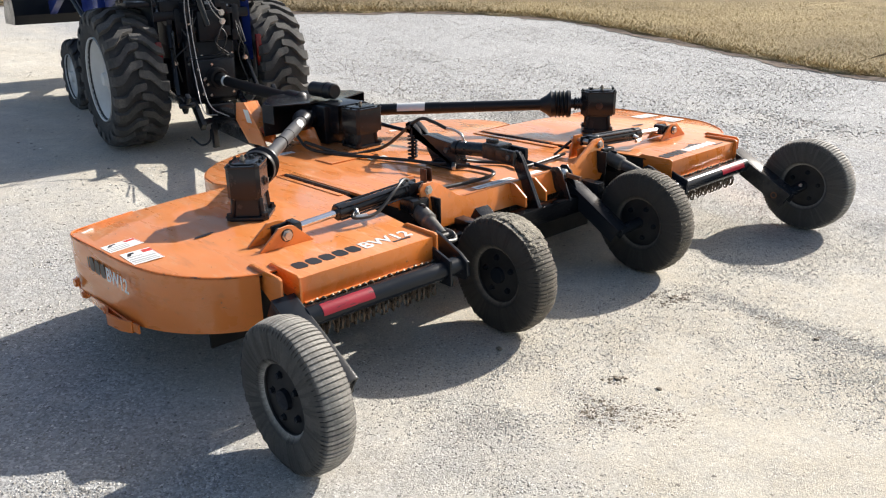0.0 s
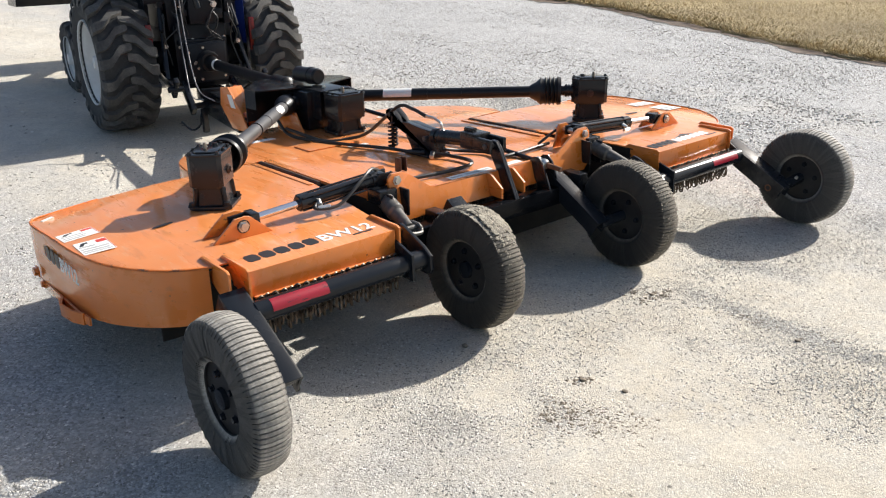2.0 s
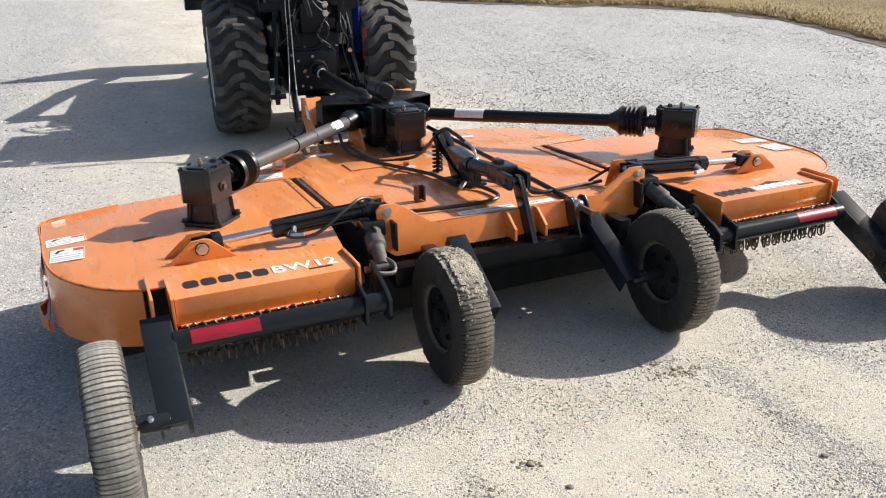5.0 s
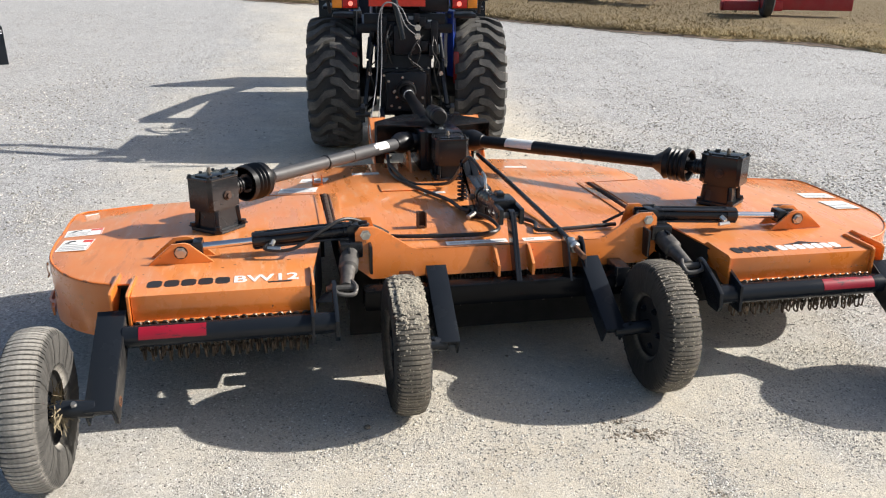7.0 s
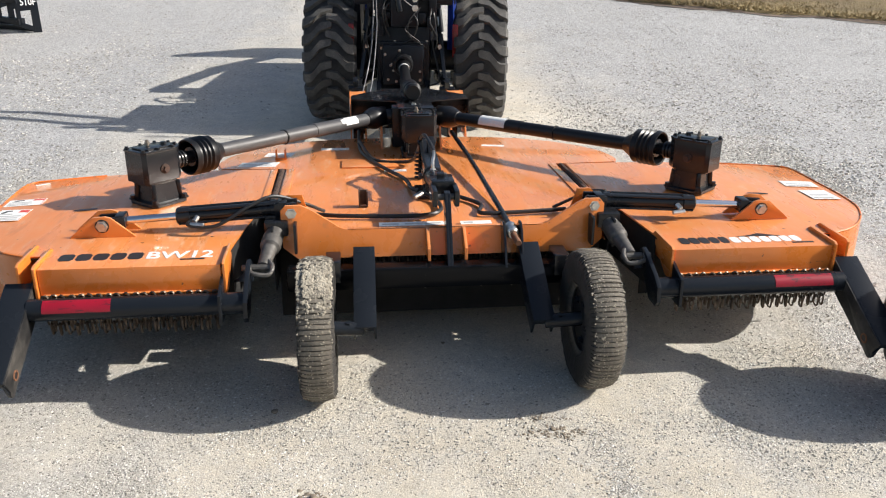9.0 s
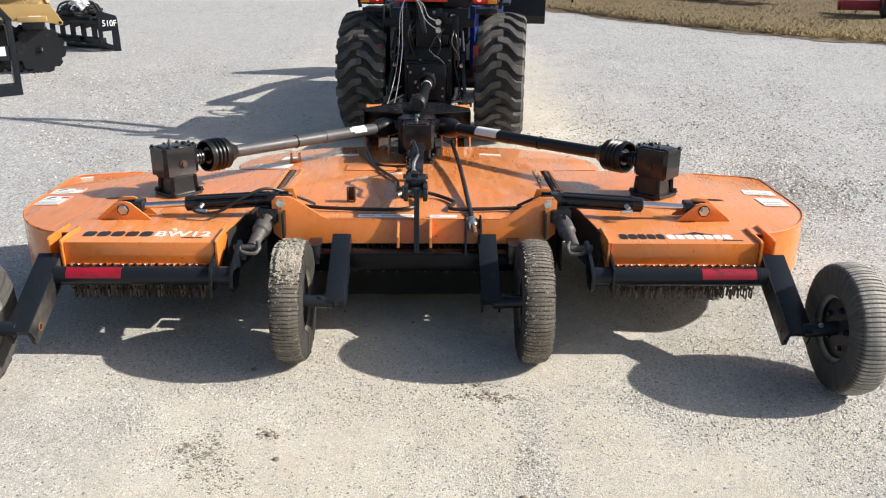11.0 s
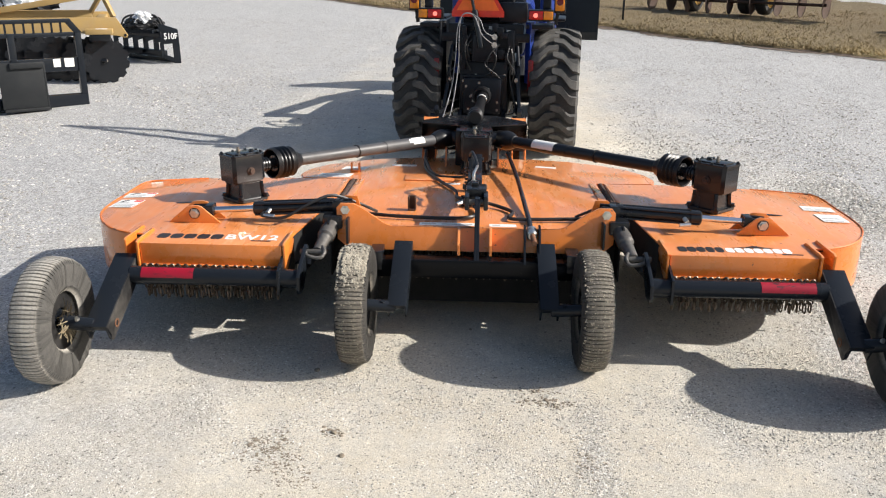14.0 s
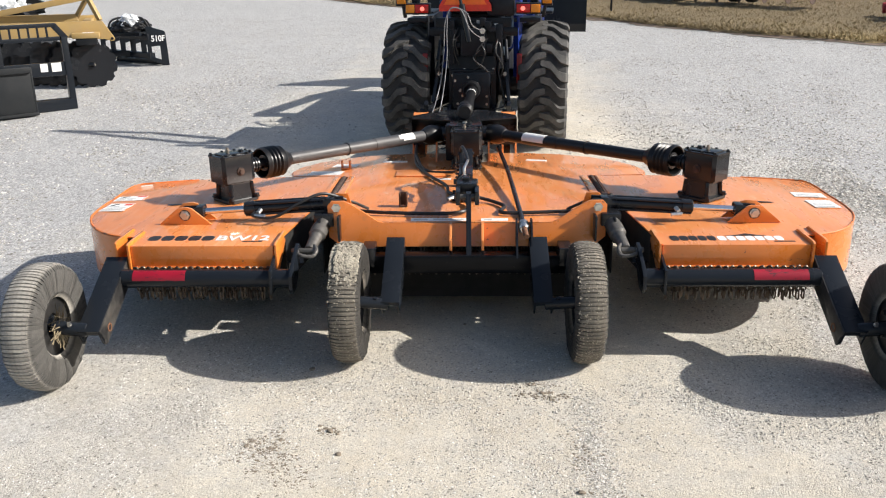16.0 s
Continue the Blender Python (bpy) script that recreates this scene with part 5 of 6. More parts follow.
def wheel_parts(x, y, r, w, s, muddy, spin):
    f = Matrix.Translation((x, y, r)) @ pose(0, 0, 0, spin)
    bm = B()
    n = 92
    prof = [(-w * 0.34, r * 0.47), (-w * 0.47, r * 0.55), (-w * 0.50, r * 0.75), (-w * 0.485, r * 0.90), (-w * 0.40, r * 0.965), (-w * 0.2, r * 0.994), (0, r), (w * 0.2, r * 0.994), (w * 0.40, r * 0.965), (w * 0.485, r * 0.90), (w * 0.50, r * 0.75), (w * 0.47, r * 0.55), (w * 0.34, r * 0.47)]
    core = [[bm.verts.new((px * 0.993, pr * 0.974 * math.cos(6.2831853 * i / 48), pr * 0.972 * math.sin(6.2831853 * i / 48))) for px, pr in prof] for i in range(48)]
    for i in range(48):
        for q in range(len(prof) - 1):
            bm.faces.new((core[i][q], core[i][q + 1], core[(i + 1) % 48][q + 1], core[(i + 1) % 48][q]))
    tyre = part("wheel", bm, MUDDY if muddy else LAMINATE, cutter, "laminated rubber gauge wheel" + (" caked with dried mud" if muddy else ", dusty"), f)
    cuts = []
    for wide in (0.80, 0.86, 0.92):
        bm = B()
        a1 = 6.2831853 / n * wide
        rows = [[bm.verts.new((px, pr * q * math.cos(a), pr * q * math.sin(a))) for px, pr in prof] for a, q in ((0, 0.972), (0.006, 1.0), (a1 - 0.006, 1.0), (a1, 0.972))]
        for p, q in zip(rows, rows[1:]):
            for j in range(len(prof) - 1):
                bm.faces.new((p[j], p[j + 1], q[j + 1], q[j]))
        cuts.append(finish(bm, "tread_slice", MUDDY if muddy else LAMINATE))
    for i in range(n):
        k = 1 + 0.008 * (random.random() - 0.7) * (1.8 if muddy else 1.2)
        part("tread_slice", cuts[i * 7 % 3], None, tyre, "", Matrix.Translation(((random.random() - 0.5) * 0.004, 0, 0)) @ pose(0, 0, 0, 360 / n * i) @ Matrix.Diagonal((1, k, k, 1)))
    bm = B()
    lathe(bm, (-w * 0.40, 0, 0), (1, 0, 0), [(0, r * 0.50), (0.0, r * 0.54), (w * 0.1, r * 0.50), (w * 0.7, r * 0.50), (w * 0.8, r * 0.54), (w * 0.8, r * 0.50), (w * 0.62, r * 0.46), (w * 0.62, r * 0.2), (w * 0.5, r * 0.2), (w * 0.5, r * 0.46), (w * 0.1, r * 0.46), (0, r * 0.50)], 32)
    lathe(bm, (-w * 0.28, 0, 0), (1, 0, 0), [(0, 0), (0, r * 0.2), (w * 0.03, r * 0.36), (w * 0.03, r * 0.47), (w * 0.09, r * 0.47), (w * 0.06, r * 0.2), (w * 0.06, 0)], 32)
    part("rim", bm, RIMBLACK, tyre, "black steel rim")
    bm = B()
    lathe(bm, (-s * w * 0.15, 0, 0), (s, 0, 0), [(0, 0), (0, r * 0.23), (w * 0.3, r * 0.23), (w * 0.32, r * 0.15), (w * 0.55, r * 0.13), (w * 0.58, 0)], 20)
    part("hub", bm, SATIN, tyre)
    for k in range(5):
        bm = B()
        a = k * 1.2566
        bolt(bm, (-w * 0.26, r * 0.30 * math.cos(a), r * 0.30 * math.sin(a)), (-1, 0, 0), 0.011, 0.014)
        part("wheel_bolt", bm, SATIN, tyre)
    if muddy:
        n, rng = 2600, np.random.default_rng(int(spin))
        V, F = [], []
        for i in range(n):
            a, q = rng.uniform(0, 6.2831853), rng.uniform(-0.46, 0.46)
            caked = i % 5 < 2 and s < 0
            if caked:
                a = rng.normal(1.95 - math.radians(spin), 0.26)
            size = 0.002 + 0.007 * rng.random() ** 1.6 if caked else 0.001 + 0.0032 * rng.random() ** 2.5
            c = Vector((q * w, math.cos(a), math.sin(a)))
            c.yz *= r * (0.998 if abs(q) < 0.3 else 0.965)
            up, along_x = Vector((0, math.cos(a), math.sin(a))), Vector((1, 0, 0))
            side = up.cross(along_x)
            k = len(V)
            for b in range(5):
                e = b * 1.2566 + rng.uniform(-0.3, 0.3)
                V.append(c + (along_x * math.cos(e) + side * math.sin(e)) * size * rng.uniform(0.7, 1.3))
            V.append(c + up * size * rng.uniform(0.15, 0.4))
            F += [(k + b, k + (b + 1) % 5, k + 5) for b in range(5)]
        me = bpy.data.meshes.new("dried_mud")
        me.from_pydata(V, [], F)
        me.materials.append(DRYMUD)
        tagged(part("dried_mud", me, DRYMUD, tyre, "flakes of dried mud stuck to the tread"), kind="stuff")
    return tyre


wheel_parts(-0.517, -0.452, 0.270, 0.132, -1, True, 10)
wheel_parts(0.522, -0.458, 0.270, 0.132, 1, True, 40)
wheel_parts(-1.766, -0.712, 0.270, 0.132, -1, False, 70)
wheel_parts(1.766, -0.726, 0.270, 0.132, 1, False, 25)


rng = np.random.default_rng(12)
V, F = [], []
for i in range(90):
    a = rng.uniform(0, 6.2831853)
    r0, r1 = rng.uniform(0.02, 0.04), rng.uniform(0.05, 0.105)
    b = a + rng.normal() * 0.5
    x0, x1 = -1.715 + rng.normal() * 0.012, -1.70 + rng.normal() * 0.012
    p, q = Vector((x0, -0.712 + r0 * math.cos(a), 0.27 + r0 * math.sin(a))), Vector((x1, -0.712 + r1 * math.cos(b), 0.27 + r1 * math.sin(b)))
    n = Vector((0.0018, -0.0018 * math.sin(b), 0.0018 * math.cos(b)))
    k = len(V)
    V += [p - n, p + n, q + n * 0.5, q - n * 0.5]
    F.append((k, k + 1, k + 2, k + 3))
me = bpy.data.meshes.new("straw")
me.from_pydata(V, [], F)
me.materials.append(STRAW)
tagged(part("straw", me, STRAW, cutter, "dusty straw wound round the wheel hub"), kind="stuff")


def nose_down(thing_ob, slope=0.035):
    """The deck is set a little lower at the front than at the rear."""
    done = set()
    for o in thing_ob.children_recursive:
        if o.type == "MESH" and o.data.name not in done and o.matrix_basis == Matrix() and o.parent.matrix_basis == Matrix():
            done.add(o.data.name)
            for v in o.data.vertices:
                v.co.z -= slope * max(0.0, v.co.y - 0.1)

# ---- the tractor ----
tractor = thing("tractor", "compact blue utility tractor with loader, seen from behind", "tractor", (0.085, 3.65, lift(0, 3.65)), -6.4)
tractor.scale = (0.935, 0.935, 0.935)
TY, TW = 0.565, 0.435


def lug_tyre(name, x, y, r, w, side, lugs, material):
    """Industrial tyre: smooth carcass, heavy bars that meet at the middle."""
    f = Matrix.Translation((x, y, r))
    bm = B()
    c = r * 0.945
    prof = [(-w * 0.40, c * 0.60), (-w * 0.49, c * 0.72), (-w * 0.5, c * 0.85), (-w * 0.46, c * 0.95), (-w * 0.3, c * 0.99), (0, c), (w * 0.3, c * 0.99), (w * 0.46, c * 0.95), (w * 0.5, c * 0.85), (w * 0.49, c * 0.72), (w * 0.40, c * 0.60)]
    lathe(bm, (0, 0, 0), (1, 0, 0), [(a, b) for a, b in prof], 48)
    tyre = part(name, bm, material, tractor, "dusty black rubber tyre with heavy bar tread", f)
    bm = B()
    pitch = 6.2831853 / lugs
    for i in range(lugs):
        for h in (-1, 1):
            base = i * pitch + (pitch / 2 if h > 0 else 0) + pitch * 0.06 * math.sin(i * 2.4)
            sec = []
            for u, da, rr, wid in ((-0.05, -0.06, 1.0, 0.28), (-0.03, -0.06, 1.0, 0.42), (0.15, 0.06, 1.0, 0.50), (0.22, 0.28, 0.998, 0.50), (0.31, 0.58, 0.992, 0.52), (0.36, 0.68, 0.985, 0.56), (0.455, 0.72, 0.962, 0.60), (0.505, 0.72, 0.905, 0.58), (0.50, 0.72, 0.83, 0.46)):
                row = []
                for q, rad in ((-1.0, 0.935), (-0.80, 1.0), (0.80, 1.0), (1.0, 0.935)):
                    ang = base + (da + q * wid / 2) * pitch
                    rad2 = r * rr * rad
                    row.append(bm.verts.new((h * u * w * 1.01, rad2 * math.cos(ang), rad2 * math.sin(ang))))
                sec.append(row)
            for p, q in zip(sec, sec[1:]):
                for k in range(3):
                    bm.faces.new((p[k], p[k + 1], q[k + 1], q[k]))
            bm.faces.new(sec[0])
            bm.faces.new(sec[-1][::-1])
    part("tread", bm, TREAD, tyre)
    bm = B()
    o = side
    q = r * 0.60
    lathe(bm, (o * w * 0.46, 0, 0), (-o, 0, 0), [(0, q * 0.97), (-0.006, q), (0.012, q * 1.01), (0.03, q * 0.94), (0.06, q * 0.90), (0.13, q * 0.86), (0.13, q * 0.5), (0.10, q * 0.42), (0.10, 0)], 40)
    lathe(bm, (-o * w * 0.46, 0, 0), (o, 0, 0), [(0, q * 0.97), (0.0, q), (0.03, q * 0.94), (0.2, q * 0.85), (0.2, 0)], 40)
    rim = part("rim", bm, WHITE, tyre, "white painted steel rim")
    bm = B()
    lathe(bm, (o * w * 0.2, 0, 0), (o, 0, 0), [(0, 0), (0, 0.1), (0.04, 0.095), (0.05, 0.06), (0.08, 0.05), (0.08, 0)], 20)
    for k in range(6):
        bolt(bm, (o * w * 0.22, 0.13 * math.cos(k * 1.047), 0.13 * math.sin(k * 1.047)), (o, 0, 0), 0.014, 0.02)
    part("hub", bm, WHITE, rim)


for sd in (-1, 1):
    lug_tyre("rear_tyre", 0.635 if sd > 0 else -0.605, 0, TY, TW, sd, 22, TYRE)
    lug_tyre("front_tyre", sd * 0.535, 1.72, 0.365, 0.26, sd, 16, TYRE)


def tpart(name, material, label, *shapes):
    bm = B()
    for kind, *args in shapes:
        {"slab": slab, "rod": rod, "bar": bar, "hose": hose, "bolt": bolt, "lathe": lathe}[kind](bm, *args)
    return part(name, bm, material, tractor, label)


axle_case = tpart("transaxle", CAST, "black cast transaxle housing", ("slab", (-0.22, -0.42, 0.34), (0.22, 0.9, 0.86), 0.03))
for name, *shape in (
    ("axle_tube", "rod", (-0.5, 0, TY), (0.5, 0, TY), 0.13, 24),
    ("shaft_housing", "slab", (-0.17, -0.52, 0.40), (0.17, -0.40, 0.72), 0.02),
    ("lift_housing", "slab", (-0.24, -0.36, 0.80), (0.24, 0.2, 1.12), 0.03),
    ("front_frame", "slab", (-0.26, 0.8, 0.40), (0.26, 2.3, 0.75), 0.04),
    ("front_axle", "rod", (-0.5, 1.72, 0.37), (0.5, 1.72, 0.37), 0.06, 16),
    ("guard_plate", "slab", (-0.20, -0.46, 0.70), (0.20, -0.36, 0.74), 0.01),
    ("valve_housing", "slab", (-0.10, -0.50, 0.86), (0.12, -0.34, 1.10), 0.02),
):
    tpart(name, CAST, "", tuple(shape))
for k in range(22):
    bm = B()
    bolt(bm, (random.uniform(-0.2, 0.2), -0.425 - (0.1 if k % 2 else 0), random.uniform(0.45, 1.08)) if k % 2 == 0 else (random.uniform(-0.16, 0.16), -0.52, random.uniform(0.42, 0.70)), (0, -1, 0), 0.009, 0.01)
    part("bolt", bm, ZINC, axle_case)
tpart("pto_guard", PLASTIC, "black plastic guard round the power take-off", ("lathe", (0, -0.50, 0.57), (0, -2, 0.57), [(0, 0), (0, 0.085), (0.06, 0.085), (0.10, 0.075), (0.10, 0.055), (0.02, 0.05), (0.02, 0)], 24))
tpart("seat_deck", CAST, "", ("slab", (-0.42, -0.35, 1.02), (0.42, 0.75, 1.10), 0.02), ("slab", (-0.24, -0.12, 1.10), (0.24, 0.36, 1.24), 0.05), ("slab", (-0.24, -0.18, 1.20), (0.24, -0.06, 1.62), 0.05))
for sd in (-1, 1):
    fender = tpart("fender", CAST, "black rear fender",
                   ("slab", (sd * 0.40, -0.05, 1.19), (sd * 0.70, 0.45, 1.22), 0.015), ("slab", (sd * 0.36, -0.34, 1.14), (sd * 0.60, -0.05, 1.18), 0.012))
    bm = B()
    plate(bm, [(sd * 0.36, -0.30), (sd * 0.405, -0.36), (sd * 0.43, -0.30), (sd * 0.43, 0.55), (sd * 0.40, 0.55)], 0.66, 1.20, None, 0.006)
    part("fender_side", bm, BLUE if sd > 0 else CAST, fender, "inner fender panel")
    bm = B()
    slab(bm, (sd * 0.40, -0.47, 0.62), (sd * 0.445, -0.445, 0.88), 0.004)
    part("reflector", bm, REDLENS_OFF, fender, "red reflector strip")
    lamp = tpart("tail_light", PLASTIC, "tail light with a lit red lens", ("slab", (sd * 0.38, -0.42, 1.215), (sd * 0.60, -0.32, 1.31), 0.012))
    bm = B()
    slab(bm, (sd * 0.39, -0.432, 1.228), (sd * 0.51, -0.418, 1.298), 0.006)
    part("lens", bm, REDLENS, lamp, "lit red lens")
    bm = B()
    lathe(bm, (sd * 0.445, -0.431, 1.263), (sd * 0.445, -2, 1.263), [(0, 0.02), (0.004, 0.018), (0.006, 0)], 14)
    part("bulb", bm, BULB, lamp, "glowing bulb behind the lens")
    bm = B()
    slab(bm, (sd * 0.515, -0.432, 1.228), (sd * 0.595, -0.418, 1.298), 0.006)
    part("lens", bm, AMBER, lamp, "amber lens")
    lamp = tpart("warning_lamp", PLASTIC, "amber warning lamp on a stalk", ("slab", (sd * 0.60, -0.34, 1.28), (sd * 0.70, -0.28, 1.46), 0.012), ("bar", (sd * 0.62, -0.31, 1.18), (sd * 0.64, -0.31, 1.32), 0.03, 0.03))
    bm = B()
    slab(bm, (sd * 0.61, -0.352, 1.30), (sd * 0.69, -0.338, 1.45), 0.006)
    part("lens", bm, AMBER, lamp, "amber lens")
    bm = B()
    lathe(bm, (sd * 0.65, -0.352, 1.375), (sd * 0.65, -2, 1.375), [(0, 0.03), (0.006, 0.028), (0.008, 0)], 16)
    part("reflector", bm, REDLENS_OFF, lamp)
    tpart("roll_bar_post", SATIN, "black square roll bar post", ("slab", (sd * 0.50, -0.26, 1.2), (sd * 0.57, -0.18, 1.50), 0.012), ("bar", (sd * 0.535, -0.22, 1.48), (sd * 0.535, 0.24, 2.60), 0.07, 0.07, 0.01))
    # lower links with their braces
    tpart("lower_link", BLACK, "black three-point lower link", ("bar", (sd * 0.26, -0.10, 0.42), (sd * 0.37, -0.78, 0.42), 0.03, 0.07), ("bar", (sd * 0.27, -0.30, 0.98), (sd * 0.34, -0.55, 0.46), 0.03, 0.03),
          ("bar", (sd * 0.36, -0.72, 0.36), (sd * 0.36, -0.84, 0.50), 0.035, 0.05), ("rod", (sd * 0.30, -0.79, 0.42), (sd * 0.42, -0.79, 0.42), 0.022))
    tpart("lift_arm", CAST, "", ("bar", (sd * 0.22, -0.05, 1.02), (sd * 0.28, -0.36, 1.0), 0.04, 0.07), ("rod", (sd * 0.29, -0.36, 0.99), (sd * 0.31, -0.42, 0.82), 0.02), ("rod", (sd * 0.31, -0.42, 0.80), (sd * 0.34, -0.50, 0.52), 0.014))
    tpart("turnbuckle", ZINC, "bright zinc turnbuckle", ("rod", (sd * 0.285, -0.375, 0.93), (sd * 0.295, -0.395, 0.86), 0.024, 8))
    tpart("bolt", ZINC, "", ("bolt", (sd * 0.30, -0.45, 0.70), (0, -1, 0), 0.016, 0.015))
tpart("roll_bar_top", SATIN, "black roll bar crosspiece", ("slab", (-0.57, 0.19, 2.55), (0.57, 0.27, 2.62), 0.012))
tpart("drawbar", BLACK, "black tractor drawbar", ("bar", (0, -0.1, 0.33), (0, -0.95, 0.31), 0.08, 0.03), ("slab", (-0.10, -0.60, 0.26), (0.10, -0.45, 0.36), 0.01), ("rod", (0, -0.90, 0.24), (0, -0.90, 0.40), 0.02))
# hitch hardware under the shaft
tpart("hitch_bracket", BLACK, "", ("bar", (-0.20, -0.45, 0.40), (-0.20, -0.66, 0.20), 0.04, 0.08), ("bar", (0.20, -0.45, 0.40), (0.20, -0.66, 0.26), 0.04, 0.08), ("bar", (-0.20, -0.64, 0.24), (0.20, -0.64, 0.27), 0.05, 0.04))
# top link, remotes, plumbing
tpart("top_link", BLACK, "black top link stowed upright", ("rod", (-0.09, -0.45, 1.30), (-0.02, -0.50, 0.98), 0.028), ("rod", (-0.12, -0.44, 1.42), (-0.09, -0.45, 1.28), 0.014), ("lathe", (-0.125, -0.40, 1.43), (-0.125, -1, 1.43), [(0, 0), (0, 0.03), (0.05, 0.03), (0.05, 0)], 16))
for x, z in ((0.10, 1.08), (0.10, 1.01)):
    tpart("hydraulic_coupler", ZINC, "zinc quick coupler", ("rod", (x, -0.44, z), (x, -0.52, z), 0.018, 10), ("bolt", (x, -0.515, z), (0, -1, 0), 0.02, 0.02))
for x in (-0.03, 0.06, 0.24):
    tpart("valve_block", CAST, "", ("slab", (x - 0.03, -0.46, 0.92), (x + 0.03, -0.40, 1.13), 0.01))
for k, pts in enumerate((
    [(0.10, -0.52, 1.08), (0.02, -0.58, 1.13), (-0.04, -0.56, 1.24), (-0.16, -0.56, 1.28), (-0.22, -0.58, 1.16), (-0.23, -0.62, 0.9), (-0.25, -0.72, 0.65), (-0.30, -0.98, 0.40), (-0.33, -1.35, 0.43)],
    [(0.10, -0.52, 1.01), (0.0, -0.60, 1.10), (-0.08, -0.58, 1.26), (-0.18, -0.60, 1.26), (-0.20, -0.62, 1.1), (-0.20, -0.64, 0.85), (-0.22, -0.8, 0.55), (-0.24, -1.0, 0.42), (-0.30, -1.5, 0.44)],
)):
    tpart("hydraulic_hose", GREYHOSE, "pale grey hydraulic hose running to the cutter", ("hose", pts, 0.0042))
for pts in ([(0.05, -0.47, 1.0), (0.12, -0.52, 0.9), (0.08, -0.5, 0.78), (0.02, -0.48, 0.74)], [(-0.05, -0.45, 1.1), (-0.14, -0.5, 1.0), (-0.12, -0.47, 0.86)], [(0.22, -0.42, 1.05), (0.26, -0.48, 0.9), (0.24, -0.45, 0.72), (0.30, -0.5, 0.45), (0.22, -0.55, 0.40)], [(-0.28, -0.42, 0.95), (-0.30, -0.46, 0.75), (-0.26, -0.44, 0.55)]):
    tpart("cable", HOSE, "", ("hose", pts, 0.007))
for k in range(16):
    x, z = random.uniform(-0.32, 0.32), random.uniform(0.74, 1.16)
    tpart("bracket", CAST, "", ("slab", (x - random.uniform(0.01, 0.04), -0.47, z), (x + random.uniform(0.01, 0.04), -0.36, z + random.uniform(0.03, 0.1)), 0.005))
for k in range(5):
    x, z = random.uniform(-0.25, 0.25), random.uniform(0.8, 1.1)
    tpart("cable", HOSE, "", ("hose", [(x, -0.47, z + 0.1), (x + random.uniform(-0.1, 0.1), -0.53, z), (x + random.uniform(-0.1, 0.1), -0.50, z - 0.12), (x + random.uniform(-0.1, 0.1), -0.46, z - 0.22)], 0.006))
emblem = tpart("vehicle_emblem_bracket", PLASTIC, "", ("slab", (-0.15, -0.33, 1.28), (0.15, -0.31, 1.36), 0.004))
bm = B()
up = Matrix.Translation((-0.065, -0.40, 1.24)) @ pose(0, 0, 0, 90) @ Matrix.Diagonal((0.93, 0.93, 1, 1))
plate(bm, [(-0.25, 0.0), (0.25, 0.0), (0.25, 0.05), (0.03, 0.42), (-0.03, 0.42), (-0.25, 0.05)], 0, 0.003, up)
smv = part("slow_vehicle_triangle", bm, SMVRED, tractor, "orange slow-moving-vehicle triangle with red border")
bm = B()
plate(bm, [(-0.205, 0.06), (0.205, 0.06), (0.02, 0.36), (-0.02, 0.36)], 0.0035, 0.005, up)
part("triangle_centre", bm, SMVORANGE, smv)
tpart("rear_cover", CAST, "black plastic cover below the seat", ("slab", (0.12, -0.36, 1.19), (0.37, -0.28, 1.37), 0.03), ("slab", (-0.34, -0.34, 1.06), (0.34, -0.28, 1.18), 0.01))
bm = B()
plate(bm, [(0.03, 0.0), (0.085, 0.0), (0.085, 0.03), (0.03, 0.03)], 0, 0.002, Matrix.Translation((0, -0.345, 1.13)) @ pose(0, 0, 0, 90))
plate(bm, [(0.19, -0.03), (0.225, -0.03), (0.225, 0.02), (0.19, 0.02)], 0, 0.002, Matrix.Translation((0, -0.345, 1.11)) @ pose(0, 0, 0, 90))
part("decal", bm, PAPER, tractor, "small white decals")
tpart("hood", BLUE, "blue engine hood", ("slab", (-0.30, 1.0, 0.75), (0.30, 2.45, 1.30), 0.08))
tpart("dash", CAST, "", ("slab", (-0.28, 0.72, 0.8), (0.28, 1.02, 1.36), 0.05))
wheelring = [(0.19 * math.cos(a * 0.5236), 0.62 + 0.15 * math.sin(a * 0.5236), 1.48 + 0.11 * math.sin(a * 0.5236)) for a in range(13)]
tpart("steering_wheel", PLASTIC, "black steering wheel", ("hose", wheelring, 0.016), ("rod", (0, 0.62, 1.48), (0, 0.78, 1.30), 0.02), ("bar", (-0.19, 0.62, 1.48), (0.19, 0.62, 1.48), 0.02, 0.012))
# loader
for sd in (-1, 1):
    tpart("loader_mast", BLUE, "blue loader mast", ("slab", (sd * 0.42, 0.95, 0.5), (sd * 0.49, 1.15, 1.45), 0.012))
    tpart("loader_arm", BLUE, "blue front loader arm", ("bar", (sd * 0.46, 1.05, 1.42), (sd * 0.50, 2.1, 1.20), 0.07, 0.12), ("bar", (sd * 0.50, 2.05, 1.24), (sd * 0.52, 2.75, 0.95), 0.07, 0.12))
    tpart("loader_cylinder", BLACK, "", ("rod", (sd * 0.46, 1.10, 0.7), (sd * 0.49, 1.95, 1.12), 0.03))
bm = B()
section = [(2.72, 0.90), (2.76, 1.42), (2.82, 1.48), (2.80, 0.86), (3.35, 0.80), (3.35, 0.78), (2.78, 0.80)]
swp = Matrix(((0, 0, 1, 0), (1, 0, 0, 0), (0, 1, 0, 0), (0, 0, 0, 1)))
plate(bm, section, -0.90, 1.06, swp)
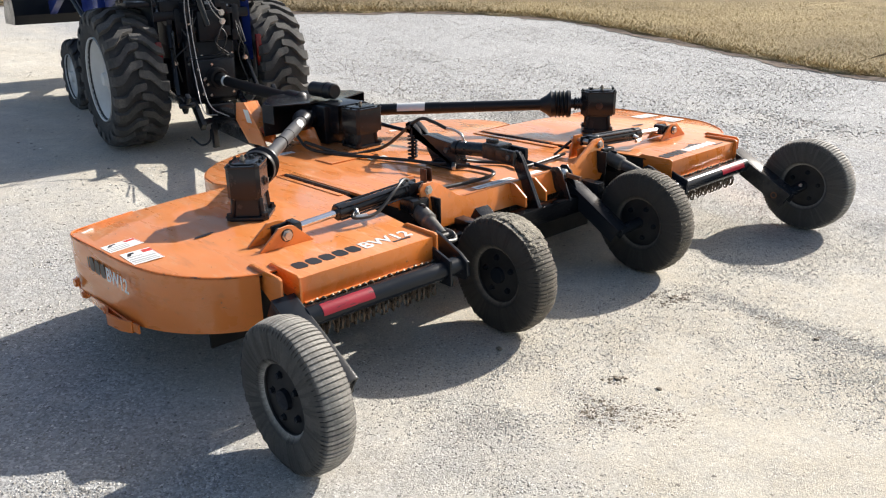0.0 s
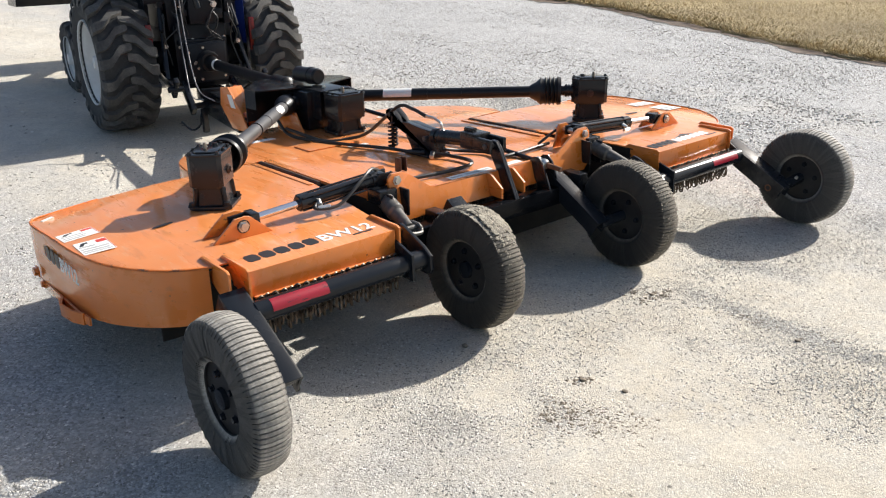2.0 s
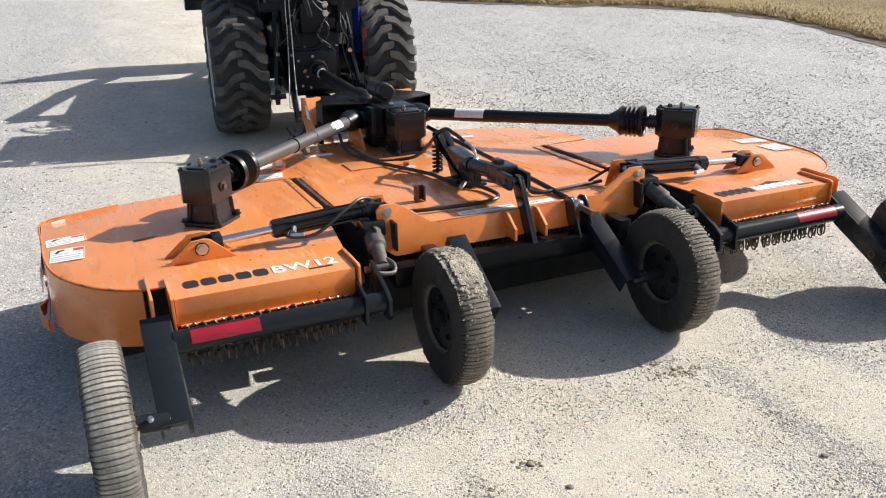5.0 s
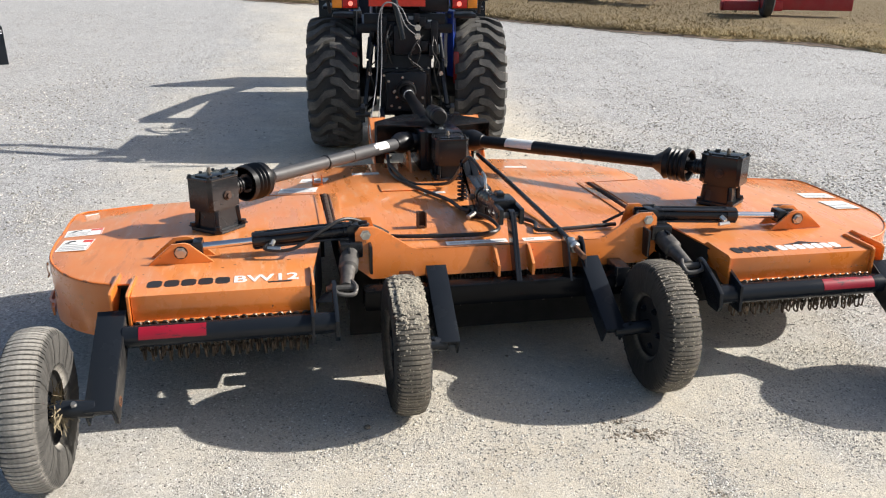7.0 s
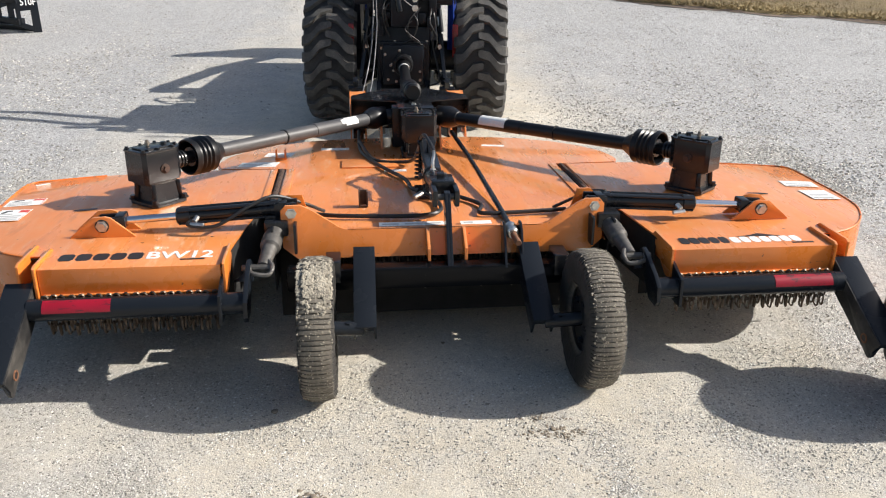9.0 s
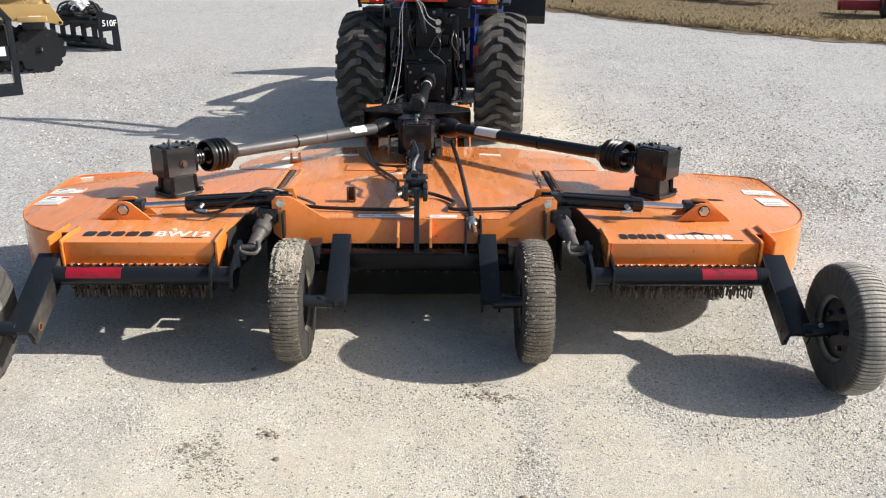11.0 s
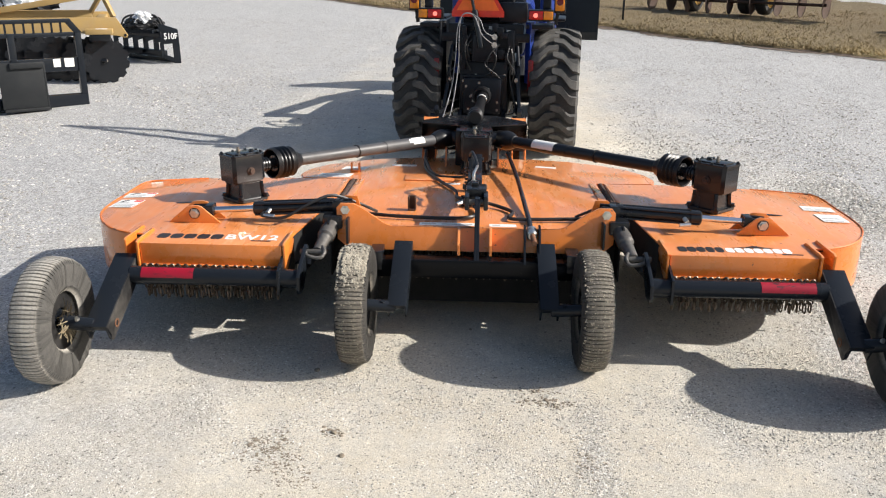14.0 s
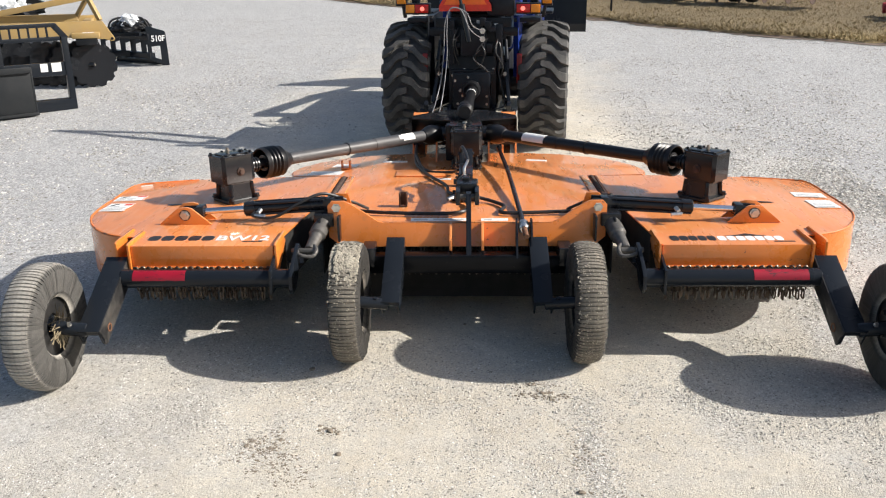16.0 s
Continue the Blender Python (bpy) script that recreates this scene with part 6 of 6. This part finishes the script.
for sd in (-1, 1):
    plate(bm, [(2.72, 0.88), (2.76, 1.46), (2.90, 1.46), (3.35, 0.86), (3.35, 0.78), (2.78, 0.80)], -0.006, 0.006, Matrix.Translation((0.08 + sd * 0.98, 0, 0)) @ swp)
part("loader_bucket", bm, SATIN, tractor, "black loader bucket carried off the ground")

# drive shaft from the tractor to the cutter
shaft_a, shaft_b = Vector((0.04, 3.24, 0.765)), Vector((-0.015, 2.0, 0.715))
bm = B()
lathe(bm, shaft_a, shaft_b, [(0, 0), (0.0, 0.05), (0.10, 0.062), (0.16, 0.05), (0.20, 0.038), (0.7, 0.038), (0.7, 0.042), (1.12, 0.042), (1.18, 0.06), (1.34, 0.065), (1.42, 0.0)], 28)
shaft = part("main_driveline", bm, PLASTIC, cutter, "black shielded main driveline to the tractor")
bm = B()
d = (shaft_b - shaft_a).normalized()
lathe(bm, shaft_a + d * 0.22, shaft_b, [(0, 0.039), (0, 0.0405), (0.035, 0.0405), (0.035, 0.039)], 24)
part("collar", bm, PAPER, shaft)

nose_down(cutter)

# ---- implements standing in the yard ----
def yaw_to(ax, ay):
    return math.degrees(math.atan2(ay, ax))


DECALWHITE = plain("white_lettering", (0.85, 0.85, 0.85), 0.5, 0.0, 0.03, relief=0.0)
HITCHGREY = painted("grey_black_paint", (0.016, 0.018, 0.02), (0.06, 0.06, 0.06), 0.2, 0.4, gloss=0.3)


# frame of a loader attachment with a hooked plate
rack = thing("loader_attachment", "black steel loader attachment frame standing upright on gravel", "attachment frame", (-4.32, 5.2, lift(0, 5.2)), yaw_to(0.68, 0.55))


def rpart(parent, name, material, label, *shapes):
    bm = B()
    for kind, *args in shapes:
        {"slab": slab, "rod": rod, "bar": bar, "hose": hose, "bolt": bolt, "lathe": lathe}[kind](bm, *args)
    return part(name, bm, material, parent, label)


for x in (-0.02, -0.68, -1.3, -2.0):
    rpart(rack, "upright", SATIN, "", ("slab", (x - 0.035, -0.04, 0.0), (x + 0.03, 0.04, 0.77), 0.006))
rpart(rack, "side_plate", SATIN, "", ("bar", (0.0, 0.0, 0.75), (-0.11, 0.0, 0.90), 0.05, 0.06))
rpart(rack, "bottom_rail", SATIN, "", ("slab", (-2.0, -0.05, 0.0), (0.0, 0.06, 0.12), 0.008))
rpart(rack, "middle_rail", SATIN, "", ("slab", (-2.0, -0.03, 0.37), (-0.05, 0.03, 0.51), 0.006))
rpart(rack, "top_rail", SATIN, "", ("slab", (-2.0, -0.03, 0.875), (-0.09, 0.03, 0.915), 0.006))
rpart(rack, "guard_rail", SATIN, "", ("slab", (-2.0, -0.03, 0.735), (-0.06, 0.03, 0.775), 0.006))
for k in range(20):
    rpart(rack, "guard_bar", SATIN, "", ("slab", (-0.19 - 0.09 * k, -0.012, 0.77), (-0.17 - 0.09 * k, 0.012, 0.88), 0.003))
hooked = rpart(rack, "hook_plate", HITCHGREY, "flat dark grey quick-hitch plate", ("slab", (-0.87, -0.16, 0.03), (-0.44, -0.14, 0.50), 0.006), ("slab", (-0.76, -0.19, 0.44), (-0.44, -0.14, 0.50), 0.006), ("slab", (-0.44, -0.16, 0.0), (-0.42, -0.04, 0.49), 0.004), ("slab", (-0.86, -0.20, 0.0), (-0.42, -0.10, 0.03), 0.004))
rpart(rack, "decal", PAPER, "white decal", ("slab", (-0.305, -0.034, 0.42), (-0.232, -0.031, 0.505)))
rpart(rack, "decal", PAPER, "white decal", ("slab", (-0.192, -0.034, 0.415), (-0.095, -0.031, 0.507)))

# disc harrow
harrow = thing("disc_harrow", "yellow-framed disc harrow with black notched blades", "disc harrow", (-4.65, 6.45, lift(0, 6.45)), 20)


def notched_disc(bm, c, r, axis, notches=12):
    m, _ = along(c, Vector(c) + Vector(axis))
    pts = []
    n = notches * 6
    for i in range(n):
        a = 6.2831853 * i / n
        q = r * (0.90 if i % 6 in (0, 1) else 1.0)
        pts.append((q * math.cos(a), q * math.sin(a)))
    plate(bm, pts, -0.004, 0.004, m)


for k in range(7):
    bm = B()
    notched_disc(bm, (0.028 - 0.23 * k, 0.12 * k, 0.275), 0.283, (0.25, -1, 0))
    part("disc_blade", bm, BLACK, harrow, "black notched disc blade")
rpart(harrow, "gang_axle", BLACK, "", ("rod", (0.05, -0.03, 0.275), (-1.5, 0.8, 0.275), 0.03))
rpart(harrow, "axle_nut", STEEL, "", ("bolt", (0.03, -0.012, 0.275), (0.25, -1, 0), 0.022, 0.03))
bm = B()
plate(bm, [(0.318, 0.575), (0.305, 0.548), (0.27, 0.545), (0.20, 0.575), (-0.2, 0.60), (-1.9, 0.62), (-1.9, 0.79), (0.195, 0.79)], -0.02, 0.02, Matrix.Translation((0, 0.05, 0)) @ Matrix(((1, 0, 0, 0), (0, 0, 1, 0), (0, 1, 0, 0), (0, 0, 0, 1))), 0.004)
part("main_frame", bm, YELLOW, harrow, "tan-yellow painted steel frame")
rpart(harrow, "bolt", BLACK, "", ("bolt", (0.285, 0.03, 0.575), (0, -1, 0), 0.014, 0.012))
rpart(harrow, "frame_rail", YELLOW, "", ("slab", (-1.9, 0.75, 0.72), (0.1, 0.85, 0.82), 0.01))
rpart(harrow, "frame_rail", YELLOW, "", ("slab", (-1.9, 0.36, 0.76), (-0.1, 0.46, 0.86), 0.01))
rpart(harrow, "frame_tie", YELLOW, "", ("slab", (-0.04, 0.072, 0.70), (0.06, 0.85, 0.79), 0.01))
rpart(harrow, "frame_tie", YELLOW, "", ("slab", (-1.3, 0.072, 0.70), (-1.2, 0.85, 0.79), 0.01))
rpart(harrow, "mast", YELLOW, "", ("bar", (0.17, 0.1, 0.79), (0.05, 0.2, 1.08), 0.05, 0.05))
rpart(harrow, "mast", YELLOW, "", ("bar", (0.06, 0.2, 1.07), (-1.5, 0.35, 0.80), 0.05, 0.07))
rpart(harrow, "mast_brace", YELLOW, "", ("bar", (-0.12, 0.4, 0.82), (0.05, 0.22, 1.06), 0.04, 0.05))
rpart(harrow, "gang_hanger", YELLOW, "", ("slab", (-0.16, -0.16, 0.60), (0.15, 0.03, 0.66), 0.008))
rpart(harrow, "gang_bracket", BLACK, "", ("slab", (-0.12, -0.15, 0.52), (0.12, 0.0, 0.60), 0.01))
rpart(harrow, "decal", PAPER, "", ("slab", (-0.04, -0.12, 0.661), (0.09, -0.05, 0.665)))

# low black grapple frame with wrapped parts on it
grapple = thing("grapple_attachment", "black loader grapple frame with film-wrapped hydraulic parts on top", "loader attachment", (-4.30, 8.08, lift(0, 8.08)), 24)
up_plane = pose(0, 0, 0, 90)
bm = B()
plate(bm, [(-0.225, 0.26), (-0.225, 0.535), (-0.19, 0.545), (0.02, 0.475), (0.036, 0.45), (0.045, 0.0), (-0.055, 0.0), (-0.05, 0.28)], -0.012, 0.012, up_plane, 0.003)
plate(bm, [(-0.225, 0.10), (-0.225, 0.28), (-0.17, 0.28), (-0.17, 0.09)], -0.012, 0.012, up_plane, 0.003)
bar(bm, (-0.20, 0, 0.11), (-0.03, 0, 0.04), 0.024, 0.06)
endplate = part("end_plate", bm, SATIN, grapple)
lettering("510F", 0.115, Matrix.Translation((-0.165, -0.014, 0.338)) @ up_plane @ Matrix.Diagonal((0.82, 1, 1, 1)), DECALWHITE, endplate, "white model lettering")
for k in range(5):
    bm = B()
    plate(bm, [(-0.20, 0.10), (-0.20, 0.45), (-0.05, 0.42), (-0.05, 0.30), (-0.13, 0.28), (-0.13, 0.12), (0.0, 0.08), (0.0, 0.0)], -0.012, 0.012, Matrix.Translation((-0.10 - 0.13 * k, 0.20 + 0.24 * k, 0)) @ up_plane, 0.003)
    part("tine_plate", bm, SATIN, grapple)
for z in (0.14, 0.40):
    rpart(grapple, "cross_tube", SATIN, "", ("bar", (-0.17, 0.0, z), (-0.92, 1.25, z), 0.09, 0.08))
rpart(grapple, "bottom_rail", SATIN, "", ("bar", (-0.02, 0.0, 0.04), (-0.62, 0.75, 0.05), 0.05, 0.06))
rpart(grapple, "bottom_rail", SATIN, "", ("bar", (-0.45, 0.35, 0.16), (-0.80, 0.40, 0.17), 0.05, 0.07))
rpart(grapple, "top_deck", SATIN, "", ("bar", (-0.22, 0.10, 0.44), (-0.80, 0.55, 0.44), 0.30, 0.05))


def wrapped(parent, c, size, seed, material, name, label):
    bm = B()
    bmesh.ops.create_icosphere(bm, subdivisions=4, radius=1.0)
    for v in bm.verts:
        n = v.co.normalized()
        k = 1 + 0.35 * noise.noise(n * 2.2 + Vector((seed, 0, 0))) + 0.2 * noise.noise(n * 6 + Vector((0, seed, 0)))
        v.co = Vector((n.x * size[0] * k, n.y * size[1] * k, max(-0.6, n.z) * size[2] * k)) + Vector(c)
    return part(name, bm, material, parent, label)


wrapped(grapple, (-0.42, 0.3, 0.52), (0.26, 0.2, 0.12), 3, PLASTIC, "hydraulic_parts", "bundle of black hydraulic hoses")
wrapped(grapple, (-0.42, 0.22, 0.60), (0.13, 0.10, 0.11), 7, FILM, "plastic_wrap", "crumpled clear plastic wrap")
for k in range(6):
    rpart(grapple, "hydraulic_hose", HOSE, "", ("hose", [(-0.72 + 0.06 * k, 0.22, 0.48), (-0.64 + 0.055 * k, 0.20, 0.63 - 0.02 * (k % 3)), (-0.45 + 0.05 * k, 0.20, 0.65 - 0.03 * (k % 2)), (-0.28 + 0.03 * k, 0.15, 0.50)], 0.014))

far_bundle = thing("wrapped_attachment", "black attachment wrapped in clear film on a pallet", "wrapped attachment", (-7.4, 9.0, lift(0, 9.0)))
rpart(far_bundle, "base", SATIN, "", ("slab", (-0.9, -0.5, 0.0), (0.9, 0.5, 0.55), 0.04))
wrapped(far_bundle, (0.2, 0, 0.72), (0.75, 0.45, 0.3), 11, PLASTIC, "hydraulic_parts", "")
wrapped(far_bundle, (0.45, -0.2, 0.80), (0.35, 0.3, 0.25), 17, FILM, "plastic_wrap", "crumpled clear plastic wrap")

# ---- across the lawn ----
def farm_wheel(parent, x, y, z, r, w, rim):
    bm = B()
    lathe(bm, (x - w / 2, y, z + r), (x + 1, y, z + r), [(0, r * 0.55), (0, r * 0.85), (w * 0.15, r * 0.97), (w * 0.5, r), (w * 0.85, r * 0.97), (w, r * 0.85), (w, r * 0.55)], 28)
    t = part("tyre", bm, TYRE, parent, "dark rubber tyre")
    bm = B()
    for e in (0.08, 0.88):
        lathe(bm, (x - w / 2 + w * e, y, z + r), (x + 1, y, z + r), [(0, 0), (0, r * 0.2), (w * 0.04, r * 0.5), (0, r * 0.58), (w * 0.05, r * 0.58), (w * 0.05, 0)], 24)
    part("rim", bm, rim, t, "yellow rim")
    return t


tiller = thing("red_disc_implement", "old red trailed disc implement with rusty gangs on the lawn", "disc implement", (5.3, 15.9, lift(0, 15.9) + 0.06), -42)
for x, y in ((-0.55, 0.0), (0.75, 0.0), (1.15, 0.0)):
    farm_wheel(tiller, x, y, 0.0, 0.34, 0.24, YELLOWRIM)
rpart(tiller, "frame", REDPAINT, "", ("slab", (-1.6, -0.3, 0.46), (3.2, -0.18, 0.58), 0.01), ("slab", (-1.6, 0.3, 0.46), (3.2, 0.42, 0.58), 0.01), ("slab", (-0.9, -0.3, 0.48), (-0.8, 0.42, 0.56)), ("slab", (1.5, -0.3, 0.48), (1.6, 0.42, 0.56)), ("slab", (0.2, -0.3, 0.6), (0.32, 0.42, 0.95)))
rpart(tiller, "drawbar", REDPAINT, "red drawbar", ("bar", (-1.5, -0.2, 0.5), (-3.2, -0.9, 0.36), 0.1, 0.1), ("bar", (-1.5, 0.3, 0.5), (-3.1, -0.85, 0.38), 0.08, 0.08))
for k in range(9):
    bm = B()
    x = -1.5 + 0.5 * k
    lathe(bm, (x, -0.3 if x < -0.6 or x > 1.3 else -0.45, 0.27), (x + 1, -0.25, 0.27), [(0.0, 0), (0.05, 0.26), (0.055, 0.265), (0.06, 0.26), (0.01, 0)], 20)
    part("disc_blade", bm, DARKRUST, tiller, "rusty disc blade")
rpart(tiller, "gang_axle", DARKRUST, "", ("rod", (-1.55, -0.3, 0.27), (2.6, -0.4, 0.27), 0.03))

post = thing("stake", "thin dark metal stake at the lawn edge", "stake", (2.95, 14.1, lift(0, 14.1) + 0.05))
rpart(post, "shaft", SATIN, "", ("slab", (-0.02, -0.02, -0.05), (0.02, 0.02, 0.75), 0.004))

mowerhead = thing("red_implement", "red gearbox end of an implement on the lawn", "farm implement", (7.95, 12.4, lift(0, 12.4) + 0.06), -20)
rpart(mowerhead, "beam", REDPAINT, "", ("slab", (-0.2, -0.15, 0.08), (0.9, 0.12, 0.26), 0.02), ("slab", (0.45, -0.1, 0.1), (2.2, 0.1, 0.42), 0.02), ("rod", (-0.25, 0, 0.16), (-0.05, 0, 0.18), 0.10))
farm_wheel(mowerhead, 0.55, -0.35, -0.02, 0.36, 0.2, REDPAINT)

# ---- loose stones, clods and grass ----
def scatter_mesh(name, material, count, place, size, seed, squash=0.6, graded=False):
    """Many small rough stones in one mesh."""
    rng = np.random.default_rng(seed)
    ring = [(math.cos(a), math.sin(a), -0.1) for a in (0, 1.26, 2.51, 3.77, 5.03)]
    base = np.array(ring + [(0.5, 0.05, 0.75), (-0.4, 0.1, 0.75)], float)
    tris = [(0, 1, 5), (1, 6, 5), (1, 2, 6), (2, 3, 6), (3, 4, 6), (4, 5, 6), (4, 0, 5)]
    xy = place(rng, count)
    n = len(xy)
    z = np.array([lift(a, b) for a, b in xy])
    s = size(rng, n)
    if graded:
        s = s * np.clip(np.hypot(xy[:, 0] + 0.4, xy[:, 1] + 2.3) / 4.5, 0.5, 1.25)
    V = base[None] * (1 + 0.6 * (rng.random((n, 7, 3)) - 0.5)) * s[:, None, None]
    V *= np.stack([np.ones(n), 0.6 + 0.5 * rng.random(n), squash * (0.7 + 0.6 * rng.random(n))], 1)[:, None, :]
    a = rng.random(n) * 6.2831853
    c, d = np.cos(a)[:, None], np.sin(a)[:, None]
    X, Y = V[..., 0] * c - V[..., 1] * d, V[..., 0] * d + V[..., 1] * c
    V = np.stack([X + xy[:, :1], Y + xy[:, 1:], V[..., 2] + (z + s * 0.12)[:, None]], 2).reshape(-1, 3)
    F = (np.array(tris)[None] + 7 * np.arange(n)[:, None, None]).reshape(-1, 3)
    me = bpy.data.meshes.new(name)
    me.from_pydata(V.tolist(), [], F.tolist())
    me.materials.append(material)
    return me


def sizes(lo, hi, power=2.5):
    return lambda rng, n: lo + (hi - lo) * rng.random(n) ** power


def drifts(x0, x1, y0, y1, floor, reach):
    """Stones gather at the sides of the yard and in ragged drifts, thinning with distance."""
    def place(rng, count):
        out = []
        while len(out) < count:
            xs, ys = rng.uniform(x0, x1, 40000), rng.uniform(y0, y1, 40000)
            far = np.minimum(1.0, reach / np.hypot(xs + 0.4, ys + 2.3)) ** 1.7
            u = rng.random(40000) / far
            for x, y, q in zip(xs[u < 1].tolist(), ys[u < 1].tolist(), u[u < 1].tolist()):
                k = floor
                if q >= floor:
                    k = min(1.1, 0.42 * max(x - 0.3, -0.75 * x - 0.2)) - 0.35 + 1.1 * noise.noise((0.5 * x + 0.15 * y, 0.22 * y, 2.0)) + 0.9 * noise.noise((2.1 * x, 1.3 * y, 7.0)) + 0.4 * noise.noise((7.0 * x, 5.0 * y, 1.0))
                if q < max(floor, k):
                    out.append((x, y))
        return np.array(out[:count])
    return place


for zone, count, size, seed, squash in (
    ((-2.6, 3.0, -2.6, 3.0, 0.10, 4.0), 80000, sizes(0.003, 0.010, 2.0), 5, 0.4),
    ((-8.0, 8.4, -3.0, 14.0, 0.06, 4.5), 120000, sizes(0.004, 0.0125, 1.8), 7, 0.45),
):
    tagged(new("gravel", scatter_mesh("gravel", STONE, count, drifts(*zone), size, seed, squash, True)), "loose crushed limestone pieces on the yard", "gravel", kind="stuff")


def patch(cx, cy, rx, ry):
    def place(rng, count):
        return np.stack([cx + rx * rng.normal(size=count), cy + ry * rng.normal(size=count)], 1)
    return place


def strewn(x0, x1, y0, y1):
    """Even scatter with small clusters in it."""
    def place(rng, count):
        k = count // 2
        a = np.stack([rng.uniform(x0, x1, count - k), rng.uniform(y0, y1, count - k)], 1)
        c = np.stack([rng.uniform(x0, x1, 5000), rng.uniform(y0, y1, 5000)], 1)
        return np.concatenate([a, c[rng.integers(0, 5000, k)] + rng.normal(size=(k, 2)) * 0.035])
    return place


tagged(new("gravel", scatter_mesh("gravel", STONE, 90000, strewn(-2.5, 2.6, -2.3, -0.25), sizes(0.0014, 0.006, 3.0), 31, 0.45)), "fine limestone grit strewn over the packed yard", "gravel", kind="stuff")


def crumbly(cx, cy, ux, uy, half, wide, clumps):
    """Soil broken off in clumps along a short streak that runs along (ux, uy)."""
    def place(rng, count):
        c = np.stack([rng.uniform(-half, half, clumps), rng.normal(size=clumps) * wide], 1)
        i = rng.integers(0, clumps, count)
        q = c[i] + rng.normal(size=(count, 2)) * (0.006 + 0.02 * rng.random(clumps)[i, None])
        return np.stack([cx + q[:, 0] * ux - q[:, 1] * uy, cy + q[:, 0] * uy + q[:, 1] * ux], 1)
    return place


for place, count, big, seed in ((crumbly(-0.69, -1.30, 0.47, -0.88, 0.21, 0.06, 48), 1900, 0.0075, 1), (crumbly(-0.60, -1.58, 0.5, -0.86, 0.12, 0.02, 7), 260, 0.008, 6), (crumbly(-0.52, -1.09, 0.9, 0.3, 0.03, 0.012, 4), 130, 0.010, 2), (crumbly(0.33, -0.81, 0.9, -0.4, 0.13, 0.05, 14), 420, 0.008, 3), (crumbly(0.45, -1.28, 0.2, -0.97, 0.32, 0.03, 16), 420, 0.007, 4)):
    tagged(new("soil_crumbs", scatter_mesh("soil_crumbs", CLOD, count, place, sizes(0.0012, big, 3.2), seed, 0.4)), "dark crumbs of dried soil on the gravel", "soil crumbs", kind="stuff")
for cx, cy, rx, ry, count, seed in ((0.47, -1.35, 0.045, 0.32, 5000, 21), (-0.70, -1.28, 0.10, 0.08, 1600, 22), (0.95, -1.10, 0.05, 0.40, 3500, 23), (-0.95, -0.95, 0.25, 0.08, 3000, 24)):
    tagged(new("gravel", scatter_mesh("gravel", STONE, count, patch(cx, cy, rx, ry), sizes(0.0018, 0.0055, 2.0), seed, 0.4)), "loose gravel scuffed up along a wheel track", "gravel", kind="stuff")
for x, y, r in ((-0.525, -1.09, 0.014), (-0.467, -1.25, 0.012), (-0.68, -0.585, 0.013), (0.31, -0.79, 0.011), (0.39, -1.47, 0.012), (-0.01, -0.105, 0.009)):
    bm = B()
    bmesh.ops.create_icosphere(bm, subdivisions=2, radius=r)
    for v in bm.verts:
        v.co *= 1 + 0.5 * noise.noise(v.co * 60 + Vector((x * 9, y * 9, 0)))
        v.co.z = v.co.z * 0.45 + r * 0.3
    clod = part("clod", bm, CLOD, None, "", Matrix.Translation((x, y, lift(x, y))))
    tagged(clod, "small dark clod of dried soil", "clod", "clods on the gravel")


def grass_blades(count, seed):
    """Short dry blades along the lip of the lawn and over the near lawn."""
    rng = np.random.default_rng(seed)
    edge = [p for p in lawn_edge(10) if p.y < 24]
    V, F = [], []
    while len(V) < count * 3:
        i = int(rng.integers(1, len(edge) - 1))
        d = (edge[i + 1] - edge[i - 1]).normalized()
        out = Vector((-d.y, d.x))
        p = edge[i] + d * rng.uniform(-0.7, 0.7) + out * (rng.random() ** 2.2 * 7.0 + 0.02 + 0.12 * noise.noise((edge[i].x * 2, edge[i].y * 2, 5)))
        h = rng.uniform(0.02, 0.07)
        a = rng.uniform(0, 6.2831853)
        w = rng.uniform(0.003, 0.009) * (1 + 0.06 * p.y)
        lean = rng.normal(size=2) * h * 0.9
        z = lift(p.x, p.y) + 0.04
        k = len(V)
        V += [(p.x - w * math.cos(a), p.y - w * math.sin(a), z), (p.x + w * math.cos(a), p.y + w * math.sin(a), z), (p.x + lean[0], p.y + lean[1], z + h)]
        F.append((k, k + 1, k + 2))
    me = bpy.data.meshes.new("grass")
    me.from_pydata(V, [], F)
    me.materials.append(BLADE)
    return me


tagged(new("grass", grass_blades(45000, 4)), "short dry straw-coloured grass blades", "grass", kind="stuff")
